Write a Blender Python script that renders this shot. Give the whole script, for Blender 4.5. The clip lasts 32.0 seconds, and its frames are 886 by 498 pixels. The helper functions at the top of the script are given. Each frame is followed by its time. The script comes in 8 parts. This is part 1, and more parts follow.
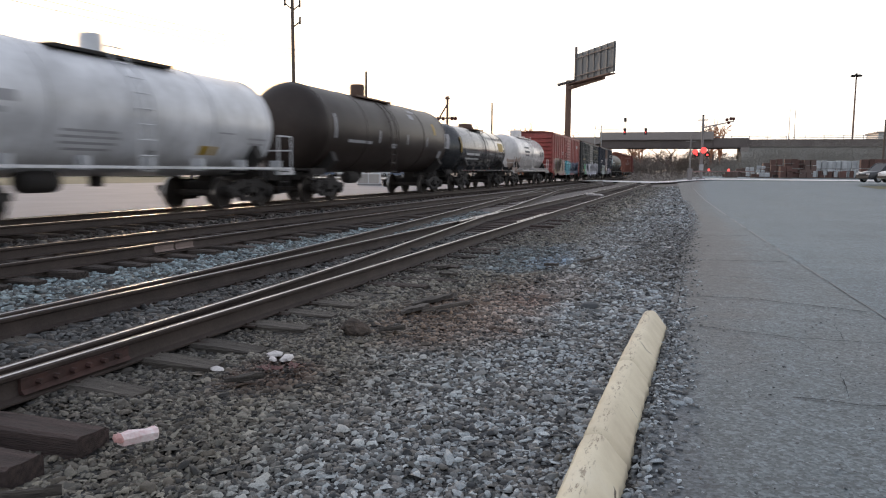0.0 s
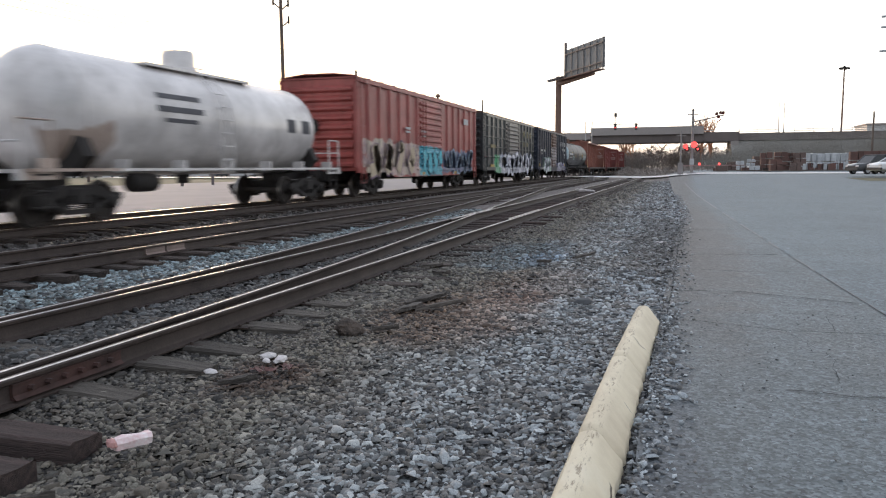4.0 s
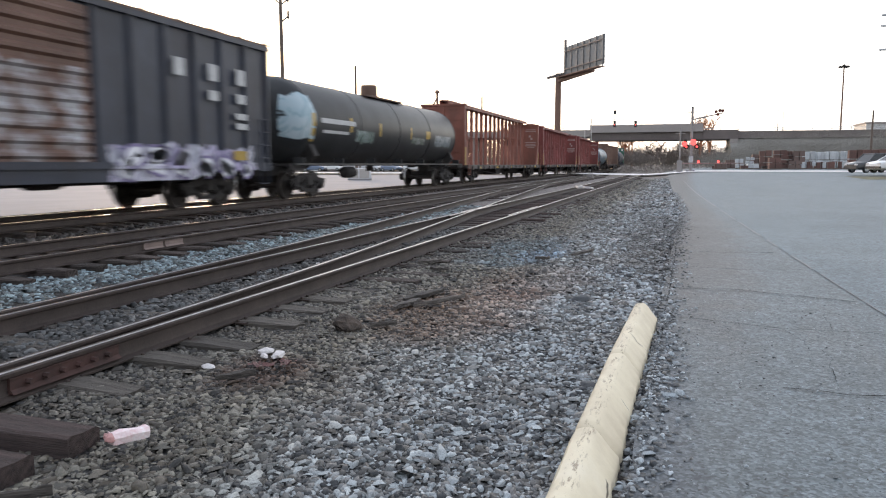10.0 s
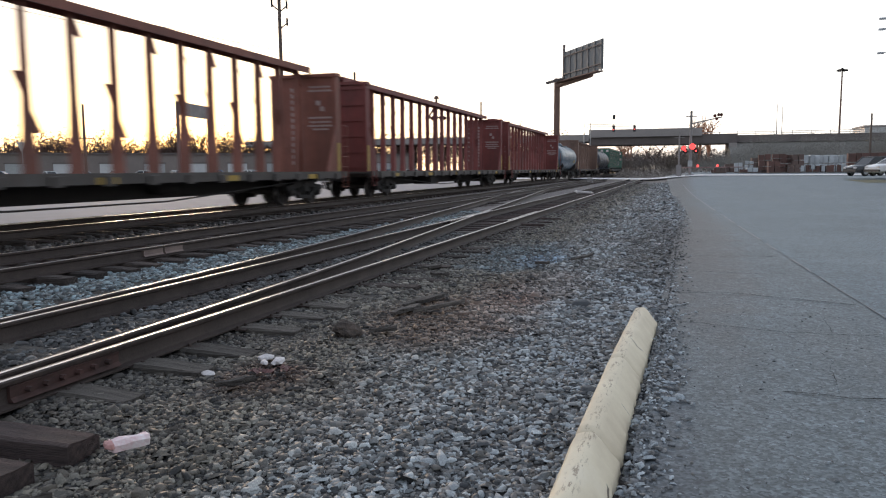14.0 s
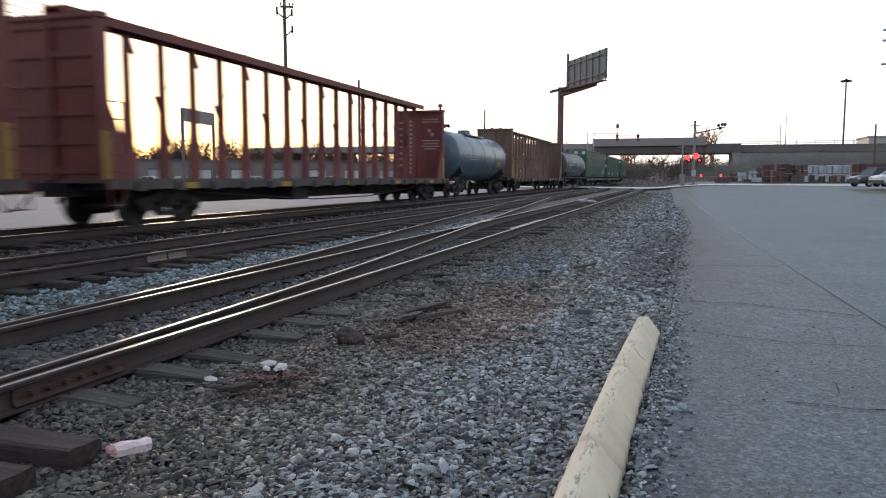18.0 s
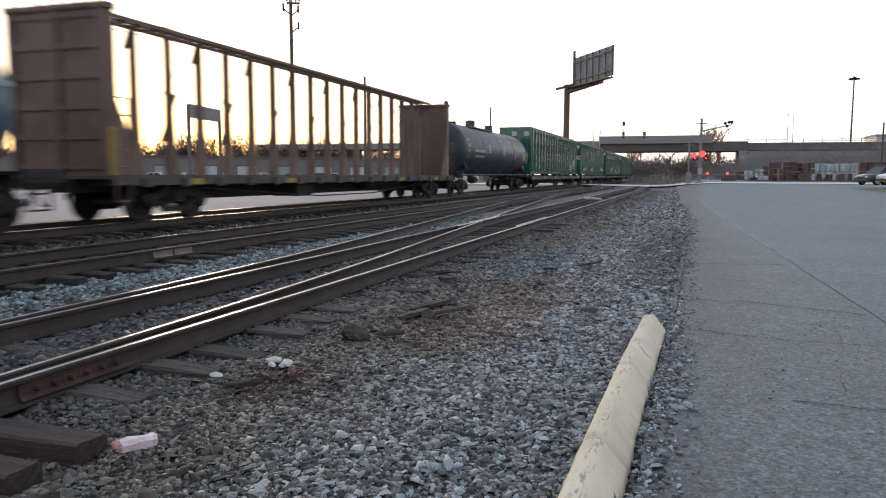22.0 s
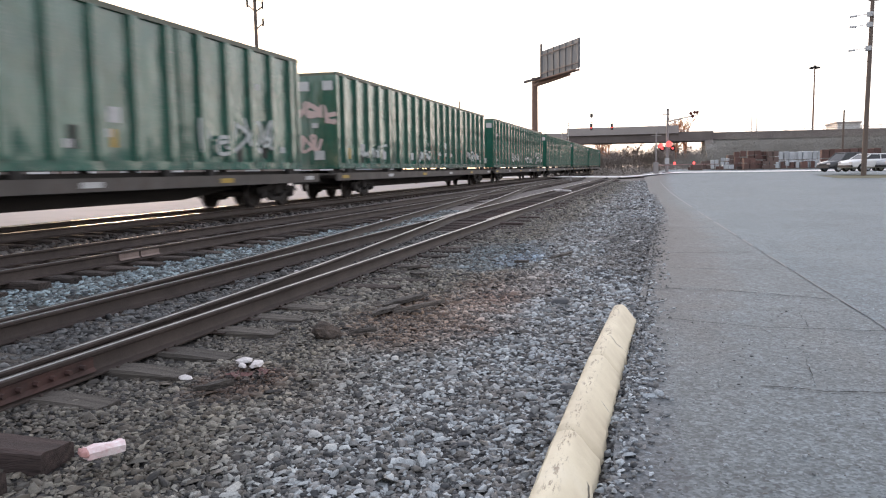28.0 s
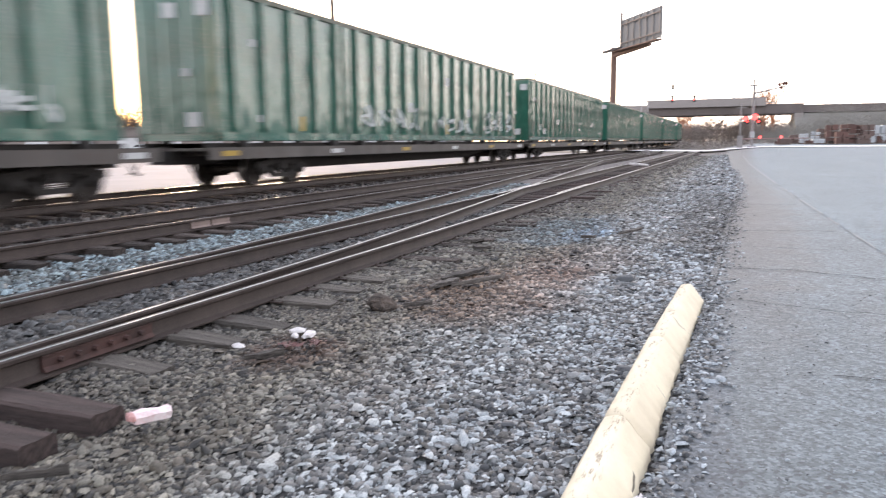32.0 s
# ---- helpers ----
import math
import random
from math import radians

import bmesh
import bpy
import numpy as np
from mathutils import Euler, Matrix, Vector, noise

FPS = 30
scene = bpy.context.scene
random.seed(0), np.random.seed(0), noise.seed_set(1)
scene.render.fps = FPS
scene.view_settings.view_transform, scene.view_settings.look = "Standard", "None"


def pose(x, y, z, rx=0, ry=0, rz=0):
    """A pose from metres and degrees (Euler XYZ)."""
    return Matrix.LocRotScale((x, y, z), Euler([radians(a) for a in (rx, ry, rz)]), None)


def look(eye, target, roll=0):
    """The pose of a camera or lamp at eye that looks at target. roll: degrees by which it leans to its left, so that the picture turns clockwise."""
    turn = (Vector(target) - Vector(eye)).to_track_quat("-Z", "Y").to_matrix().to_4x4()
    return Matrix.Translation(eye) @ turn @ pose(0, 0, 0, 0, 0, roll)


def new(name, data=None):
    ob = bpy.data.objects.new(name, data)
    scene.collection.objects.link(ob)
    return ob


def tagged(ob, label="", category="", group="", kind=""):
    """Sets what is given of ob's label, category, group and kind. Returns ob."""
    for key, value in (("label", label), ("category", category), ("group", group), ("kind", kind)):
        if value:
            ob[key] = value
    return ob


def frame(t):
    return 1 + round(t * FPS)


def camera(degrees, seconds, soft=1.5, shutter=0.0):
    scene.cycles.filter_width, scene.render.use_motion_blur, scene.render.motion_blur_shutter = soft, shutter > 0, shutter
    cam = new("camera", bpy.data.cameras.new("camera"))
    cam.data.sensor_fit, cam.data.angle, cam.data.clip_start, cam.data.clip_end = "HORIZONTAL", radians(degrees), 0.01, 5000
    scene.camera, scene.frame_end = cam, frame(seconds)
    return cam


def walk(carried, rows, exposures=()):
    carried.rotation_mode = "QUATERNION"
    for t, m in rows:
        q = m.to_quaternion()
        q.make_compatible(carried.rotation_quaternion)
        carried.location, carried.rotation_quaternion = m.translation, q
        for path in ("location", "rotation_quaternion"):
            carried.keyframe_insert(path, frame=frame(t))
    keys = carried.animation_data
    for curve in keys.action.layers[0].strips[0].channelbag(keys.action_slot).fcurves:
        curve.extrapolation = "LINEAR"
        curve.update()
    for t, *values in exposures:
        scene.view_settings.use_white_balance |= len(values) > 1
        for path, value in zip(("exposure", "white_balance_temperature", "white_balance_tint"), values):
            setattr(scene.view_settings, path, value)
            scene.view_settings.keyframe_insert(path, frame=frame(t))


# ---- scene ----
SPEED = 9.7          # train, metres a second, towards -y
TRACK_X = -12.45     # centre line of the train's track
RAIL_T = 0.33        # its rail tops
CURVE_Y, CURVE_R = 155.0, 300.0

# ---- camera ----
cam = camera(61.84, 32.0, soft=1.15, shutter=0.9)
# seconds, place, yaw, pitch, roll
PATH = [
    (0.0, -0.004, -0.005, 1.397, 18.15, -6.08, -0.45),
    (0.5, -0.007, -0.003, 1.399, 18.19, -6.16, -0.30),
    (1.0, -0.005, -0.003, 1.399, 18.12, -6.18, -0.25),
    (1.5, -0.004, -0.004, 1.397, 17.69, -6.08, -0.21),
    (2.0, -0.004, 0.000, 1.398, 17.59, -6.22, -0.22),
    (2.5, -0.006, 0.004, 1.398, 17.27, -6.21, 0.06),
    (3.0, -0.005, 0.008, 1.401, 17.38, -6.23, 0.19),
    (3.5, -0.005, 0.006, 1.401, 17.41, -6.26, 0.30),
    (5.5, -0.004, -0.004, 1.401, 17.77, -6.10, 0.49),
    (6.0, -0.006, 0.002, 1.402, 17.77, -6.01, 0.50),
    (6.5, -0.009, 0.004, 1.399, 18.14, -6.26, 0.49),
    (7.0, -0.010, 0.007, 1.399, 18.13, -6.44, 0.42),
    (7.5, -0.006, -0.001, 1.403, 18.11, -6.38, 0.46),
    (8.0, -0.006, 0.004, 1.400, 17.96, -6.59, 0.42),
    (8.5, -0.008, 0.004, 1.400, 17.66, -6.51, 0.31),
    (9.0, -0.006, 0.006, 1.402, 17.62, -6.40, 0.40),
    (9.5, -0.005, 0.002, 1.403, 17.51, -6.30, 0.28),
    (10.0, -0.002, 0.002, 1.401, 17.42, -6.53, 0.04),
    (10.5, 0.002, -0.007, 1.400, 17.22, -6.46, 0.17),
    (11.0, 0.007, -0.007, 1.401, 17.37, -6.53, 0.14),
    (11.5, 0.005, -0.004, 1.402, 17.06, -6.41, 0.21),
    (12.0, 0.003, -0.005, 1.400, 17.30, -6.16, 0.03),
    (12.5, 0.001, 0.000, 1.399, 17.26, -6.03, -0.05),
    (13.0, -0.001, -0.002, 1.401, 17.26, -6.17, -0.09),
    (13.5, 0.002, -0.002, 1.401, 17.35, -6.05, 0.18),
    (14.0, 0.002, -0.000, 1.401, 17.38, -6.11, 0.35),
    (14.5, 0.001, 0.002, 1.401, 17.14, -6.32, 0.14),
    (16.5, 0.000, -0.001, 1.402, 17.00, -5.75, 0.05),
    (17.0, -0.001, -0.007, 1.400, 17.39, -5.73, -0.20),
    (17.5, 0.003, -0.007, 1.400, 17.51, -5.76, -0.18),
    (18.0, 0.003, -0.008, 1.400, 17.64, -5.51, -0.04),
    (18.5, 0.005, -0.008, 1.403, 17.55, -5.55, -0.02),
    (19.0, -0.001, -0.005, 1.402, 17.59, -5.47, -0.07),
    (19.5, 0.004, -0.006, 1.400, 17.49, -5.36, 0.01),
    (20.0, 0.005, -0.009, 1.404, 17.38, -5.45, 0.44),
    (20.5, 0.003, -0.007, 1.396, 18.10, -5.48, 0.24),
    (21.0, 0.002, -0.004, 1.400, 18.00, -5.77, -0.31),
    (21.5, 0.005, 0.000, 1.399, 18.23, -6.20, -0.22),
    (22.0, -0.001, -0.003, 1.400, 18.07, -5.74, -0.23),
    (22.5, 0.000, -0.002, 1.406, 17.80, -5.65, 0.01),
    (23.0, 0.004, -0.008, 1.404, 17.66, -5.46, 0.08),
    (23.5, 0.006, -0.006, 1.404, 17.38, -5.29, 0.13),
    (24.0, 0.007, -0.009, 1.400, 17.17, -5.36, 0.47),
    (24.5, 0.003, 0.002, 1.403, 16.24, -5.28, -0.08),
    (25.0, 0.004, 0.003, 1.400, 16.52, -5.31, -0.16),
    (25.5, 0.003, 0.007, 1.394, 16.75, -6.04, 0.33),
    (26.0, 0.003, 0.021, 1.395, 16.45, -6.60, 0.25),
    (26.5, 0.004, 0.022, 1.398, 16.27, -6.20, 0.70),
    (28.5, 0.008, 0.013, 1.400, 15.74, -6.17, 0.88),
    (29.0, 0.000, 0.008, 1.382, 18.68, -7.63, 1.31),
    (29.5, -0.002, 0.040, 1.379, 20.44, -10.34, 0.18),
    (30.0, 0.036, 0.116, 1.357, 23.61, -11.77, -2.53),
    (30.5, 0.059, 0.117, 1.371, 23.35, -11.04, -2.65),
    (31.0, 0.094, 0.138, 1.374, 22.07, -10.96, -1.26),
    (31.5, 0.125, 0.162, 1.381, 23.30, -9.12, 0.27),
    (32.0, 0.093, 0.193, 1.384, 21.52, -8.17, 0.56),
]
walk(cam, [(t, pose(x, y, z, 90 + pitch, roll, yaw)) for t, x, y, z, yaw, pitch, roll in PATH], exposures=[(0.0, 2.00, 6470, 12), (1.0, 2.10, 6420, 12), (3.0, 2.20, 6370, 11), (6.0, 2.42, 6420, 11), (7.0, 2.62, 6370, 11), (9.0, 2.60, 6370, 11), (10.0, 2.58, 6370, 11), (12.0, 2.42, 6320, 11), (13.0, 1.97, 6180, 10), (17.0, 1.82, 6030, 10), (18.0, 1.82, 5980, 10), (19.0, 1.62, 6030, 10), (20.0, 1.78, 6030, 10), (21.0, 2.13, 6030, 10), (22.0, 1.93, 6080, 10), (23.0, 1.68, 6080, 10), (24.0, 1.80, 6030, 10), (25.0, 2.13, 5980, 10), (26.0, 2.58, 6270, 11), (29.0, 2.68, 6570, 16), (30.0, 3.20, 6570, 16), (31.0, 3.28, 6570, 16), (32.0, 3.22, 6570, 16)])


# ---- world and light ----
SUN_AZ = -37.0       # degrees right of the track's direction
SUN_EL = 3.0
world = bpy.data.worlds.new("dusk")
scene.world = world
world.use_nodes = True
wn, wl = world.node_tree.nodes, world.node_tree.links


def sky_math(op, a, b=0.0):
    m = wn.new("ShaderNodeMath")
    m.operation = op
    for sock, v in zip(m.inputs, (a, b)):
        if isinstance(v, (int, float)):
            sock.default_value = v
        else:
            wl.new(v, sock)
    return m.outputs[0]


def sky_mix(fac, a, b, blend='MIX'):
    m = wn.new("ShaderNodeMix")
    m.data_type, m.blend_type = 'RGBA', blend
    for sock, v in ((m.inputs[0], fac), (m.inputs[6], a), (m.inputs[7], b)):
        if isinstance(v, (int, float)):
            sock.default_value = v
        elif isinstance(v, tuple):
            sock.default_value = (*v, 1)
        else:
            wl.new(v, sock)
    return m.outputs[2]


sky = wn.new("ShaderNodeTexSky")
sky.sky_type = 'NISHITA'
sky.sun_disc = False
sky.sun_elevation = radians(SUN_EL)
sky.sun_rotation = radians(SUN_AZ)
sky.air_density, sky.dust_density, sky.ozone_density = 1.0, 1.0, 1.0
way = wn.new("ShaderNodeTexCoord")
axes = wn.new("ShaderNodeSeparateXYZ")
wl.new(way.outputs["Generated"], axes.inputs[0])
up = sky_math('MAXIMUM', axes.outputs[2], 0.0)
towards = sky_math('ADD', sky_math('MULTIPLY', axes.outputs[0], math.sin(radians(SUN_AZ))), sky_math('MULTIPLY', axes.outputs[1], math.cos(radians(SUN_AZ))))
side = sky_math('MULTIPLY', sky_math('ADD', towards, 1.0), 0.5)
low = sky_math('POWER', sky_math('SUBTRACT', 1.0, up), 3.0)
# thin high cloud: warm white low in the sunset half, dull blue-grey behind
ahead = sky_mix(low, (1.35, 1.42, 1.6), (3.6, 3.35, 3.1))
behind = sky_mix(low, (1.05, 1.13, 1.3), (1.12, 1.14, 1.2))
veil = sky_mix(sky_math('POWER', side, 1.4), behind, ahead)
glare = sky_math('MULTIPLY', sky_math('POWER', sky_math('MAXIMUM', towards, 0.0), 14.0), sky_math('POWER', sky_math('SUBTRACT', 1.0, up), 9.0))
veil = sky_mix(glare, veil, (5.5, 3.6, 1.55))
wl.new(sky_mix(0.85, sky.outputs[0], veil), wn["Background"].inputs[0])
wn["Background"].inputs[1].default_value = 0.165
sun_data = bpy.data.lights.new("sun", 'SUN')
sun_data.energy, sun_data.angle, sun_data.color = 0.4, radians(10), (1.0, 0.72, 0.48)
sun = new("sun", sun_data)
sun.matrix_world = look((0, 0, 60), (-60 * math.sin(radians(SUN_AZ)), -60 * math.cos(radians(SUN_AZ)), 60 - 60 * math.tan(radians(6))))


# ---- materials ----
def nodes_of(name):
    m = bpy.data.materials.new(name)
    m.use_nodes = True
    nt = m.node_tree
    return m, nt.nodes, nt.links, nt.nodes["Principled BSDF"]


def tex_noise(n, l, co, scale, detail=4, rough=0.6, distort=0.0):
    t = n.new("ShaderNodeTexNoise")
    t.inputs["Scale"].default_value, t.inputs["Detail"].default_value = scale, detail
    t.inputs["Roughness"].default_value, t.inputs["Distortion"].default_value = rough, distort
    l.new(co, t.inputs["Vector"])
    return t.outputs["Fac"]


def ramp(n, l, fac, *stops):
    r = n.new("ShaderNodeValToRGB")
    while len(r.color_ramp.elements) < len(stops):
        r.color_ramp.elements.new(0.5)
    for e, (p, c) in zip(r.color_ramp.elements, stops):
        e.position = p
        e.color = (*c, 1) if isinstance(c, tuple) else (c, c, c, 1)
    l.new(fac, r.inputs[0])
    return r.outputs[0]


def mix(n, l, fac, a, b, blend='MIX'):
    m = n.new("ShaderNodeMix")
    m.data_type, m.blend_type = 'RGBA', blend
    for sock, v in ((m.inputs[0], fac), (m.inputs[6], a), (m.inputs[7], b)):
        if isinstance(v, (int, float)):
            sock.default_value = v
        elif isinstance(v, tuple):
            sock.default_value = (*v, 1)
        else:
            l.new(v, sock)
    return m.outputs[2]


def calc(n, l, op, a, b=0.0, c=0.0):
    m = n.new("ShaderNodeMath")
    m.operation = op
    for sock, v in zip(m.inputs, (a, b, c)):
        if isinstance(v, (int, float)):
            sock.default_value = v
        else:
            l.new(v, sock)
    return m.outputs[0]


def bump(n, l, b, height, strength=0.4, dist=0.01):
    bn = n.new("ShaderNodeBump")
    bn.inputs["Strength"].default_value, bn.inputs["Distance"].default_value = strength, dist
    l.new(height, bn.inputs["Height"])
    l.new(bn.outputs[0], b.inputs["Normal"])


def coords(n, l, stretch=None, kind="Object"):
    tc = n.new("ShaderNodeTexCoord")
    if kind == "World":
        out = n.new("ShaderNodeNewGeometry").outputs["Position"]
    else:
        out = tc.outputs["Object"]
    if stretch:
        mp = n.new("ShaderNodeMapping")
        mp.inputs["Scale"].default_value = stretch
        l.new(out, mp.inputs[0])
        out = mp.outputs[0]
    return out


def material(name, base, dark=None, scale=3.0, fine=60.0, rough=0.7, metal=0.0, contrast=0.5, bumps=0.3, bump_d=0.004, per_object=0.0, stretch=None, kind="Object", per_island=0.0):
    """Two scales of mottling between base and dark, with fine relief."""
    m, n, l, b = nodes_of(name)
    dark = dark or tuple(c * 0.55 for c in base)
    co = coords(n, l, stretch, kind)
    big, small = tex_noise(n, l, co, scale, 5, 0.65), tex_noise(n, l, co, fine, 3, 0.6)
    f = calc(n, l, 'ADD', calc(n, l, 'MULTIPLY', big, 0.65), calc(n, l, 'MULTIPLY', small, 0.35))
    c = ramp(n, l, f, (0.5 - 0.5 * contrast + 0.05, dark), (0.5 + 0.35 * contrast, base))
    for amount, kind_of in ((per_object, "o"), (per_island, "i")):
        if amount:
            rnd = n.new("ShaderNodeObjectInfo").outputs["Random"] if kind_of == "o" else n.new("ShaderNodeNewGeometry").outputs["Random Per Island"]
            v = calc(n, l, 'ADD', calc(n, l, 'MULTIPLY', rnd, 2 * amount), 1 - amount)
            hs = n.new("ShaderNodeHueSaturation")
            l.new(v, hs.inputs["Value"])
            l.new(c, hs.inputs["Color"])
            c = hs.outputs[0]
    l.new(c, b.inputs["Base Color"])
    b.inputs["Roughness"].default_value, b.inputs["Metallic"].default_value = rough, metal
    if bumps:
        bump(n, l, b, small, bumps, bump_d)
    return m


def glow(name, color, strength):
    m, n, l, b = nodes_of(name)
    b.inputs["Base Color"].default_value = (*color, 1)
    b.inputs["Emission Color"].default_value = (*color, 1)
    b.inputs["Emission Strength"].default_value = strength
    return m


def car_paint(name, base, rust=(0.09, 0.045, 0.03), wear=0.5, grime=0.5, rough=0.5, art=(), fade=0.0, coat=0.0, gloss=0.5, dent=0.0):
    """Railcar paint: mottled, streaked downwards, rusted; art: rows (y0, y1, z0, z1, colour a, colour b, outline, lump size) of sprayed paint."""
    m, n, l, b = nodes_of(name)
    co = coords(n, l)
    streak = coords(n, l, (2.2, 2.2, 0.16))
    big = tex_noise(n, l, co, 0.7, 6, 0.65)
    st = tex_noise(n, l, streak, 2.3, 6, 0.7)
    fine = tex_noise(n, l, co, 24, 4, 0.7)
    pale = tuple(min(1, c * 1.3 + 0.01 + fade) for c in base)
    deep = tuple(c * 0.62 for c in base)
    c = ramp(n, l, big, (0.3, deep), (0.55, base), (0.75, pale))
    g = calc(n, l, 'MULTIPLY', ramp(n, l, st, (0.48, 0.0), (0.75, 1.0)), grime)
    c = mix(n, l, g, c, tuple(0.35 * x + 0.02 for x in base))
    r = calc(n, l, 'MULTIPLY', ramp(n, l, calc(n, l, 'ADD', calc(n, l, 'MULTIPLY', fine, 0.5), calc(n, l, 'MULTIPLY', st, 0.5)), (0.52, 0.0), (0.62, 1.0)), wear)
    c = mix(n, l, r, c, rust)
    for y0, y1, z0, z1, ca, cb, edge, lump in art:
        xyz = n.new("ShaderNodeSeparateXYZ")
        l.new(co, xyz.inputs[0])
        flat = n.new("ShaderNodeCombineXYZ")
        l.new(xyz.outputs[1], flat.inputs[0])
        l.new(xyz.outputs[2], flat.inputs[1])
        wob = calc(n, l, 'MULTIPLY', calc(n, l, 'SUBTRACT', tex_noise(n, l, flat.outputs[0], 1.3 / lump, 3, 0.5), 0.5), 1.1 * lump)
        uy = calc(n, l, 'SUBTRACT', (y1 - y0) / 2, calc(n, l, 'ABSOLUTE', calc(n, l, 'SUBTRACT', xyz.outputs[1], (y0 + y1) / 2)))
        uz = calc(n, l, 'SUBTRACT', (z1 - z0) / 2, calc(n, l, 'ABSOLUTE', calc(n, l, 'SUBTRACT', xyz.outputs[2], (z0 + z1) / 2)))
        dist = calc(n, l, 'ADD', calc(n, l, 'MINIMUM', uy, uz), wob)
        near = calc(n, l, 'GREATER_THAN', xyz.outputs[0], 0.6)
        inside = calc(n, l, 'MULTIPLY', ramp(n, l, calc(n, l, 'ADD', dist, 0.5), (0.5, 0.0), (0.53, 1.0)), near)
        squeeze = n.new("ShaderNodeMapping")
        squeeze.inputs["Scale"].default_value = (1.5, 0.65, 1)
        l.new(flat.outputs[0], squeeze.inputs[0])
        letters = tex_noise(n, l, squeeze.outputs[0], 1.05 / lump, 1, 0.4, 1.6)
        shade = tex_noise(n, l, flat.outputs[0], 0.7 / lump, 2, 0.5, 0.5)
        fill = mix(n, l, ramp(n, l, shade, (0.42, 0.0), (0.58, 1.0)), ca, cb)
        ink = ramp(n, l, calc(n, l, 'ABSOLUTE', calc(n, l, 'SUBTRACT', letters, 0.5)), (0.02, 1.0), (0.04, 0.0))
        hollow = ramp(n, l, letters, (0.36, 1.0), (0.38, 0.0))
        fill = mix(n, l, calc(n, l, 'MULTIPLY', calc(n, l, 'MAXIMUM', ink, hollow), 0.75), fill, edge)
        c = mix(n, l, calc(n, l, 'MULTIPLY', inside, 0.9), c, fill)
    l.new(c, b.inputs["Base Color"])
    l.new(ramp(n, l, calc(n, l, 'ADD', r, calc(n, l, 'MULTIPLY', fine, 0.3)), (0.0, rough - 0.1), (1.0, 0.9)), b.inputs["Roughness"])
    bump(n, l, b, fine, 0.15, 0.004)
    if dent:
        bn = n.new("ShaderNodeBump")
        bn.inputs["Strength"].default_value, bn.inputs["Distance"].default_value = dent, 0.12
        l.new(tex_noise(n, l, coords(n, l, (1, 1.6, 0.7)), 1.1, 2, 0.5), bn.inputs["Height"])
        l.new(bn.outputs[0], b.inputs["Normal"].links[0].from_node.inputs["Normal"])
        l.new(bn.outputs[0], b.inputs["Coat Normal"])
    b.inputs["Coat Weight"].default_value, b.inputs["Coat Roughness"].default_value = coat, 0.12 if rough < 0.3 else 0.2 if rough < 0.4 else 0.38
    b.inputs["Specular IOR Level"].default_value = gloss + 0.3 * coat
    return m


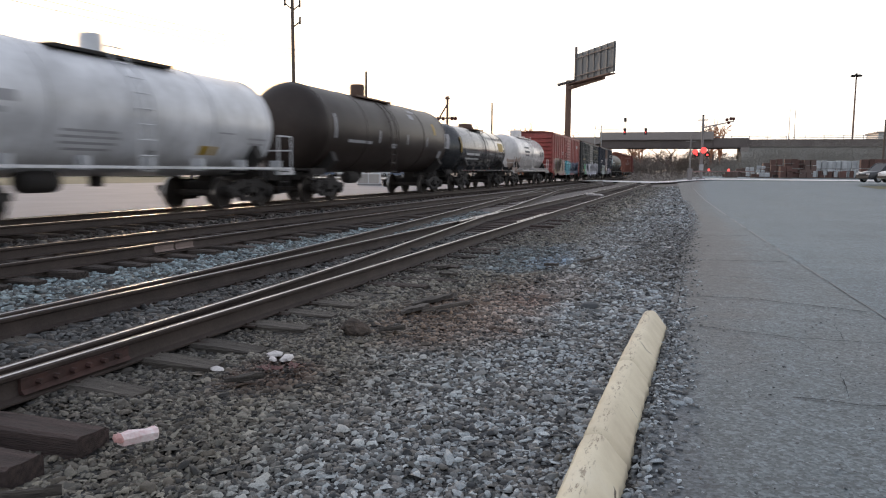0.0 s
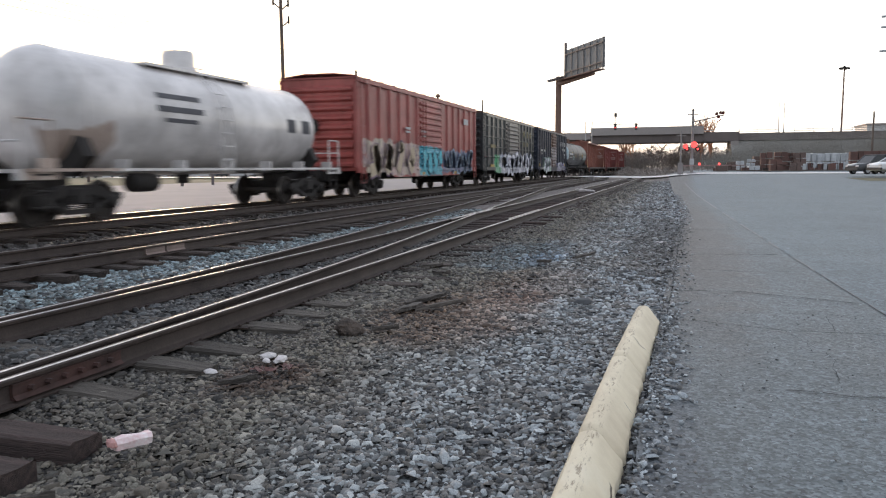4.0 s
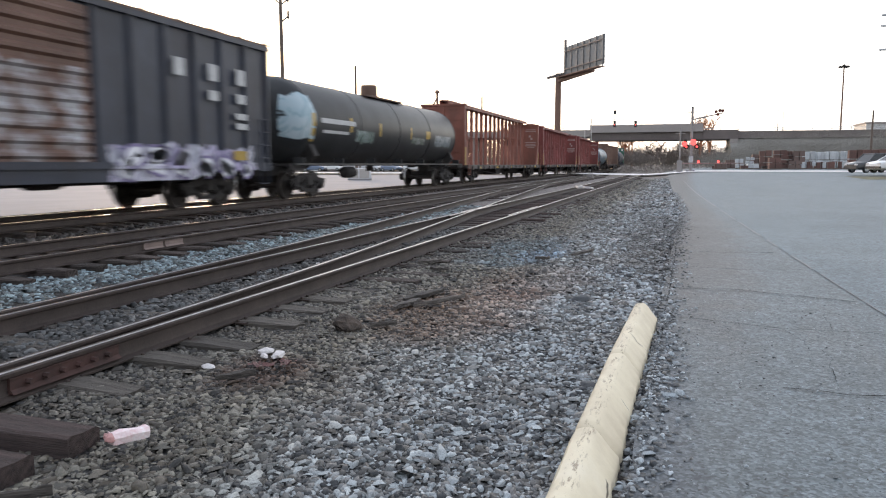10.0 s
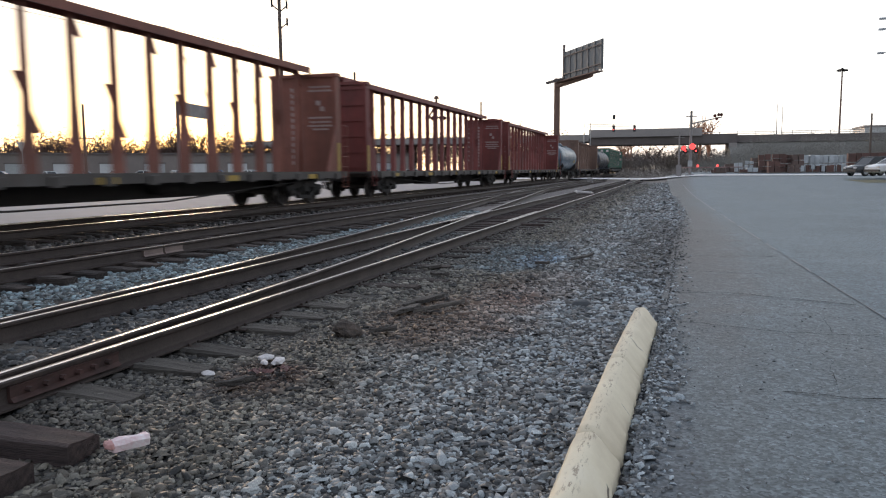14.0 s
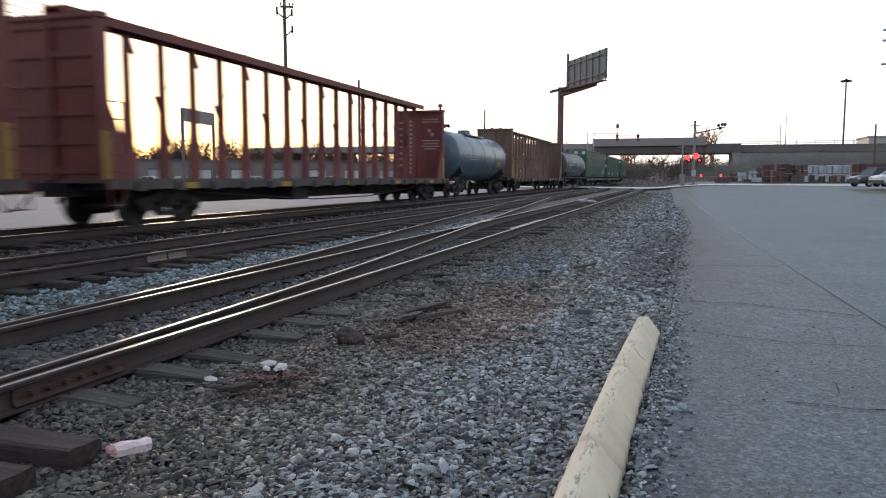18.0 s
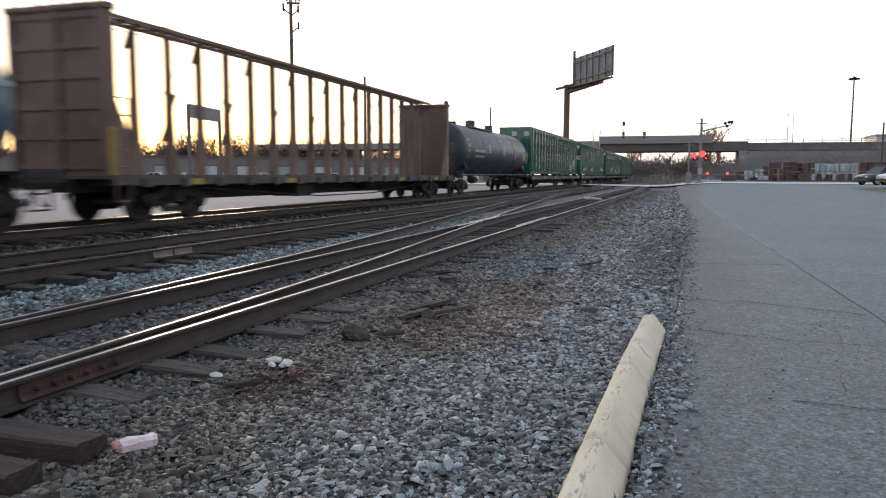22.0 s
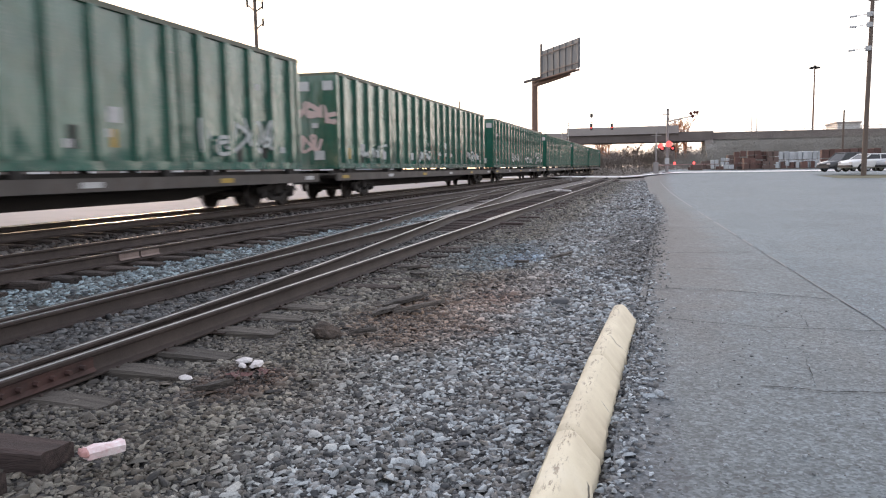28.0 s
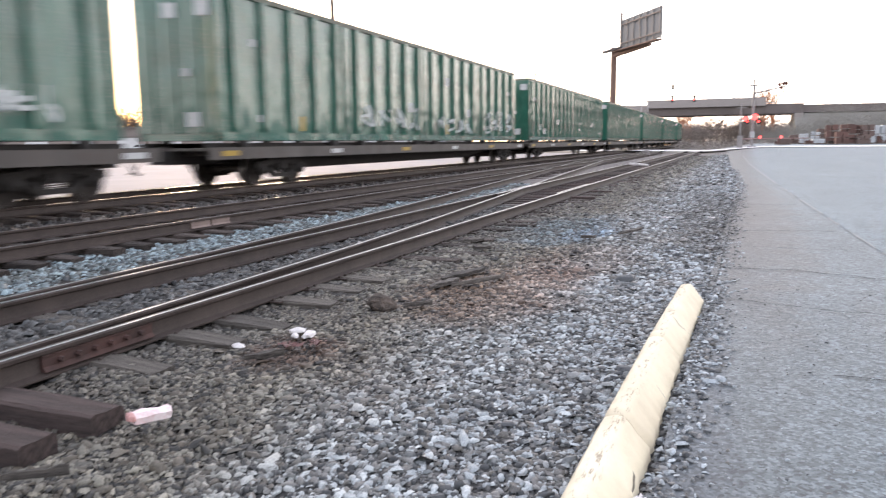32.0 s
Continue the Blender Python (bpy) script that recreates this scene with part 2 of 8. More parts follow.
# ---- geometry helpers ----
class Geo:
    """A list of vertices and faces that becomes one mesh."""

    def __init__(self):
        self.v, self.f, self.k = [], [], []

    def add(self, verts, faces, slot=0):
        o = len(self.v)
        self.v += [tuple(p) for p in verts]
        self.f += [tuple(i + o for i in q) for q in faces]
        self.k += [slot] * len(faces)
        return self

    def box(self, x0, x1, y0, y1, z0, z1, slot=0, m=None):
        vs = [Vector((x, y, z)) for z in (z0, z1) for y in (y0, y1) for x in (x0, x1)]
        if m:
            vs = [m @ v for v in vs]
        return self.add(vs, [(0, 2, 3, 1), (4, 5, 7, 6), (0, 1, 5, 4), (2, 6, 7, 3), (0, 4, 6, 2), (1, 3, 7, 5)], slot)

    def bevel_box(self, x0, x1, y0, y1, z0, z1, r, slot=0):
        """A box with its upright and top edges rounded off."""
        def ring(d, z):
            return [(x0 + d + r, y0 + d, z), (x1 - d - r, y0 + d, z), (x1 - d, y0 + d + r, z), (x1 - d, y1 - d - r, z), (x1 - d - r, y1 - d, z), (x0 + d + r, y1 - d, z), (x0 + d, y1 - d - r, z), (x0 + d, y0 + d + r, z)]
        return self.loft([ring(0, z0), ring(0, z1 - r), ring(r * 0.7, z1)], slot)

    def loft(self, rings, slot=0, caps=True):
        n = len(rings[0])
        o = len(self.v)
        for r in rings:
            self.v += [tuple(p) for p in r]
        for i in range(len(rings) - 1):
            for j in range(n):
                a, b = o + i * n + j, o + i * n + (j + 1) % n
                self.f.append((a, b, b + n, a + n))
                self.k.append(slot)
        if caps:
            self.f += [tuple(o + j for j in range(n))[::-1], tuple(o + (len(rings) - 1) * n + j for j in range(n))]
            self.k += [slot, slot]
        return self

    def tube(self, p0, p1, r0, r1=None, n=8, slot=0, caps=True):
        p0, p1 = Vector(p0), Vector(p1)
        r1 = r0 if r1 is None else r1
        q = (p1 - p0).to_track_quat('Z', 'Y')
        ring = [Vector((math.cos(2 * math.pi * i / n), math.sin(2 * math.pi * i / n), 0)) for i in range(n)]
        return self.loft([[p0 + q @ (u * r0) for u in ring], [p1 + q @ (u * r1) for u in ring]], slot, caps)

    def pipe(self, pts, r, n=6, slot=0):
        """One bent bar through the points, mitred at the bends."""
        pts = [Vector(p) for p in pts]
        side = None
        rings = []
        for i, p in enumerate(pts):
            d0 = (p - pts[i - 1]).normalized() if i else (pts[1] - p).normalized()
            d1 = (pts[i + 1] - p).normalized() if i < len(pts) - 1 else d0
            d = (d0 + d1).normalized()
            side = (side or d.orthogonal())
            side = (side - d * side.dot(d)).normalized()
            up = d.cross(side)
            grow = 1 / max(0.5, d.dot(d0))
            rings.append([p + (side * math.cos(2 * math.pi * k / n) + up * math.sin(2 * math.pi * k / n)) * r * grow for k in range(n)])
        return self.loft(rings, slot)

    def prism(self, outline, axis, a, b, slot=0):
        """outline: 2D points; axis 'x' takes them as (y, z), 'y' as (x, z), 'z' as (x, y)."""
        def at(p, d):
            return {'x': (d, p[0], p[1]), 'y': (p[0], d, p[1]), 'z': (p[0], p[1], d)}[axis]
        return self.loft([[at(p, a) for p in outline], [at(p, b) for p in outline]], slot)

    def turned(self, profile, n, m, slot=0):
        """profile: (radius, height) along the local z axis, placed by the matrix m."""
        rings = [[m @ Vector((r * math.cos(2 * math.pi * i / n), r * math.sin(2 * math.pi * i / n), h)) for i in range(n)] for r, h in profile]
        return self.loft(rings, slot)

    def grid(self, xs, ys, height, slot=0):
        o, nx = len(self.v), len(xs)
        self.v += [(x, y, height(x, y)) for y in ys for x in xs]
        for j in range(len(ys) - 1):
            for i in range(nx - 1):
                a = o + j * nx + i
                self.f.append((a, a + 1, a + nx + 1, a + nx))
                self.k.append(slot)
        return self

    def mesh(self, name, mats, smooth=False):
        me = bpy.data.meshes.new(name)
        me.from_pydata(self.v, [], self.f)
        for m in mats if isinstance(mats, (list, tuple)) else [mats]:
            me.materials.append(m)
        if any(self.k):
            me.polygons.foreach_set("material_index", self.k)
        if smooth:
            me.polygons.foreach_set("use_smooth", [True] * len(me.polygons))
        bm = bmesh.new()
        bm.from_mesh(me)
        bmesh.ops.recalc_face_normals(bm, faces=bm.faces)
        bm.to_mesh(me)
        bm.free()
        if smooth:
            me.set_sharp_from_angle(angle=radians(38))
        return me


def part(name, geo, mats, parent, label="", smooth=False, at=None):
    me = geo if isinstance(geo, bpy.types.Mesh) else geo.mesh(name, mats, smooth)
    ob = new(name, me)
    ob.parent = parent
    if at is not None:
        ob.matrix_basis = at
    if label:
        tagged(ob, label)
    return ob


def thing(name, label, category, m=None, group="", kind=""):
    ob = tagged(new(name), label, category, group, kind)
    if m is not None:
        ob.matrix_basis = m
    return ob


def single(name, geo, mats, label, category, m=None, group="", kind="", smooth=False):
    ob = tagged(new(name, geo.mesh(name, mats, smooth)), label, category, group, kind)
    if m is not None:
        ob.matrix_basis = m
    return ob


def raw_mesh(name, verts, faces, mat, smooth=False):
    """A large mesh straight from arrays; all faces have the same number of corners."""
    me = bpy.data.meshes.new(name)
    nf, k = faces.shape
    me.vertices.add(len(verts))
    me.vertices.foreach_set("co", np.ascontiguousarray(verts, dtype=np.float32).ravel())
    me.loops.add(nf * k)
    me.loops.foreach_set("vertex_index", np.ascontiguousarray(faces, dtype=np.int32).ravel())
    me.polygons.add(nf)
    me.polygons.foreach_set("loop_start", np.arange(0, nf * k, k, dtype=np.int32))
    me.polygons.foreach_set("loop_total", np.full(nf, k, dtype=np.int32))
    if smooth:
        me.polygons.foreach_set("use_smooth", np.ones(nf, dtype=bool))
    me.materials.append(mat)
    me.update(calc_edges=True)
    me.validate()
    return me


def ballast_material(name, stops, scale=26.0):
    m, n, l, b = nodes_of(name)
    co = coords(n, l, None, "World")
    vor = n.new("ShaderNodeTexVoronoi")
    vor.inputs["Scale"].default_value = scale
    l.new(co, vor.inputs["Vector"])
    sep = n.new("ShaderNodeSeparateColor")
    l.new(vor.outputs["Color"], sep.inputs[0])
    c = ramp(n, l, sep.outputs[0], *stops)
    rust = ramp(n, l, tex_noise(n, l, co, 0.55, 5, 0.7), (0.5, 0.0), (0.68, 1.0))
    c = mix(n, l, calc(n, l, 'MULTIPLY', rust, 0.5), c, (0.11, 0.075, 0.055))
    xyz = n.new("ShaderNodeSeparateXYZ")
    l.new(co, xyz.inputs[0])
    side = calc(n, l, 'ADD', xyz.outputs[0], calc(n, l, 'MULTIPLY', tex_noise(n, l, co, 0.9, 3, 0.6), 1.6))
    c = mix(n, l, calc(n, l, 'MULTIPLY', ramp(n, l, calc(n, l, 'MULTIPLY_ADD', side, 0.05, 1.0), (0.56, 1.0), (0.62, 0.8), (0.70, 0.8), (0.75, 0.95), (0.85, 0.8), (0.93, 0.0)), 0.9), c, (0.035, 0.027, 0.022))
    # haze and flare over the distant bed, painted in as a paler tone along y
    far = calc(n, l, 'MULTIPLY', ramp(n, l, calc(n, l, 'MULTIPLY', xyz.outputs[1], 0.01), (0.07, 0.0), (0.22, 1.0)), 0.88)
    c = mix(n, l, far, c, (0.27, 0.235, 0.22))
    # painted contact shade: colour darkens towards each cell's edge, as gaps between stones
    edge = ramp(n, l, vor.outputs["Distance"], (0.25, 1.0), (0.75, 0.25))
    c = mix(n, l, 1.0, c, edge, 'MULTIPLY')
    l.new(c, b.inputs["Base Color"])
    b.inputs["Roughness"].default_value = 0.85
    bump(n, l, b, calc(n, l, 'SUBTRACT', 1.0, vor.outputs["Distance"]), 0.9, 0.03)
    return m


def blotch(n, l, pos, cx, cy, rx, ry):
    """A ragged patch on the ground round (cx, cy)."""
    xyz = n.new("ShaderNodeSeparateXYZ")
    l.new(pos, xyz.inputs[0])
    u = calc(n, l, 'DIVIDE', calc(n, l, 'SUBTRACT', xyz.outputs[0], cx), rx)
    v = calc(n, l, 'DIVIDE', calc(n, l, 'SUBTRACT', xyz.outputs[1], cy), ry)
    d = calc(n, l, 'ADD', calc(n, l, 'MULTIPLY', u, u), calc(n, l, 'MULTIPLY', v, v))
    d = calc(n, l, 'ADD', d, calc(n, l, 'MULTIPLY', calc(n, l, 'SUBTRACT', tex_noise(n, l, pos, 1.6, 5, 0.7), 0.5), 2.4))
    return ramp(n, l, d, (0.3, 1.0), (1.0, 0.0))


SPILL = (-0.25, 15.5, 0.8, 6.5)


def stone_material(name, stops):
    """Crushed stone: one shade a stone, olive and dark beside the near rail, blue-grey between the tracks."""
    m, n, l, b = nodes_of(name)
    g = n.new("ShaderNodeNewGeometry")
    c = ramp(n, l, g.outputs["Random Per Island"], *stops)
    pos = g.outputs["Position"]
    xyz = n.new("ShaderNodeSeparateXYZ")
    l.new(pos, xyz.inputs[0])
    side = calc(n, l, 'ADD', xyz.outputs[0], calc(n, l, 'MULTIPLY', calc(n, l, 'SUBTRACT', tex_noise(n, l, pos, 0.7, 4, 0.6), 0.5), 1.7))
    side = calc(n, l, 'MULTIPLY_ADD', side, 0.1, 1.0)
    c = mix(n, l, 1.0, c, ramp(n, l, side, (0.0, (0.3, 0.27, 0.25)), (0.06, (0.3, 0.27, 0.25)), (0.1, (0.74, 0.95, 1.02)), (0.445, (0.74, 0.95, 1.02)), (0.46, (0.22, 0.23, 0.235)), (0.61, (0.24, 0.24, 0.23)), (0.65, (0.4, 0.36, 0.29)), (0.77, (0.58, 0.53, 0.42)), (0.85, (1.04, 1.1, 1.1)), (1.0, (1.04, 1.14, 1.2))), 'MULTIPLY')
    drift = ramp(n, l, tex_noise(n, l, pos, 0.6, 4, 0.65), (0.5, 0.0), (0.66, 0.5))
    c = mix(n, l, drift, c, (0.66, 0.52, 0.42), 'MULTIPLY')
    for patch, tint, amount in (((-2.0, 7.2, 0.9, 1.9), (0.9, 0.62, 0.5), 0.9), ((-1.6, 9.2, 0.8, 1.6), (0.92, 0.7, 0.6), 0.6), ((-2.5, 12.2, 0.9, 2.6), (0.8, 1.08, 1.45), 1.0), ((-2.7, 4.35, 0.4, 0.5), (0.62, 0.4, 0.34), 0.9), (SPILL, (0.42, 0.38, 0.35), 0.7)):
        c = mix(n, l, calc(n, l, 'MULTIPLY', blotch(n, l, pos, *patch), amount), c, tint, 'MULTIPLY')
    grain = tex_noise(n, l, pos, 120, 4, 0.7)
    c = mix(n, l, 0.8, c, ramp(n, l, grain, (0.3, 0.4), (0.7, 1.15)), 'MULTIPLY')
    l.new(c, b.inputs["Base Color"])
    b.inputs["Roughness"].default_value = 0.52
    bump(n, l, b, grain, 0.5, 0.004)
    return m


def asphalt_material(name, base, dark, warm):
    """Worn asphalt: stones of the mix show as fine grit, with patches, tracks and an oily spill."""
    m, n, l, b = nodes_of(name)
    co = coords(n, l, None, "World")
    patch = tex_noise(n, l, co, 0.35, 5, 0.6)
    worn = tex_noise(n, l, coords(n, l, (0.8, 0.12, 1), "World"), 1.0, 4, 0.6)
    c = ramp(n, l, patch, (0.3, dark), (0.6, base))
    c = mix(n, l, ramp(n, l, worn, (0.5, 0.0), (0.7, 0.45)), c, warm)
    c = mix(n, l, 0.6, c, ramp(n, l, tex_noise(n, l, co, 2.6, 5, 0.7), (0.3, 0.72), (0.7, 1.2)), 'MULTIPLY')
    c = mix(n, l, calc(n, l, 'MULTIPLY', blotch(n, l, co, *SPILL), 0.8), c, (0.05, 0.044, 0.038))
    c = mix(n, l, calc(n, l, 'MULTIPLY', blotch(n, l, co, -0.15, 3.5, 0.36, 5.0), 0.5), c, (0.07, 0.082, 0.1))
    c = mix(n, l, calc(n, l, 'MULTIPLY', blotch(n, l, co, 0.3, 18.0, 1.0, 13.0), 0.6), c, (0.105, 0.094, 0.086))
    xyz = n.new("ShaderNodeSeparateXYZ")
    l.new(co, xyz.inputs[0])
    off = calc(n, l, 'SUBTRACT', xyz.outputs[0], calc(n, l, 'MULTIPLY_ADD', xyz.outputs[1], 0.012, -0.2))
    off = calc(n, l, 'ADD', off, calc(n, l, 'MULTIPLY', calc(n, l, 'SUBTRACT', tex_noise(n, l, coords(n, l, (1, 0.35, 1), "World"), 1.8, 6, 0.75), 0.5), 1.5))
    reach = ramp(n, l, calc(n, l, 'MULTIPLY', xyz.outputs[1], 0.02), (0.12, 0.25), (0.2, 0.75))
    c = mix(n, l, calc(n, l, 'MULTIPLY', ramp(n, l, off, (0.15, 1.0), (0.95, 0.0)), reach), c, (0.07, 0.064, 0.06))
    height = 0.0
    for size, lo, hi in ((62, 0.45, 1.5), (27, 0.72, 1.22)):
        vor = n.new("ShaderNodeTexVoronoi")
        vor.inputs["Scale"].default_value = size
        l.new(co, vor.inputs["Vector"])
        sep = n.new("ShaderNodeSeparateColor")
        l.new(vor.outputs["Color"], sep.inputs[0])
        c = mix(n, l, 1.0, c, ramp(n, l, sep.outputs[0], (0.0, lo), (0.5, 0.95), (1.0, hi)), 'MULTIPLY')
        height = calc(n, l, 'ADD', height, sep.outputs[1])
    l.new(c, b.inputs["Base Color"])
    b.inputs["Roughness"].default_value = 0.6
    bump(n, l, b, height, 0.55, 0.006)
    return m


def kerb_paint():
    """Cream-yellow paint with pitted stripes, hairline cracks and grime."""
    m, n, l, b = nodes_of("weathered_cream_yellow_paint")
    co = coords(n, l)
    c = ramp(n, l, tex_noise(n, l, co, 2.2, 5, 0.6), (0.3, (0.56, 0.475, 0.34)), (0.6, (0.69, 0.605, 0.44)), (0.8, (0.74, 0.67, 0.53)))
    pits = ramp(n, l, tex_noise(n, l, coords(n, l, (9, 2.0, 9)), 5, 5, 0.75), (0.54, 0.0), (0.62, 1.0))
    xyz = n.new("ShaderNodeSeparateXYZ")
    l.new(co, xyz.inputs[0])
    ridge = calc(n, l, 'ADD', xyz.outputs[0], calc(n, l, 'MULTIPLY_ADD', xyz.outputs[1], -0.021, 0.43))
    pits = calc(n, l, 'MULTIPLY', pits, ramp(n, l, calc(n, l, 'ABSOLUTE', ridge), (0.016, 1.0), (0.045, 0.05)))
    c = mix(n, l, calc(n, l, 'MULTIPLY', pits, 0.75), c, (0.2, 0.14, 0.09))
    vor = n.new("ShaderNodeTexVoronoi")
    vor.feature = 'DISTANCE_TO_EDGE'
    vor.inputs["Scale"].default_value = 1.4
    l.new(co, vor.inputs["Vector"])
    line = ramp(n, l, vor.outputs["Distance"], (0.006, 1.0), (0.012, 0.0))
    line = calc(n, l, 'MULTIPLY', line, ramp(n, l, tex_noise(n, l, co, 2.2, 2, 0.5), (0.61, 0.0), (0.65, 1.0)))
    c = mix(n, l, line, c, (0.1, 0.08, 0.055))
    l.new(c, b.inputs["Base Color"])
    b.inputs["Roughness"].default_value = 0.62
    bump(n, l, b, calc(n, l, 'SUBTRACT', tex_noise(n, l, co, 40, 3, 0.6), pits), 0.35, 0.004)
    return m


STONES = ((0.0, (0.025, 0.026, 0.028)), (0.16, (0.06, 0.06, 0.064)), (0.3, (0.125, 0.108, 0.094)), (0.44, (0.16, 0.165, 0.168)), (0.58, (0.21, 0.185, 0.17)), (0.72, (0.3, 0.305, 0.31)), (0.92, (0.44, 0.445, 0.45)), (1.0, (0.6, 0.59, 0.58)))
M = {
    # near-black bed tones stand in for the shade between the loose stones
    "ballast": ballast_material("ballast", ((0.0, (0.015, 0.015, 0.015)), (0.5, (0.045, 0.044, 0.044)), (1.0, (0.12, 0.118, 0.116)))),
    "stone": stone_material("crushed_stone", STONES),
    "asphalt": asphalt_material("asphalt", (0.12, 0.154, 0.17), (0.094, 0.12, 0.134), (0.126, 0.15, 0.156)),
    "asphalt_old": asphalt_material("old_asphalt", (0.12, 0.144, 0.153), (0.09, 0.107, 0.114), (0.13, 0.132, 0.124)),
    "concrete": material("pale_concrete", (0.27, 0.26, 0.268), (0.2, 0.193, 0.2), 0.3, 40, 0.9, kind="World"),
    "street": material("worn_pale_street", (0.68, 0.66, 0.65), (0.54, 0.525, 0.52), 0.3, 30, 0.6, kind="World"),
    "dirt": material("dirt", (0.14, 0.115, 0.09), (0.075, 0.065, 0.055), 0.4, 9, 0.9, kind="World"),
    "rust_rail": material("rusty_rail", (0.066, 0.05, 0.044), (0.028, 0.022, 0.02), 3, 60, 0.6, 0.0),
    "rail_top": material("worn_rail_head", (0.66, 0.66, 0.68), (0.42, 0.42, 0.43), 6, 80, 0.3, 1.0, bumps=0.05),
    "rail_dull": material("dull_rail_head", (0.42, 0.41, 0.41), (0.22, 0.2, 0.19), 6, 80, 0.42, 1.0, bumps=0.05),
    "joint": material("red_rust", (0.075, 0.034, 0.028), (0.028, 0.017, 0.015), 5, 50, 0.85),
    "tie": material("creosoted_wood", (0.088, 0.067, 0.058), (0.02, 0.015, 0.013), 3.5, 22, 0.92, stretch=(0.45, 9, 9), per_object=0.4, contrast=0.28, bumps=0.9, bump_d=0.02),
    "yellow": kerb_paint(),
    "white_trash": material("white_plastic", (0.66, 0.64, 0.63), (0.45, 0.4, 0.4), 20, 80, 0.5),
    "paper_red": material("faded_pink_print", (0.6, 0.32, 0.3), rough=0.5),
    "steel_dark": material("dark_grimy_steel", (0.03, 0.026, 0.024), (0.014, 0.012, 0.012), 3, 40, 0.85, 0.0),
    "wheel": material("wheel_steel", (0.04, 0.032, 0.028), (0.02, 0.016, 0.015), 4, 50, 0.75, 0.1),
    "tread": material("bright_wheel_tread", (0.4, 0.39, 0.38), rough=0.35, metal=1.0),
    "galv": material("galvanised_steel", (0.42, 0.43, 0.44), (0.3, 0.31, 0.32), 3, 40, 0.5, 0.6),
    "bridge": material("bridge_concrete", (0.33, 0.3, 0.29), (0.24, 0.22, 0.21), 0.12, 3, 0.85, kind="World"),
    "bridge_steel": material("bridge_girder", (0.15, 0.125, 0.12), (0.1, 0.085, 0.082), 0.3, 5, 0.7, kind="World"),
    "wood_pole": material("weathered_pole", (0.16, 0.12, 0.1), (0.08, 0.065, 0.055), 2, 30, 0.9, stretch=(4, 4, 0.4)),
    "bill": material("billboard_back", (0.17, 0.175, 0.18), (0.13, 0.136, 0.142), 0.6, 8, 0.7),
    # rust on columns and masts; on flasher boards and hoods it paints in glare
    "rust_and_glare_brown": material("rust_and_glare_brown_steel", (0.2, 0.12, 0.09), (0.12, 0.075, 0.06), 0.6, 10, 0.8),
    "bark": material("grey_bark", (0.14, 0.115, 0.1), (0.08, 0.065, 0.06), 1.5, 12, 0.9),
    "twig": material("bare_twigs", (0.28, 0.245, 0.22), (0.2, 0.175, 0.16), 0.3, 3, 0.9, kind="World", per_island=0.3),
    "bush": material("dull_scrub", (0.23, 0.22, 0.2), (0.19, 0.185, 0.17), 0.08, 1.0, 0.95, kind="World", per_island=0.04, bumps=0.0),
    "woods": material("brown_winter_woods", (0.11, 0.066, 0.05), (0.065, 0.044, 0.036), 0.2, 3, 0.9, kind="World", per_island=0.2),
    "post_grey": material("dull_grey_post", (0.26, 0.24, 0.235), (0.17, 0.155, 0.15), 1.5, 30, 0.75),
    "red_unlit": material("unlit_red_glass", (0.13, 0.02, 0.016), rough=0.25, bumps=0),
    "beige_bar": material("dusty_beige_steel", (0.24, 0.185, 0.16), (0.14, 0.1, 0.09), 4, 40, 0.85),
    "grass": material("dry_grass", (0.15, 0.145, 0.085), (0.1, 0.095, 0.06), 0.8, 20, 0.95, kind="World"),
    "red_lamp": glow("red_lamp", (1.0, 0.045, 0.04), 0.75),
    "red_dim": glow("red_marker", (1.0, 0.07, 0.06), 0.5),
    "black": material("black_paint", (0.025, 0.025, 0.027), rough=0.5),
    "brick": material("brown_brick", (0.15, 0.102, 0.088), (0.1, 0.072, 0.064), 0.4, 6, 0.85, kind="World"),
    "brick_red": material("red_brick_stack", (0.14, 0.072, 0.06), (0.075, 0.05, 0.044), 1.2, 9, 0.9, kind="World", per_object=0.2),
    "pallet": material("grey_bagged_goods", (0.5, 0.52, 0.54), (0.28, 0.3, 0.32), 0.9, 9, 0.3, kind="World", per_object=0.15),
    "white_wall": material("pale_cladding", (0.6, 0.6, 0.6), (0.45, 0.45, 0.46), 0.4, 8, 0.6, kind="World"),
    "glass": material("dark_glass", (0.02, 0.022, 0.025), rough=0.08, bumps=0),
    "tyre": material("tyre_rubber", (0.02, 0.02, 0.02), rough=0.85),
    "soil": material("dark_damp_soil", (0.075, 0.066, 0.058), (0.04, 0.035, 0.031), 1.2, 30, 0.95, kind="World", bumps=0.7, bump_d=0.02),
    "crack": material("crack_fill", (0.022, 0.022, 0.023), rough=0.9, kind="World"),
    "wire": material("black_cable", (0.02, 0.02, 0.02), rough=0.7),
    "seam": material("gritty_seam", (0.2, 0.2, 0.195), (0.12, 0.135, 0.142), 2.5, 40, 0.55, contrast=0.3, kind="World"),
}


# ---- ground ----
M["rust_rail"].node_tree.nodes["Principled BSDF"].inputs["Specular IOR Level"].default_value = 0.2
M["crack"].node_tree.nodes["Principled BSDF"].inputs["Specular IOR Level"].default_value = 0.05


def smooth01(a, b, v):
    u = min(1.0, max(0.0, (v - a) / (b - a)))
    return u * u * (3 - 2 * u)


def rise(x, y):
    """The lot climbs gently towards the crossing; the tracks stay level."""
    return 0.62 * smooth01(34, 100, y) * smooth01(-4, 3, x) + 0.35 * smooth01(100, 150, y) * smooth01(-4, 3, x)


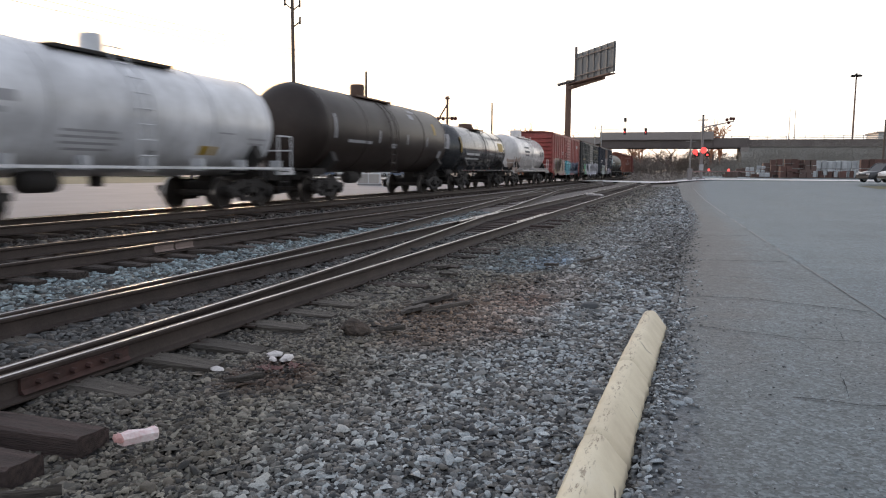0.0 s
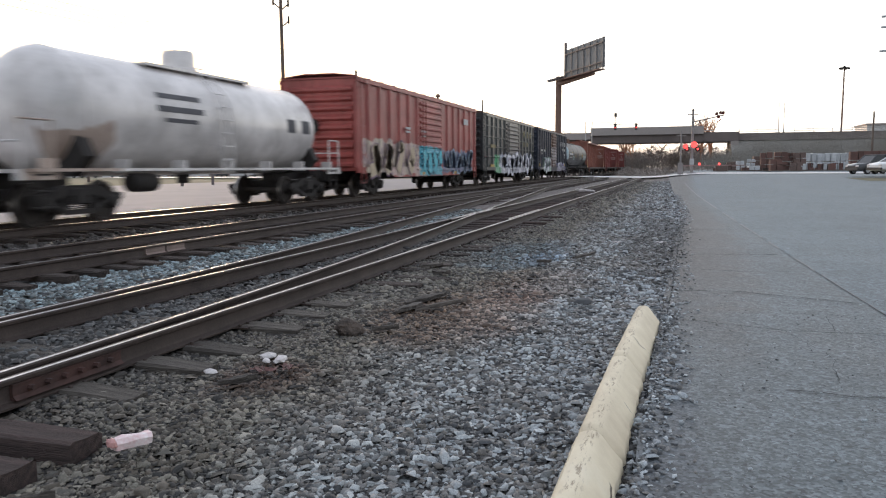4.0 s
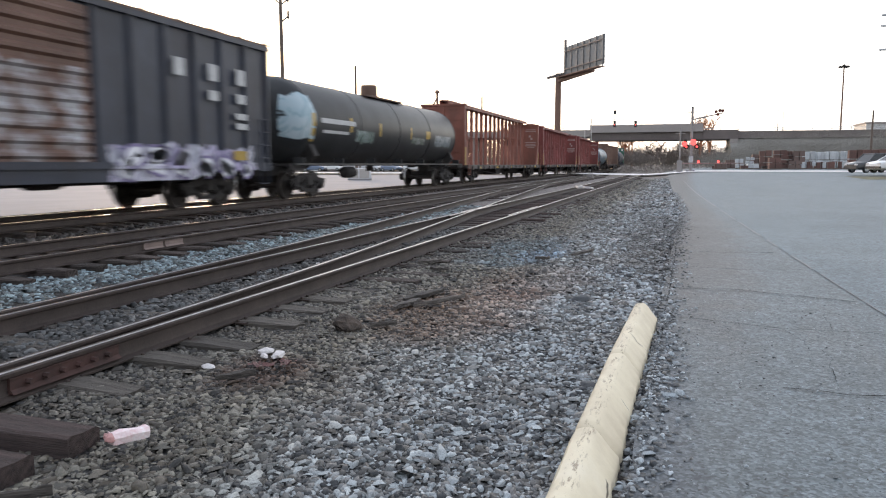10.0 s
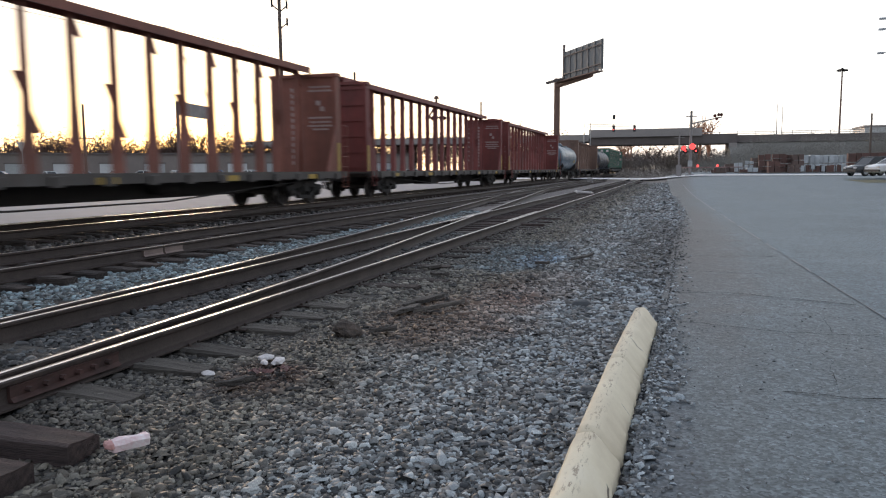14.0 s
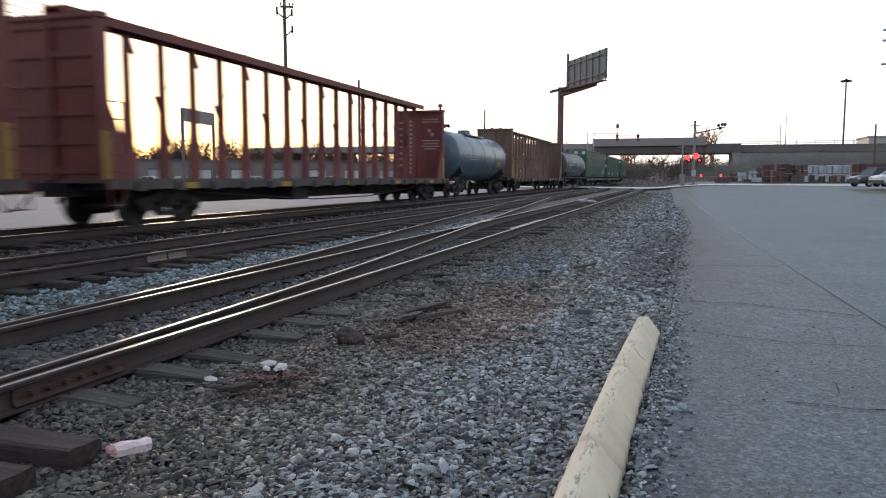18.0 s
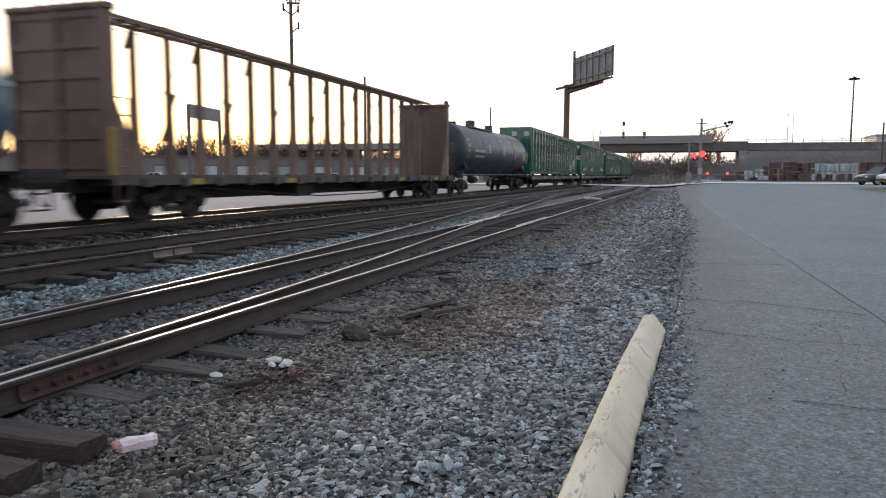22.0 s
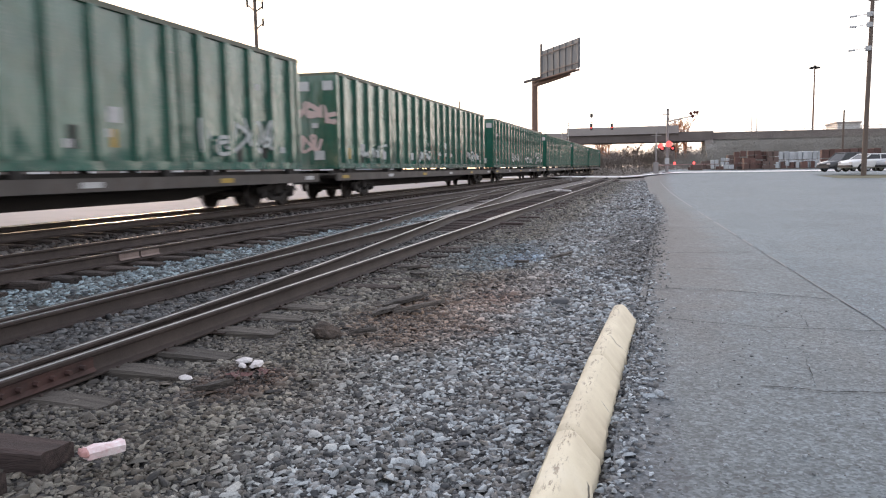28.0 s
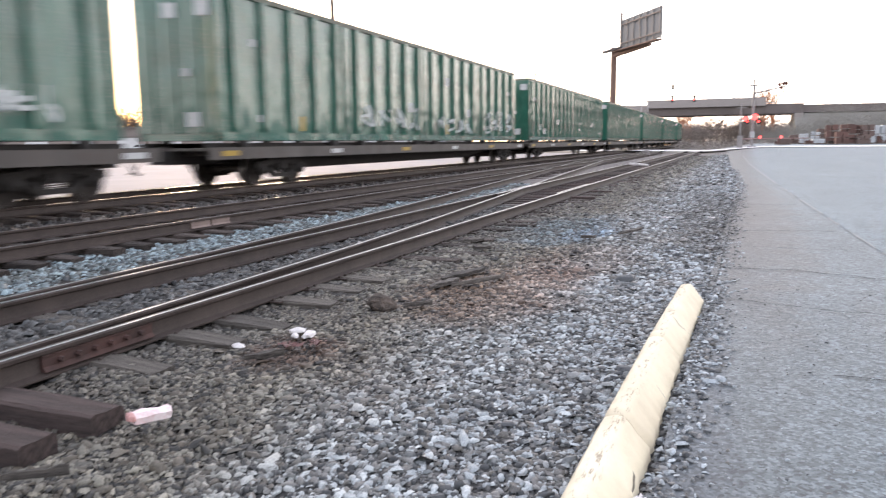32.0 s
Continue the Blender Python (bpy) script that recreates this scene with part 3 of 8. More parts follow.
def steps(*knots):
    """Knots (from, to, step) joined into one list of numbers."""
    out = []
    for a, b, s in knots:
        k = max(1, round((b - a) / s))
        out += [a + (b - a) * i / k for i in range(k)]
    return out + [knots[-1][1]]


g = Geo()
g.grid(steps((-2600, -300, 400), (-300, -60, 40), (-60, 60, 6), (60, 300, 40), (300, 2600, 400)), steps((-300, -20, 40), (-20, 160, 6), (160, 400, 40), (400, 3600, 400)), lambda x, y: rise(x, y) - 0.16)
single("ground", g, M["dirt"], "bare brown earth reaching the horizon", "ground", kind="structure")


def ballast_height(x, y):
    h = 0.025 * noise.noise((x * 1.3, y * 1.3, 0.0)) + 0.012 * noise.noise((x * 6, y * 6, 3.0))
    h += (RAIL_T - 0.24) * smooth01(-9.9, -10.9, x) * smooth01(-16.6, -14.6, x)
    h -= 0.03 * smooth01(-3.0, -1.6, x) * smooth01(0.2, -1.0, x)
    h -= 0.05 * smooth01(3.6, 2.6, y) * smooth01(-1.6, -2.6, x)
    h += 0.04 * smooth01(-5.4, -6.2, x) * smooth01(-7.4, -6.6, x)
    h += 0.035 * smooth01(-5.2, -5.0, x) * smooth01(-3.55, -3.85, x) * smooth01(3.2, 3.6, y) * smooth01(17, 14, y)
    return h - 0.03 + rise(x, y)


def road_edge(y):
    """Where the gravel meets the asphalt."""
    return -0.2 + 0.012 * y + 0.1 * math.exp(-((y - 21) / 6) ** 2) - 0.03 * max(0, y - 26) + 0.035 * noise.noise((0.0, y * 1.7, 5.0))


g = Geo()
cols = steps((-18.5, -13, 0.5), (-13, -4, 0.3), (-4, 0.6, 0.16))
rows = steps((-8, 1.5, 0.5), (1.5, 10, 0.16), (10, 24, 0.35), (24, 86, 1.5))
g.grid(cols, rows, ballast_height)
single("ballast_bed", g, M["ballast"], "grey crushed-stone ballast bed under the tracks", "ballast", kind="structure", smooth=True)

# asphalt lot: an older strip beside the gravel, a seam, then the newer road
def seam_x(y):
    return 1.88 - 0.038 * (y - 8) + 0.00024 * (y - 8) ** 2


rows = steps((-8, 2, 1), (2, 24, 0.4), (24, 100, 2), (100, 130, 5))
g = Geo()
for y0, y1 in zip(rows, rows[1:]):
    quad = []
    for y in (y0, y1):
        quad += [[(road_edge(y) + (seam_x(y) - road_edge(y)) * k / 5, y) for k in range(6)]]
    for k in range(5):
        a, b, c, d = quad[0][k], quad[0][k + 1], quad[1][k + 1], quad[1][k]
        g.add([(p[0], p[1], rise(*p) + 0.004 + 0.006 * noise.noise((p[0], p[1], 0.0))) for p in (a, b, c, d)], [(0, 1, 2, 3)])
single("pavement_strip", g, M["asphalt_old"], "older cracked grey asphalt strip beside the gravel", "pavement", kind="structure")
g = Geo()
far_x = (0, 1, 3, 6, 10, 16, 26, 40)
for y0, y1 in zip(rows, rows[1:]):
    for a, b in zip(far_x, far_x[1:]):
        g.add([(seam_x(y) + k, y, rise(seam_x(y) + k, y) + 0.008) for y, k in ((y0, a), (y0, b), (y1, b), (y1, a))], [(0, 1, 2, 3)])
single("road", g, M["asphalt"], "wide blue-grey asphalt road with fine grit", "road", kind="structure")
g = Geo()
for y0, y1 in zip(rows, rows[1:]):
    if 3 < y0 < 60:
        w = 0.007 + 0.013 * smooth01(8, 15, y0)
        if noise.noise((y0 * 0.9, 4.0, 2.0)) < -0.12 and y0 < 26:
            continue
        g.add([(seam_x(y) + k + 0.02 * noise.noise((y * 2, k, 1.0)), y, rise(seam_x(y), y) + 0.013) for y, k in ((y0, -w), (y0, w), (y1, w), (y1, -w))], [(0, 1, 2, 3)])
single("road_seam", g, M["seam"], "gritty pale seam between two layers of asphalt", "road seam", kind="structure")

# the street that crosses the tracks, and the pale roadway behind the train
g = Geo()
g.grid(steps((-80, -4, 4), (-4, 4, 1), (4, 60, 8)), steps((85.5, 96, 1.5)), lambda x, y: 0.2 + 0.11 * smooth01(-5, -11, x) + rise(x, y) * 0.75)
single("crossing_street", g, M["street"], "pale street crossing the tracks on the level", "street", kind="structure")
g = Geo()
g.grid(steps((-60, -16.3, 3)), steps((-30, 85, 5)), lambda x, y: 0.10 + 0.01 * noise.noise((x * 0.1, y * 0.1, 0.0)))
single("back_roadway", g, M["concrete"], "smooth pale concrete roadway behind the train", "roadway", kind="structure")

g = Geo()
g.grid(steps((-130, -50, 8), (-50, -44, 1.5)), steps((-40, 110, 6)), lambda x, y: 0.03 + 0.1 * smooth01(-44, -46, x) + 0.03 * noise.noise((x * 0.2, y * 0.2, 1.0)))
single("grass_bank", g, M["grass"], "dry olive grass beyond the pale roadway", "grass", kind="structure", smooth=True)


def crack_line(pts, w):
    g = Geo()
    line = []
    for (xa, ya), (xb, yb) in zip(pts, pts[1:]):
        k = max(2, int(math.hypot(xb - xa, yb - ya) / 0.06))
        line += [(xa + (xb - xa) * i / k, ya + (yb - ya) * i / k) for i in range(k)]
    for i in range(len(line) - 1):
        q = []
        for j, s in ((i, -1), (i, 1), (i + 1, 1), (i + 1, -1)):
            x, y = line[j]
            jx, jy = 0.03 * noise.noise((x * 7, y * 7, 2.0)), 0.06 * noise.noise((x * 5, y * 5, 8.0))
            ww = w * 0.8 * (0.3 + 1.2 * abs(noise.noise((x * 9, y * 9, 4.0))))
            q.append((x + jx + s * ww, y + jy, rise(x, y) + 0.0125) if abs(line[i + 1][1] - line[i][1]) > abs(line[i + 1][0] - line[i][0]) else (x + jx, y + jy + s * ww, rise(x, y) + 0.0125))
        g.add(q, [(0, 1, 2, 3)])
    return g


for pts, w in (([(0.0, 8.69), (0.68, 8.75), (1.85, 8.3)], 0.02), ([(0.2, 12.35), (1.6, 12.65)], 0.03), ([(0.05, 7.0), (0.9, 6.76), (1.75, 6.8), (2.6, 6.6)], 0.013), ([(0.67, 4.94), (1.9, 4.9), (2.6, 5.1)], 0.011), ([(1.2, 8.5), (1.35, 7.6), (1.3, 6.8)], 0.003), ([(0.9, 6.76), (1.1, 5.9), (1.0, 4.94)], 0.003), ([(1.75, 6.8), (2.2, 5.9)], 0.003), ([(0.1, 10.6), (1.0, 10.45), (1.7, 10.7)], 0.012), ([(0.1, 17.2), (1.4, 17.6)], 0.02), ([(road_edge(y) + 0.06, y) for y in range(6, 24)], 0.009), ([(2.6, 6.6), (3.4, 6.9), (4.4, 6.7)], 0.01), ([(2.6, 5.1), (3.5, 4.9)], 0.009)):
    single("pavement_crack", crack_line(pts, w), M["crack"], "thin dark crack across the asphalt", "crack", group="cracks in the asphalt", kind="structure")


# ---- rails, ties ----
RAIL = [(-0.07, 0), (-0.07, 0.012), (-0.02, 0.03), (-0.011, 0.05), (-0.011, 0.125), (-0.034, 0.138), (-0.036, 0.16), (-0.026, 0.1705), (0.0, 0.172), (0.026, 0.1707), (0.036, 0.16), (0.034, 0.138), (0.011, 0.125), (0.011, 0.05), (0.02, 0.03), (0.07, 0.012), (0.07, 0)]


def rail(parent, line, ys, top, label, head="rail_top"):
    g = Geo()
    rings = [[(line(y) + px, y, top - 0.171 + pz) for px, pz in RAIL] for y in ys]
    g.loft(rings)
    n = len(RAIL)
    for i in range(len(ys) - 1):
        g.k[i * n + 8] = 1
    return part("rail", g, [M["rust_rail"], M[head]], parent, label, smooth=True)


def tie_mesh(length, seed, mat=None):
    rnd = random.Random(seed)
    g = Geo()
    w, h = 0.115, 0.17
    rings = []
    for i in range(9):
        x = -length / 2 + length * i / 8
        e = 0.012 if i in (0, 8) else 0.0
        jz, jw = rnd.uniform(-0.008, 0.006), rnd.uniform(-0.008, 0.006)
        rings.append([(x, -w + e - jw, -h), (x, -w - jw + e, -0.02), (x, -w + 0.02 + e, jz - e), (x, 0, jz - 0.006 - e), (x, w - 0.02 - e, jz - e), (x, w + jw - e, -0.02), (x, w + jw - e, -h)])
    g.loft(rings)
    return g.mesh("tie", mat or M["tie"])


M["tie_grey"] = material("weathered_grey_brown_tie", (0.135, 0.12, 0.104), (0.045, 0.037, 0.032), 3.5, 22, 0.9, stretch=(0.45, 9, 9), per_object=0.25, contrast=0.4, bumps=0.9, bump_d=0.02)
GREY_TIE = tie_mesh(3.2, 9, M["tie_grey"])
M["tie_brown"] = material("weathered_red_brown_tie", (0.085, 0.058, 0.052), (0.016, 0.011, 0.01), 3.0, 22, 0.88, stretch=(0.45, 9, 9), per_object=0.3, contrast=0.38, bumps=0.9, bump_d=0.02)
BROWN_TIE = tie_mesh(3.2, 4, M["tie_brown"])
FAR_TIE = tie_mesh(4.2, 5, M["tie_brown"])
TIES = [tie_mesh(2.6, 1), tie_mesh(2.6, 2), tie_mesh(2.6, 3), tie_mesh(3.2, 4)]
plate = Geo()
plate.box(-0.17, 0.17, -0.09, 0.09, -0.004, 0.010)
for sx in (-0.085, 0.085):
    for sy in (-0.06, 0.06):
        plate.bevel_box(sx - 0.014, sx + 0.014, sy - 0.012, sy + 0.012, 0.01, 0.034, 0.006)
PLATE = plate.mesh("tie_plate", M["rust_rail"])


def arc_from(x0, y0, radius, y1):
    """A line along y that bends to -x from y0 on, straight again after y1."""
    def at(y):
        if y < y0:
            return x0
        if y < y1:
            return x0 - (y - y0) ** 2 / (2 * radius)
        return x0 - (y1 - y0) ** 2 / (2 * radius) - (y1 - y0) / radius * (y - y1)
    return at


long_ys = steps((-8, 2, 2), (2, 40, 0.8), (40, 92, 2))
yard = thing("near_track", "rusty yard track with worn rail heads and sunken wooden ties", "track", kind="structure")
two = thing("middle_track", "dull rusty second track on dark ties", "track", kind="structure")
main = thing("main_track", "main line track carrying the moving freight train", "track", kind="structure")
A_X, B_X = -3.76, -5.22
rail(yard, lambda y: A_X, long_ys, 0.18, "rusty rail with a worn bright head")
rail(yard, lambda y: B_X, long_ys, 0.18, "rusty rail with a worn bright head")
# turnout: the point rails lie against the stock rails and bend away to the left
div_b = arc_from(B_X - 0.12, 1.5, 118.0, 12.5)
div_a = arc_from(A_X - 0.115, 0.0, 118.0, 11.0)


def joins_two(f, limit):
    def at(y):
        x = f(y)
        return x if x > limit else limit - 0.15 * (1 - math.exp(-(limit - x) * 2))
    return at


turn_ys = steps((-6, 2, 1), (2, 40, 0.7), (40, 62, 1))
rail(yard, joins_two(div_b, -9.25), turn_ys, 0.182, "curved stock rail of the turnout")
rail(yard, joins_two(div_a, -7.75), turn_ys, 0.182, "curved closure rail of the turnout")
# frog and guard rails
frog_y = 19.3
for off, a, b in ((0.06, -2.4, 1.6), (-0.06, -1.0, 2.4)):
    rail(yard, lambda y, o=off: B_X + o + 0.012 * o / abs(o) * max(0, abs(y - frog_y) - 1.4), steps((frog_y + a, frog_y + b, 0.4)), 0.183, "short wing rail at the frog")
rail(yard, lambda y: A_X - 0.06, steps((frog_y - 2, frog_y + 2, 0.5)), 0.19, "short guard rail")
for x in (-7.88, -9.39):
    rail(two, lambda y, x=x: x, long_ys, 0.22, "rusty rail with a dull worn head", "rail_dull")


def main_x(off):
    return lambda y: TRACK_X + off - (max(0, y - CURVE_Y) ** 2) / (2 * CURVE_R)


main_ys = steps((-30, 150, 6), (150, 230, 8))
for off in (-0.753, 0.753):
    rail(main, main_x(off), main_ys, RAIL_T, "polished main line rail")

rnd = random.Random(7)
TIE_BOXES = []
# the nearest ties: place along the track, near end, top
NEAR_TIES = ((-3.4, -3.1, 0.0), (-2.8, -3.2, 0.01), (-2.1, -3.0, 0.0), (-1.5, -3.1, 0.01), (-0.9, -2.95, 0.0), (-0.3, -3.1, 0.01), (0.35, -3.0, 0.0), (0.9, -3.15, 0.01), (1.45, -3.0, 0.0), (2.02, -3.2, 0.0), (2.55, -2.89, 0.035), (2.98, -2.86, 0.035), (3.74, -3.17, 0.02), (4.44, -3.13, 0.022), (4.99, -3.08, 0.016), (5.68, -3.15, 0.014), (6.25, -3.18, 0.01), (6.86, -3.2, 0.012), (7.7, -3.2, 0.0))
for tr, cx, top, y0, y1, gap, xs in ((yard, (A_X + B_X) / 2, 0.0, 8.35, 80, 0.62, (A_X, B_X)), (two, -8.63, 0.04, -2, 84, 0.56, (-7.88, -9.39)), (main, TRACK_X, RAIL_T - 0.19, -6, 150, 0.6, (TRACK_X - 0.753, TRACK_X + 0.753))):
    y = y0
    near_ends = list(NEAR_TIES) if tr is yard else []
    for ty, end, lift in near_ends:
        part("tie", GREY_TIE if ty > 3.3 else BROWN_TIE, None, tr, at=pose(end - 1.6, ty, lift, rnd.uniform(-2, 2), rnd.uniform(-0.6, 0.6), rnd.uniform(-2, 2) * (2.4 if ty > 3.3 else 1.0)))
        TIE_BOXES.append((end - 1.6, ty, 1.6))
        for rx in xs:
            part("tie_plate", PLATE, None, tr, at=pose(rx, ty, 0.0))
    while y < y1:
        me = TIES[rnd.randrange(3)]
        x = cx + rnd.uniform(-0.06, 0.06)
        if tr is yard and 2 < y < 16:
            me = TIES[3]
            x += 0.0 + rnd.uniform(-0.15, 0.15) - max(0, y - 8) * 0.05
        elif tr is yard and 16 <= y < 30:
            me = FAR_TIE
            x -= 0.7
        part("tie", me, None, tr, at=pose(x, y + rnd.uniform(-0.02, 0.02), top + rnd.uniform(-0.01, 0.012), rnd.uniform(-2, 2), rnd.uniform(-1, 1), rnd.uniform(-2.5, 2.5)))
        TIE_BOXES.append((x, y, 2.1 if me is FAR_TIE else 1.6 if me is TIES[3] else 1.3))
        if tr is yard and y < 16:
            for rx in xs:
                part("tie_plate", PLATE, None, tr, at=pose(rx, y, top + 0.0))
        y += gap * rnd.uniform(0.92, 1.1)

# bolted joint on the near rail
jb = part("joint_bar", Geo().prism([(A_X + a, b + 0.009) for a, b in ((0.011, 0.03), (0.06, 0.034), (0.034, 0.06), (0.034, 0.11), (0.04, 0.13), (0.011, 0.132))], 'y', 3.30, 4.20), M["joint"], yard, "red-rusted bolted joint bar")
for k in range(6):
    yb = 3.42 + k * 0.132
    g = Geo().tube((A_X + 0.03, yb, 0.095), (A_X + 0.075, yb, 0.095), 0.019, n=6)
    part("bolt", g, M["joint"], jb)

# pale joint bars on the second track
for ya, yb in ((9.5, 9.95), (10.0, 10.45)):
    g = Geo().prism([(-7.88 + a, b + 0.049) for a, b in ((0.011, 0.03), (0.06, 0.034), (0.034, 0.06), (0.034, 0.11), (0.04, 0.13), (0.011, 0.132))], 'y', ya, yb)
    part("joint_bar", g, M["beige_bar"], two, "dusty beige joint bar")

# yellow kerb bar, three lengths end to end
def kerb(y0, y1, x0, x1, seed):
    rnd = random.Random(seed)
    sec = [(-0.104, -0.05), (-0.102, 0.045), (-0.092, 0.1), (-0.073, 0.132), (-0.046, 0.143), (-0.012, 0.146), (0.012, 0.138), (0.034, 0.118), (0.08, 0.062), (0.122, 0.012), (0.13, -0.05)]
    g, rings = Geo(), []
    k = max(2, int((y1 - y0) / 0.035))
    for i in range(k + 1):
        u = i / k
        e = 0.86 if i in (0, k) else 1.0
        y = y0 + (y1 - y0) * u
        rings.append([(x0 + (x1 - x0) * u + px * e * (1 + 0.035 * noise.noise((px * 9, y * 4, seed))), y, pz * e + 0.006 * noise.noise((px * 14, y * 9, seed + 3))) for px, pz in sec])
        for q in (8, 9, 10):
            x, yy, z = rings[-1][q]
            rings[-1][q] = (x + (0.006, 0.02, 0.024)[q - 8] * noise.noise((y * 7, q * 0.3, seed)) + 0.012 * noise.noise((y * 21, 1.0, seed)), yy, z)
    g.loft(rings)
    return single("kerb_bar", g, M["yellow"], "pale yellow painted concrete kerb bar, chipped, on the gravel edge", "kerb", group="kerb bars", smooth=True)


kerb(1.2, 3.52, -0.385, -0.345, 1)
kerb(3.535, 5.02, -0.345, -0.31, 2)
kerb(5.03, 6.92, -0.31, -0.24, 3)

# ---- loose stones ----
def stones(name, count, area, size, seed, label, level=None):
    rs = np.random.RandomState(seed)
    ring = np.array([(math.cos(q), math.sin(q)) for q in (0.35, 1.25, 2.6, 3.5, 4.4, 5.7)])
    base = np.concatenate([np.c_[ring * 0.95, np.full(6, -0.55)], np.c_[ring * 0.62, np.full(6, 0.75)]])
    tris = np.array([(k, (k + 1) % 6, 6 + (k + 1) % 6) for k in range(6)] + [(k, 6 + (k + 1) % 6, 6 + k) for k in range(6)] + [(6, 7, 8), (6, 8, 11), (8, 9, 11), (9, 10, 11)])
    xy = area(rs, count)
    n = len(xy)
    sz = size * np.exp(rs.normal(0, 0.3, n))
    shape = base[None] * rs.uniform(0.72, 1.25, (n, len(base), 1)) + rs.normal(0, 0.1, (n, len(base), 3))
    shape *= np.stack([sz * rs.uniform(1.05, 2.0, n), sz * rs.uniform(0.75, 1.2, n), sz * rs.uniform(0.3, 0.72, n)], 1)[:, None, :]
    a, t = rs.uniform(0, 6.283, n), rs.normal(0, 0.38, n)
    ca, sa, ct, st = np.cos(a), np.sin(a), np.cos(t), np.sin(t)
    X, Y, Z = shape[..., 0], shape[..., 1], shape[..., 2]
    Y, Z = Y * ct[:, None] - Z * st[:, None], Y * st[:, None] + Z * ct[:, None]
    X, Y = X * ca[:, None] - Y * sa[:, None], X * sa[:, None] + Y * ca[:, None]
    h = np.array([(level or ballast_height)(x, y) for x, y in xy]) + sz * rs.uniform(-0.1, 0.75, n)
    v = np.stack([X + xy[:, :1], Y + xy[:, 1:], Z + h[:, None]], -1).reshape(-1, 3)
    f = (tris[None] + (np.arange(n) * len(base))[:, None, None]).reshape(-1, 3)
    return tagged(new(name, raw_mesh(name, v, f, M["stone"])), label, "gravel", kind="stuff")


def spread(x0, x1, y0, y1, power=1.0):
    def area(rs, count):
        u = rs.uniform(0, 1, count) ** power
        x, y = rs.uniform(x0, x1, count), y0 + (y1 - y0) * u
        keep = np.ones(count, bool)
        for i in range(count):
            buried = rs.uniform(0.22, 0.42) if y[i] > 3.3 and x[i] > -5.1 else 9.0
            on_tie = any(tx + half - buried < x[i] < tx + half + 0.02 and x[i] > tx - half and abs(y[i] - ty) < 0.12 for tx, ty, half in TIE_BOXES if abs(ty - y[i]) < 0.2)
            keep[i] = not (on_tie and rs.uniform() < 0.93) and x[i] < road_edge(y[i]) + rs.normal(0, 0.05 if y[i] < 6 else 0.08) and not (y[i] < 6.9 and abs(x[i] + 0.37 - 0.016 * (y[i] - 1.2)) < 0.13)
        return np.stack([x, y], 1)[keep]
    return area


stones("ballast_stones", 50000, spread(-3.7, 0.15, 1.3, 7.5, 1.25), 0.0138, 3, "loose grey crushed ballast stones")
stones("ballast_stones", 36000, spread(-3.7, 0.3, 7.0, 24.0, 1.6), 0.0185, 4, "loose grey crushed ballast stones")
stones("ballast_stones", 15000, spread(-7.6, -0.1, -4.0, 1.4), 0.02, 31, "loose grey crushed ballast stones")
stones("ballast_stones", 7000, spread(-5.1, -3.85, 1.5, 16.0, 1.5), 0.022, 5, "dark ballast stones between the rails")
stones("ballast_stones", 10000, spread(-3.8, 0.3, 22.0, 70.0, 1.4), 0.036, 21, "loose grey crushed ballast stones")
stones("ballast_stones", 22000, spread(-7.7, -5.5, 3.0, 24.0, 1.4), 0.02, 6, "pale blue-grey ballast stones between the tracks")
def kerb_side(rs, count):
    y = rs.uniform(1.4, 7.4, count)
    return np.stack([-0.16 + np.abs(rs.normal(0, 0.09, count)) + 0.012 * (y - 3), y], 1)


def road_grit(rs, count):
    return np.stack([rs.uniform(-0.1, 3.6, count), 1.8 + 7 * rs.uniform(0, 1, count) ** 1.4], 1)


def edge_scatter(rs, count):
    y = 4.5 + 34 * rs.uniform(0, 1, count) ** 1.3
    return np.stack([np.array([road_edge(v) for v in y]) + np.abs(rs.normal(0, 0.13, count)), y], 1)


stones("loose_gravel", 1900, edge_scatter, 0.0105, 15, "loose stones thinning out over the asphalt edge", lambda x, y: 0.008 + rise(x, y))
stones("road_grit", 2600, road_grit, 0.0042, 14, "fine loose grit on the asphalt", lambda x, y: 0.011)
stones("loose_gravel", 1000, kerb_side, 0.0105, 12, "loose small stones strewn on the asphalt edge", lambda x, y: 0.006)
stones("ballast_stones", 2500, spread(-11.4, -9.6, 5.0, 30.0, 1.3), 0.04, 8, "dark ballast stones beside the main line")


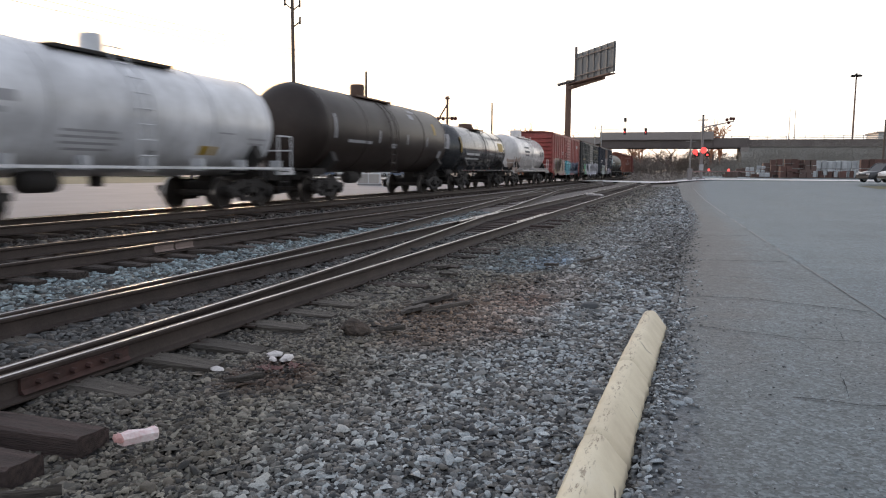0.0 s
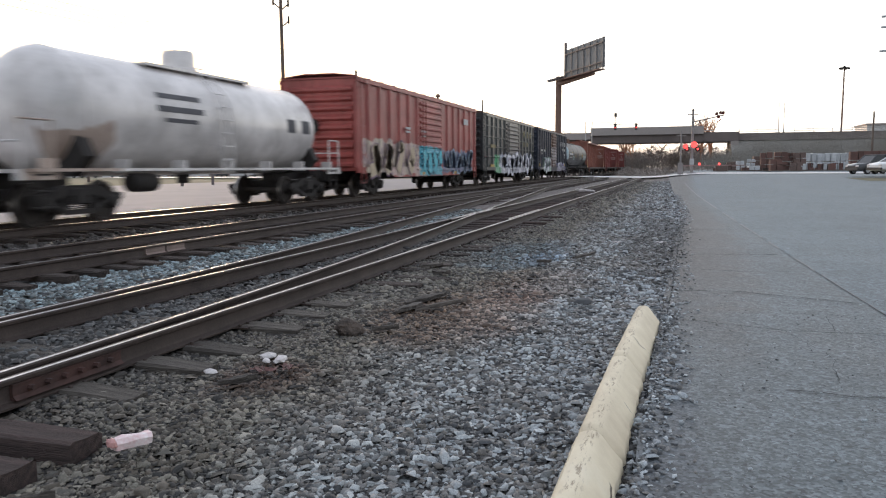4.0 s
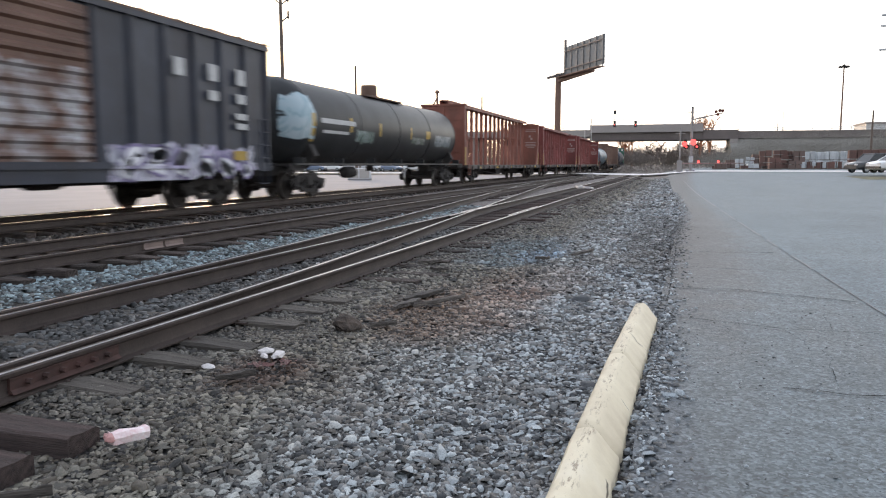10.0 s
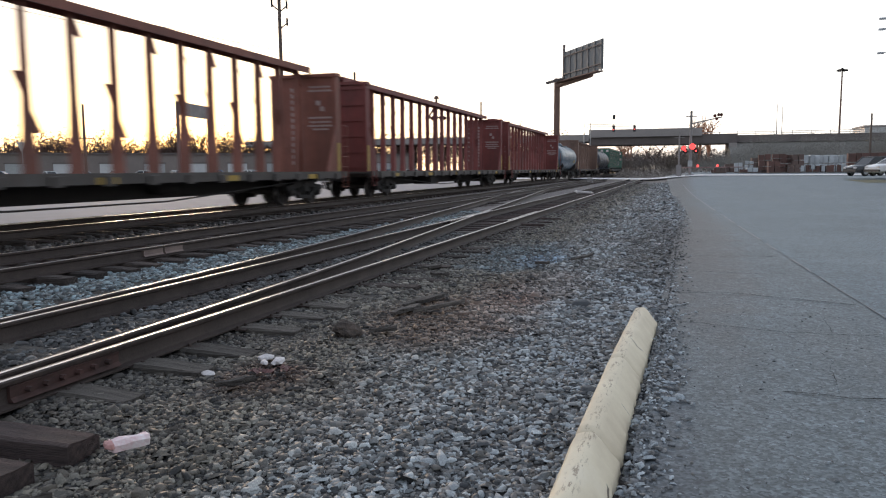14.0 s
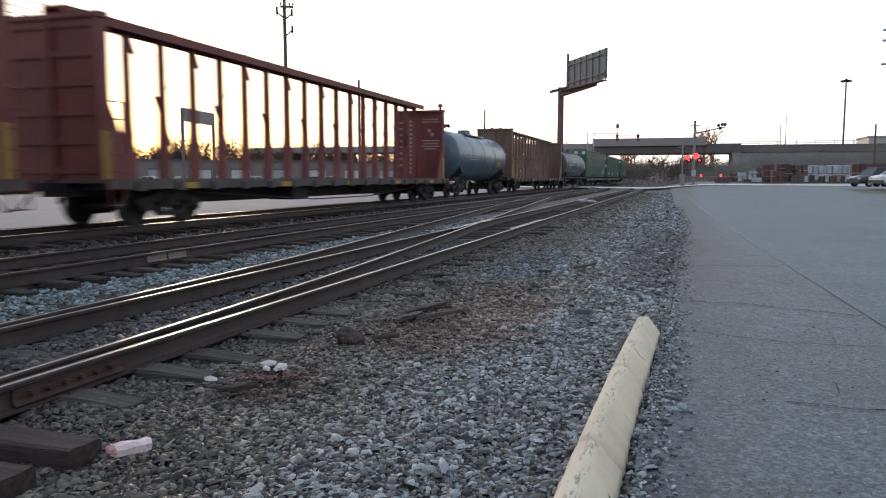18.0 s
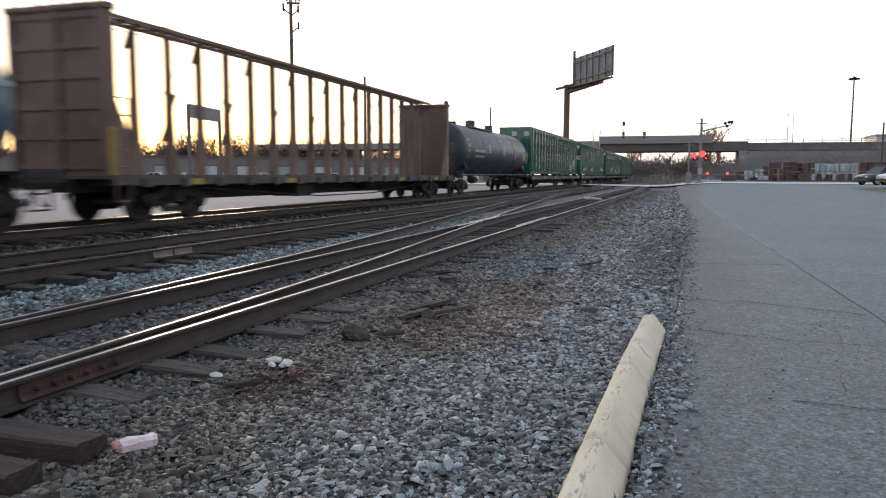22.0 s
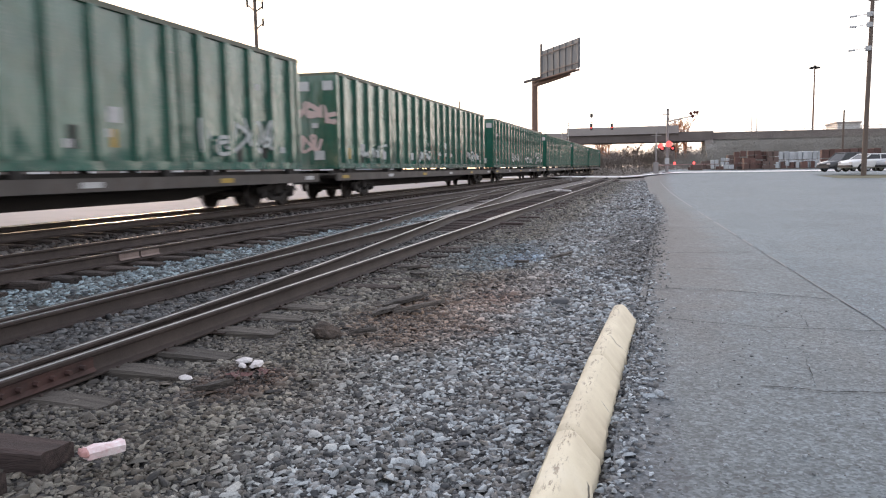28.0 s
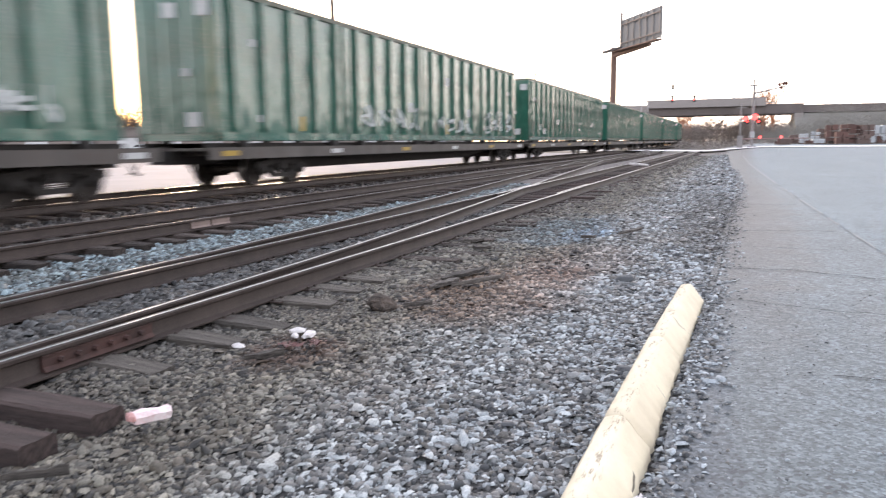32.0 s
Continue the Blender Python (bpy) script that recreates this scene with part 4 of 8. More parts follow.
# ---- the train: car space has x towards the lot, y along the train (front at -y), z from the rail top ----
PAINT = {
    "white": car_paint("white_tank_paint", (0.62, 0.63, 0.66), wear=0.12, grime=0.3, rough=0.32, coat=0.3),
    "white_stained": car_paint("stained_white_tank_paint", (0.66, 0.63, 0.62), (0.2, 0.13, 0.09), wear=0.2, grime=0.35, rough=0.28, coat=0.3, art=((-6.4, -4.1, 0.9, 2.1, (0.3, 0.22, 0.17), (0.4, 0.31, 0.26), (0.24, 0.16, 0.12), 1.6),)),
    "black_tank": car_paint("black_tank_paint", (0.034, 0.026, 0.023), wear=0.2, grime=0.4, rough=0.42, gloss=0.25),
    "black_gloss": car_paint("glossy_black_tank_paint", (0.028, 0.03, 0.034), wear=0.05, grime=0.2, rough=0.24, coat=0.45),
    "black_art": car_paint("black_tank_paint_with_graffiti", (0.03, 0.032, 0.034), wear=0.12, grime=0.3, rough=0.45, gloss=0.25, art=((-8.65, -7.7, 1.9, 3.3, (0.4, 0.52, 0.58), (0.48, 0.56, 0.6), (0.28, 0.4, 0.46), 0.8), (-4.4, -2.8, 1.85, 2.3, (0.3, 0.36, 0.34), (0.16, 0.22, 0.2), (0.03, 0.03, 0.03), 0.25), (1.5, 3.2, 1.95, 2.25, (0.3, 0.32, 0.3), (0.16, 0.2, 0.16), (0.03, 0.03, 0.03), 0.25), (4.7, 7.2, 1.9, 2.45, (0.35, 0.38, 0.4), (0.2, 0.24, 0.25), (0.03, 0.03, 0.03), 0.3))),
    "blue_tank": car_paint("blue_grey_tank_paint", (0.075, 0.125, 0.17), wear=0.08, grime=0.3, rough=0.38, coat=0.12),
    "navy_tank": car_paint("dark_blue_tank_paint", (0.045, 0.053, 0.07), wear=0.1, grime=0.3, rough=0.45, gloss=0.3),
    "box_red": car_paint("faded_red_box_paint", (0.3, 0.064, 0.056), wear=0.3, grime=0.35, rough=0.45, art=((-7.6, -1.6, 0.75, 2.15, (0.5, 0.45, 0.36), (0.48, 0.36, 0.33), (0.13, 0.11, 0.17), 0.75), (-1.55, 1.8, 0.72, 2.05, (0.05, 0.42, 0.55), (0.09, 0.52, 0.62), (0.02, 0.1, 0.16), 0.4), (1.9, 7.3, 0.85, 1.95, (0.06, 0.1, 0.19), (0.14, 0.2, 0.32), (0.24, 0.27, 0.35), 0.62))),
    "box_brown": car_paint("grimy_grey_brown_box_paint", (0.03, 0.037, 0.04), wear=0.14, grime=0.3, rough=0.36, art=((-4.9, -3.5, 0.7, 1.9, (0.1, 0.4, 0.2), (0.2, 0.5, 0.3), (0.03, 0.1, 0.06), 0.5), (-3.5, 7.6, 0.62, 1.95, (0.66, 0.66, 0.72), (0.52, 0.54, 0.62), (0.3, 0.3, 0.35), 0.85))),
    "box_dark": car_paint("dark_blue_black_box_paint", (0.034, 0.04, 0.058), wear=0.25, grime=0.35, rough=0.42, gloss=0.32, art=((-5.8, -1.7, 0.65, 1.95, (0.62, 0.66, 0.66), (0.3, 0.42, 0.36), (0.06, 0.08, 0.08), 0.75), (1.9, 7.4, 0.62, 1.5, (0.42, 0.38, 0.55), (0.55, 0.55, 0.62), (0.06, 0.05, 0.1), 0.6))),
    "rusty_roof": car_paint("rusty_brown_roof_paint", (0.11, 0.062, 0.043), wear=0.6, grime=0.5, rough=0.75),
    "door_brown": car_paint("brown_door_paint", (0.13, 0.07, 0.05), wear=0.45, grime=0.5, rough=0.65, art=((-1.5, 1.3, 1.1, 2.9, (0.13, 0.07, 0.05), (0.4, 0.4, 0.42), (0.1, 0.06, 0.05), 0.5),)),
    "beam_red": car_paint("red_centerbeam_paint", (0.2, 0.066, 0.044), wear=0.4, grime=0.4, rough=0.65),
    "beam_maroon": car_paint("maroon_centerbeam_paint", (0.165, 0.034, 0.03), wear=0.35, grime=0.4, rough=0.65),
    "beam_olive": car_paint("olive_brown_centerbeam_paint", (0.165, 0.098, 0.074), wear=0.4, grime=0.4, rough=0.65),
    "green": car_paint("weathered_green_container_paint", (0.018, 0.1, 0.072), (0.16, 0.2, 0.16), wear=0.15, grime=0.3, rough=0.19, fade=0.0, coat=0.45, dent=0.7),
    "rim_rust": car_paint("rusty_green_container_rim", (0.09, 0.105, 0.075), (0.16, 0.1, 0.07), wear=0.8, grime=0.4, rough=0.55),
    "deck": car_paint("worn_deck_paint", (0.075, 0.066, 0.06), wear=0.5, grime=0.5, rough=0.75),
}
M["mark_white"] = material("stencil_white", (0.55, 0.55, 0.55), (0.35, 0.35, 0.35), 6, 40, 0.7)
M["mark_yellow"] = material("reflective_yellow", (0.42, 0.27, 0.03), (0.26, 0.17, 0.03), 6, 40, 0.5)
M["mark_faded"] = material("faded_grey_stencil", (0.26, 0.26, 0.28), (0.4, 0.4, 0.42), 7, 60, 0.7)
M["mark_worn"] = material("worn_pinkish_stencil", (0.4, 0.33, 0.31), (0.2, 0.1, 0.09), 5, 30, 0.7, contrast=0.8)
M["mark_olive"] = material("worn_olive_stencil", (0.28, 0.24, 0.12), (0.12, 0.1, 0.07), 4, 30, 0.7, contrast=0.4)
M["mark_dark"] = material("stencil_dark", (0.05, 0.05, 0.06), (0.1, 0.1, 0.11), 6, 40, 0.7)
M["mark_cream"] = material("stencil_cream", (0.48, 0.42, 0.26), (0.3, 0.26, 0.17), 6, 40, 0.7)

# trucks
def wheelset_mesh():
    g = Geo()
    for sx in (-1, 1):
        m = Matrix.Translation((sx * 0.755, 0, 0.0)) @ Euler((0, radians(90 * sx), 0)).to_matrix().to_4x4()
        g.turned([(0.10, -0.09), (0.14, -0.06), (0.34, -0.03), (0.37, -0.075), (0.45, -0.075), (0.455, -0.045), (0.425, -0.04), (0.42, 0.06), (0.36, 0.065), (0.33, 0.02), (0.15, 0.03), (0.11, 0.075), (0.06, 0.08)], 28, m)
        k = len(g.k) - 12 * 28 - 2
        for i in range(6 * 28, 7 * 28):
            g.k[k + i] = 1
    g.tube((-0.9, 0, 0), (0.9, 0, 0), 0.085, n=12)
    return g.mesh("wheelset", [M["wheel"], M["tread"]], True)


def side_frame_mesh():
    g = Geo()
    top = [(-1.16, 0.46), (-1.16, 0.6), (-0.75, 0.64), (-0.42, 0.78), (0.42, 0.78), (0.75, 0.64), (1.16, 0.6), (1.16, 0.46), (0.72, 0.44), (0.62, 0.5), (0.36, 0.58), (-0.36, 0.58), (-0.62, 0.5), (-0.72, 0.44)]
    g.prism(top, 'x', -0.07, 0.07)
    low = [(-0.78, 0.46), (-0.4, 0.2), (0.4, 0.2), (0.78, 0.46), (0.66, 0.5), (0.34, 0.3), (-0.34, 0.3), (-0.66, 0.5)]
    g.prism(low, 'x', -0.06, 0.06)
    for y in (-0.33, 0.33):
        g.box(-0.065, 0.065, y - 0.05, y + 0.05, 0.24, 0.62)
    for y in (-0.17, 0.0, 0.17):
        for k in range(6):
            z = 0.31 + 0.04 * k
            g.turned([(0.045, 0.0), (0.07, 0.012), (0.045, 0.026)], 8, Matrix.Translation((0.0, y, z)))
    for y in (-0.9, 0.9):
        m = Matrix.Translation((0.02, y, 0.42)) @ Euler((0, radians(90), 0)).to_matrix().to_4x4()
        g.turned([(0.15, -0.06), (0.15, 0.05), (0.11, 0.1), (0.05, 0.12)], 14, m)
        g.box(-0.1, 0.08, y - 0.17, y + 0.17, 0.42, 0.56)
    return g.mesh("side_frame", M["steel_dark"])


WHEELSET, SIDE_FRAME = wheelset_mesh(), side_frame_mesh()
bol = Geo()
bol.bevel_box(-1.15, 1.15, -0.2, 0.2, 0.42, 0.72, 0.03)
bol.tube((0, 0, 0.6), (0, 0, 0.9), 0.22, n=14)
bol.tube((0, -1.3, 0.36), (0, 1.3, 0.36), 0.03, n=6)
BOLSTER = bol.mesh("truck", M["steel_dark"])
cou = Geo()
cou.box(-0.09, 0.09, 0.0, 0.62, 0.78, 0.95)
cou.prism([(-0.16, 0.55), (-0.2, 0.78), (-0.08, 0.92), (0.02, 0.9), (0.02, 0.74), (0.12, 0.72), (0.16, 0.86), (0.22, 0.8), (0.17, 0.55)], 'z', 0.74, 1.0)
cou.box(-0.13, 0.13, -0.1, 0.02, 0.7, 1.02)
COUPLER = cou.mesh("coupler", M["steel_dark"])
hos = Geo()
hos.pipe([(0.35, 0.1, 0.82), (0.38, 0.3, 0.6), (0.36, 0.5, 0.42), (0.3, 0.66, 0.42)], 0.024)
HOSE = hos.mesh("air_hose", M["black"])
cyl = Geo()
cyl.turned([(0.05, -0.5), (0.2, -0.42), (0.22, -0.3), (0.22, 0.3), (0.2, 0.42), (0.05, 0.5)], 14, Matrix.Translation((0.5, 0, 0.78)) @ Euler((radians(90), 0, 0)).to_matrix().to_4x4())
AIR_TANK = cyl.mesh("air_reservoir", M["steel_dark"], True)


def running_gear(car, half, truck_at, wheelbase=0.9, shift=0.0):
    for y in (-truck_at, truck_at):
        b = part("truck", BOLSTER, None, car, "black cast steel truck", at=pose(0, y + (shift if y < 0 else 0.0), 0))
        for sy in (-wheelbase, wheelbase):
            part("wheelset", WHEELSET, None, b, at=pose(0, sy, 0.42))
        part("side_frame", SIDE_FRAME, None, b, at=pose(1.03, 0, 0))
        part("side_frame", SIDE_FRAME, None, b, at=pose(-1.03, 0, 0, 0, 0, 180))
    for s in (-1, 1):
        m = pose(0, s * half, 0, 0, 0, 0 if s > 0 else 180)
        part("coupler", COUPLER, None, car, at=m)
        part("air_hose", HOSE, None, car, at=m)


def ladder(car, x, y, z0, z1, w, mat, along='y', rungs=None):
    k = rungs or int((z1 - z0) / 0.32)
    ends = [((x, y + s, z0), (x, y + s, z1)) if along == 'y' else ((x + s, y, z0), (x + s, y, z1)) for s in (-w / 2, w / 2)]
    ob = part("ladder", Geo().tube(*ends[0], 0.018, n=6), mat, car, "steel grab ladder")
    part("stile", Geo().tube(*ends[1], 0.018, n=6), mat, ob)
    for i in range(k + 1):
        z = z0 + (z1 - z0) * i / k
        a, b = ((x, y - w / 2, z), (x, y + w / 2, z)) if along == 'y' else ((x - w / 2, y, z), (x + w / 2, y, z))
        part("rung", Geo().tube(a, b, 0.014, n=6), mat, ob)
    return ob


def bars(car, x, rows, mat, curve=None):
    """Unreadable stencilling as plain bars: rows of (y, z, width, height); on a tank the bars follow its skin."""
    for y, z, w, h in rows:
        if curve:
            cz, r = curve
            g, pts = Geo(), []
            for k in range(4):
                zz = z - h / 2 + h * k / 3
                xx = math.sqrt(max(0.01, r * r - (zz - cz) ** 2)) + 0.006
                pts.append((xx, zz))
            for (xa, za), (xb, zb) in zip(pts, pts[1:]):
                g.add([(xa, y - w / 2, za), (xa, y + w / 2, za), (xb, y + w / 2, zb), (xb, y - w / 2, zb)], [(0, 1, 2, 3)])
        else:
            g = Geo().box(x, x + 0.005, y - w / 2, y + w / 2, z - h / 2, z + h / 2)
        part("stencil_mark", g, mat, car)


def tank_car(name, label, s0, s1, paint, r=1.46, axis=2.46, dome_at=0.0, dome=(0.45, 0.4, 0.5), walk_len=3.2, rail_side=False, end_rails=False, marks=(), plates=(), second_dome=None, bands=5, mid_ladder=True, mark_mat="mark_white", inset=0.4):
    half = (s1 - s0) / 2
    car = thing(name, label, "tank car", group="freight cars")
    lt = half - inset
    g = Geo()
    prof = [(0.02, -lt)]
    for k in range(1, 8):
        a = k / 8 * math.pi / 2
        prof.append((r * math.sin(a), -lt + 0.72 * (1 - math.cos(a))))
    cylinder = [(r, -lt + 0.72), (r, lt - 0.72)]
    prof = prof + cylinder + [(q, -h) for q, h in reversed(prof)]
    m = Matrix.Translation((0, 0, axis)) @ Euler((radians(-90), 0, 0)).to_matrix().to_4x4()
    g.turned(prof, 48, m)
    part("tank_shell", g, PAINT[paint], car, smooth=True)
    for k in range(bands):
        y = (-lt + 0.76) + (2 * lt - 1.52) * k / (bands - 1)
        band = Geo().turned([(r - 0.01, -0.05), (r + 0.012, -0.045), (r + 0.012, 0.045), (r - 0.01, 0.05)], 48, Matrix.Translation((0, y, axis)) @ Euler((radians(-90), 0, 0)).to_matrix().to_4x4())
        part("shell_band", band, PAINT[paint], car, smooth=True)
    truck = half - 1.75
    sad = Geo()
    sad.prism([(-1.4, 1.35), (-1.0, 0.95), (1.0, 0.95), (1.4, 1.35), (1.2, 1.75), (-1.2, 1.75)], 'y', -0.16, 0.16)
    sad = sad.mesh("saddle", M["steel_dark"])
    for y in (-truck, truck):
        part("saddle", sad, None, car, at=pose(0, y, 0))
        part("stub_sill", Geo().bevel_box(-0.25, 0.25, min(y, y / abs(y) * half) - 0.6, max(y, y / abs(y) * half) + (0.6 if y < 0 else 0), 0.72, 1.05, 0.03), M["steel_dark"], car)
        plat = Geo()
        e = y / abs(y)
        a, b = sorted((e * (half - 0.9), e * half))
        plat.box(-1.4, 1.4, a, b, 1.03, 1.1)
        plat.box(1.32, 1.42, a, b, 0.9, 1.03)
        plat.box(-1.42, -1.32, a, b, 0.9, 1.03)
        part("end_platform", plat, PAINT[paint] if end_rails else M["steel_dark"], car)
        if end_rails:
            yy = b - 0.08 if e > 0 else a + 0.08
            bar = part("end_railing", Geo().pipe([(-1.38, yy, 1.6), (1.38, yy, 1.6)], 0.02), PAINT[paint], car, "painted end railing")
            for sx in (-1.38, 1.38):
                part("railing_hoop", Geo().pipe([(sx, a + 0.1, 1.1), (sx, a + 0.1, 2.0), (sx, b - 0.08, 2.0), (sx, b - 0.08, 1.1)], 0.022), PAINT[paint], bar)
        st = Geo()
        for k in range(3):
            st.box(1.3, 1.44, e * (half - 0.55) - 0.22, e * (half - 0.55) + 0.22, 0.38 + 0.3 * k, 0.41 + 0.3 * k)
        for q in (-0.22, 0.22):
            st.box(1.38, 1.42, e * (half - 0.55) + q - 0.02, e * (half - 0.55) + q + 0.02, 0.38, 1.05)
        part("sill_step", st, M["steel_dark"], car)
    if rail_side:
        for sx in (-1.46, 1.46):
            part("side_rail", Geo().box(sx - 0.03, sx + 0.03, -half + 0.2, half - 0.2, 1.05, 1.11), PAINT[paint], car, "long side rail along the tank")
            for k in range(7):
                y = -half + 0.8 + (2 * half - 1.6) * k / 6
                part("rail_bracket", Geo().box(min(sx, sx * 0.75), max(sx, sx * 0.75), y - 0.03, y + 0.03, 1.02, 1.3), PAINT[paint], car)
    # manway, guard rail and top walkway
    top = axis + r
    dw, dl, dh = dome
    dg = Geo().turned([(dw * 1.15, -0.12), (dw * 1.15, 0.05), (dw, 0.07), (dw, dh - 0.08), (dw * 0.9, dh), (0.05, dh + 0.03)], 20, Matrix.Translation((0, dome_at, top)))
    part("manway_dome", dg, PAINT["rusty_roof" if paint.startswith("black") else paint], car, "bolted manway dome", smooth=True)
    if second_dome is not None:
        part("valve_dome", Geo().turned([(0.28, -0.12), (0.28, 0.34), (0.25, 0.39), (0.03, 0.4)], 16, Matrix.Translation((0, second_dome, top))), PAINT[paint], car, smooth=True)
    wk = Geo()
    wk.box(-0.75, 0.75, dome_at - walk_len / 2, dome_at + walk_len / 2, top - 0.12, top - 0.06)
    for sx in (-0.72, 0.72):
        for q in (-walk_len / 2 + 0.05, walk_len / 2 - 0.05):
            wk.tube((sx, dome_at + q, top - 0.35), (sx, dome_at + q, top + 0.1), 0.02, n=6)
    part("top_walkway", wk, PAINT["rusty_roof" if paint.startswith("black") else paint] if paint != "white" else M["steel_dark"], car)
    if mid_ladder:
        lad = None
        for q in (-0.25, 0.25):
            pts = []
            for k in range(9):
                z = 1.0 + k * 0.33
                x = math.sqrt(max(0.3, r * r - min(r * r - 0.3, (z - axis) ** 2))) if z > axis else r
                pts.append((x + 0.09, dome_at + q, z))
            lg = Geo().pipe(pts, 0.018)
            lad = part("stile", lg, PAINT[paint], lad) if lad else part("ladder", lg, PAINT[paint], car, "curved steel ladder")
        for k in range(9):
            z = 1.0 + k * 0.33
            x = math.sqrt(max(0.3, r * r - min(r * r - 0.3, (z - axis) ** 2))) if z > axis else r
            part("rung", Geo().tube((x + 0.09, dome_at - 0.25, z), (x + 0.09, dome_at + 0.25, z), 0.016, n=6), PAINT[paint], lad)
    part("bottom_valve", Geo().tube((0, dome_at, axis - r - 0.22), (0, dome_at, axis - r + 0.1), 0.16, n=12), M["steel_dark"], car)
    part("air_reservoir", AIR_TANK, None, car, at=pose(0, -half * 0.35, 0.0))
    bars(car, 0, marks, M[mark_mat], (axis, r))
    bars(car, 0, plates, M["mark_yellow"], (axis, r))
    running_gear(car, half, truck)
    return car, (s0 + s1) / 2


def box_car(name, label, s0, s1, paint, door0, door1, door_paint=None, ribs=6, top=4.28, end_ribs=9, marks=(), mark_mat="mark_white", plates=(), wide_ribs=False, roof=None, rails=()):
    half = (s1 - s0) / 2
    car = thing(name, label, "boxcar", group="freight cars")
    w = 1.46
    body = Geo()
    body.loft([[(-w, y, 0.98), (w, y, 0.98), (w, y, top), (0.6, y, top + 0.1), (-0.6, y, top + 0.1), (-w, y, top)] for y in (-half + 0.08, half - 0.08)])
    part("body", body, PAINT[paint], car)
    rf = Geo()
    rf.loft([[(-w - 0.06, y, top - 0.02), (w + 0.06, y, top - 0.02), (w + 0.06, y, top + 0.04), (0.6, y, top + 0.14), (-0.6, y, top + 0.14), (-w - 0.06, y, top + 0.04)] for y in (-half, half)])
    k = int(2 * half / 1.2)
    for i in range(k + 1):
        y = -half + 0.05 + (2 * half - 0.1) * i / k
        rf.loft([[(-w - 0.07, yy, top + 0.03), (w + 0.07, yy, top + 0.03), (w + 0.07, yy, top + 0.07), (0.6, yy, top + 0.18), (-0.6, yy, top + 0.18), (-w - 0.07, yy, top + 0.07)] for yy in (y - 0.05, y + 0.05)])
    part("roof", rf, PAINT[roof or paint], car, "ribbed steel roof")
    for sx in (-1, 1):
        a, b = sorted((sx * (w + 0.0), sx * (w + 0.1)))
        part("side_sill", Geo().prism([(-half, 0.92), (-half, 1.12), (half, 1.12), (half, 0.92), (half - 2.9, 0.92), (half - 3.6, 0.72), (-half + 3.6, 0.72), (-half + 2.9, 0.92)], 'x', a, b), PAINT[paint], car)
        part("top_rail", Geo().box(a, b, -half, half, top - 0.14, top - 0.02), PAINT[paint], car)
        ys = []
        for lo, hi in ((-half, door0), (door1, half)):
            n = ribs
            ys += [lo + 0.1 + (hi - lo - 0.2) * i / n for i in range(n + 1)]
        rw = 0.17 if wide_ribs else 0.075
        for y in ys:
            d = 0.09 if not wide_ribs else 0.075
            rib = Geo().prism([(sx * w, y - rw), (sx * (w + d), y - rw * 0.55), (sx * (w + d), y + rw * 0.55), (sx * w, y + rw)], 'z', 1.1, top - 0.14)
            part("side_post", rib, PAINT[paint], car)
        for z in rails:
            for ya, yb in ((-half + 0.1, door0 - 0.05), (door1 + 0.05, half - 0.1)):
                part("side_girt", Geo().prism([(sx * w, z - 0.06), (sx * (w + 0.06), z - 0.025), (sx * (w + 0.06), z + 0.025), (sx * w, z + 0.06)], 'y', ya, yb), PAINT[paint], car)
        dr = Geo().box(*sorted((sx * w, sx * (w + 0.07))), door0 + 0.06, door1 - 0.06, 1.06, top - 0.2)
        door = part("door", dr, PAINT[door_paint or paint], car, "corrugated sliding door")
        for i in range(11):
            z = 1.25 + (top - 1.65) * i / 10
            part("door_rib", Geo().prism([(sx * (w + 0.07), z - 0.085), (sx * (w + 0.13), z - 0.03), (sx * (w + 0.13), z + 0.03), (sx * (w + 0.07), z + 0.085)], 'y', door0 + 0.12, door1 - 0.12), PAINT[door_paint or paint], door)
        lock = Geo()
        for q in (door0 + 0.35, door0 + 0.75):
            lock.tube((sx * (w + 0.14), q, 1.1), (sx * (w + 0.14), q, top - 0.25), 0.02, n=6)
        lock.box(*sorted((sx * (w + 0.1), sx * (w + 0.17))), door0 + 0.3, door0 + 0.85, 1.6, 1.68)
        part("lock_rod", lock, PAINT[door_paint or paint], door)
        tr = Geo().box(*sorted((sx * (w + 0.08), sx * (w + 0.16))), door0 - 0.4, min(half - 0.3, door1 + 3.0), 0.98, 1.05)
        part("door_track", tr, PAINT[paint], car)
    for e in (-1, 1):
        eg = Geo().box(-w, w, *sorted((e * (half - 0.09), e * (half - 0.02))), 1.0, top - 0.05)
        ew = part("end_wall", eg, PAINT[paint], car, "horizontally ribbed steel end")
        for i in range(end_ribs):
            z = 1.2 + (top - 1.6) * i / (end_ribs - 1)
            part("end_rib", Geo().prism([(e * (half - 0.03), z - 0.13), (e * (half + 0.08), z - 0.04), (e * (half + 0.08), z + 0.04), (e * (half - 0.03), z + 0.13)], 'x', -w + 0.1, w - 0.1), PAINT[paint], ew)
        for sx in (-w, w):
            part("corner_post", Geo().box(sx - 0.05, sx + 0.05, *sorted((e * (half - 0.12), e * half)), 1.0, top), PAINT[paint], ew)
        ladder(car, w + 0.12, e * (half - 0.42), 0.55, 2.3 if e > 0 else top, 0.42, PAINT[paint])
        ladder(car, -0.9, e * (half + 0.1), 0.6, top, 0.42, PAINT[paint], along='x')
        hw = Geo().turned([(0.26, 0), (0.28, 0.015), (0.26, 0.03), (0.24, 0.015)], 18, Matrix.Translation((-0.2, e * (half + 0.12), 2.6)) @ Euler((radians(90), 0, 0)).to_matrix().to_4x4())
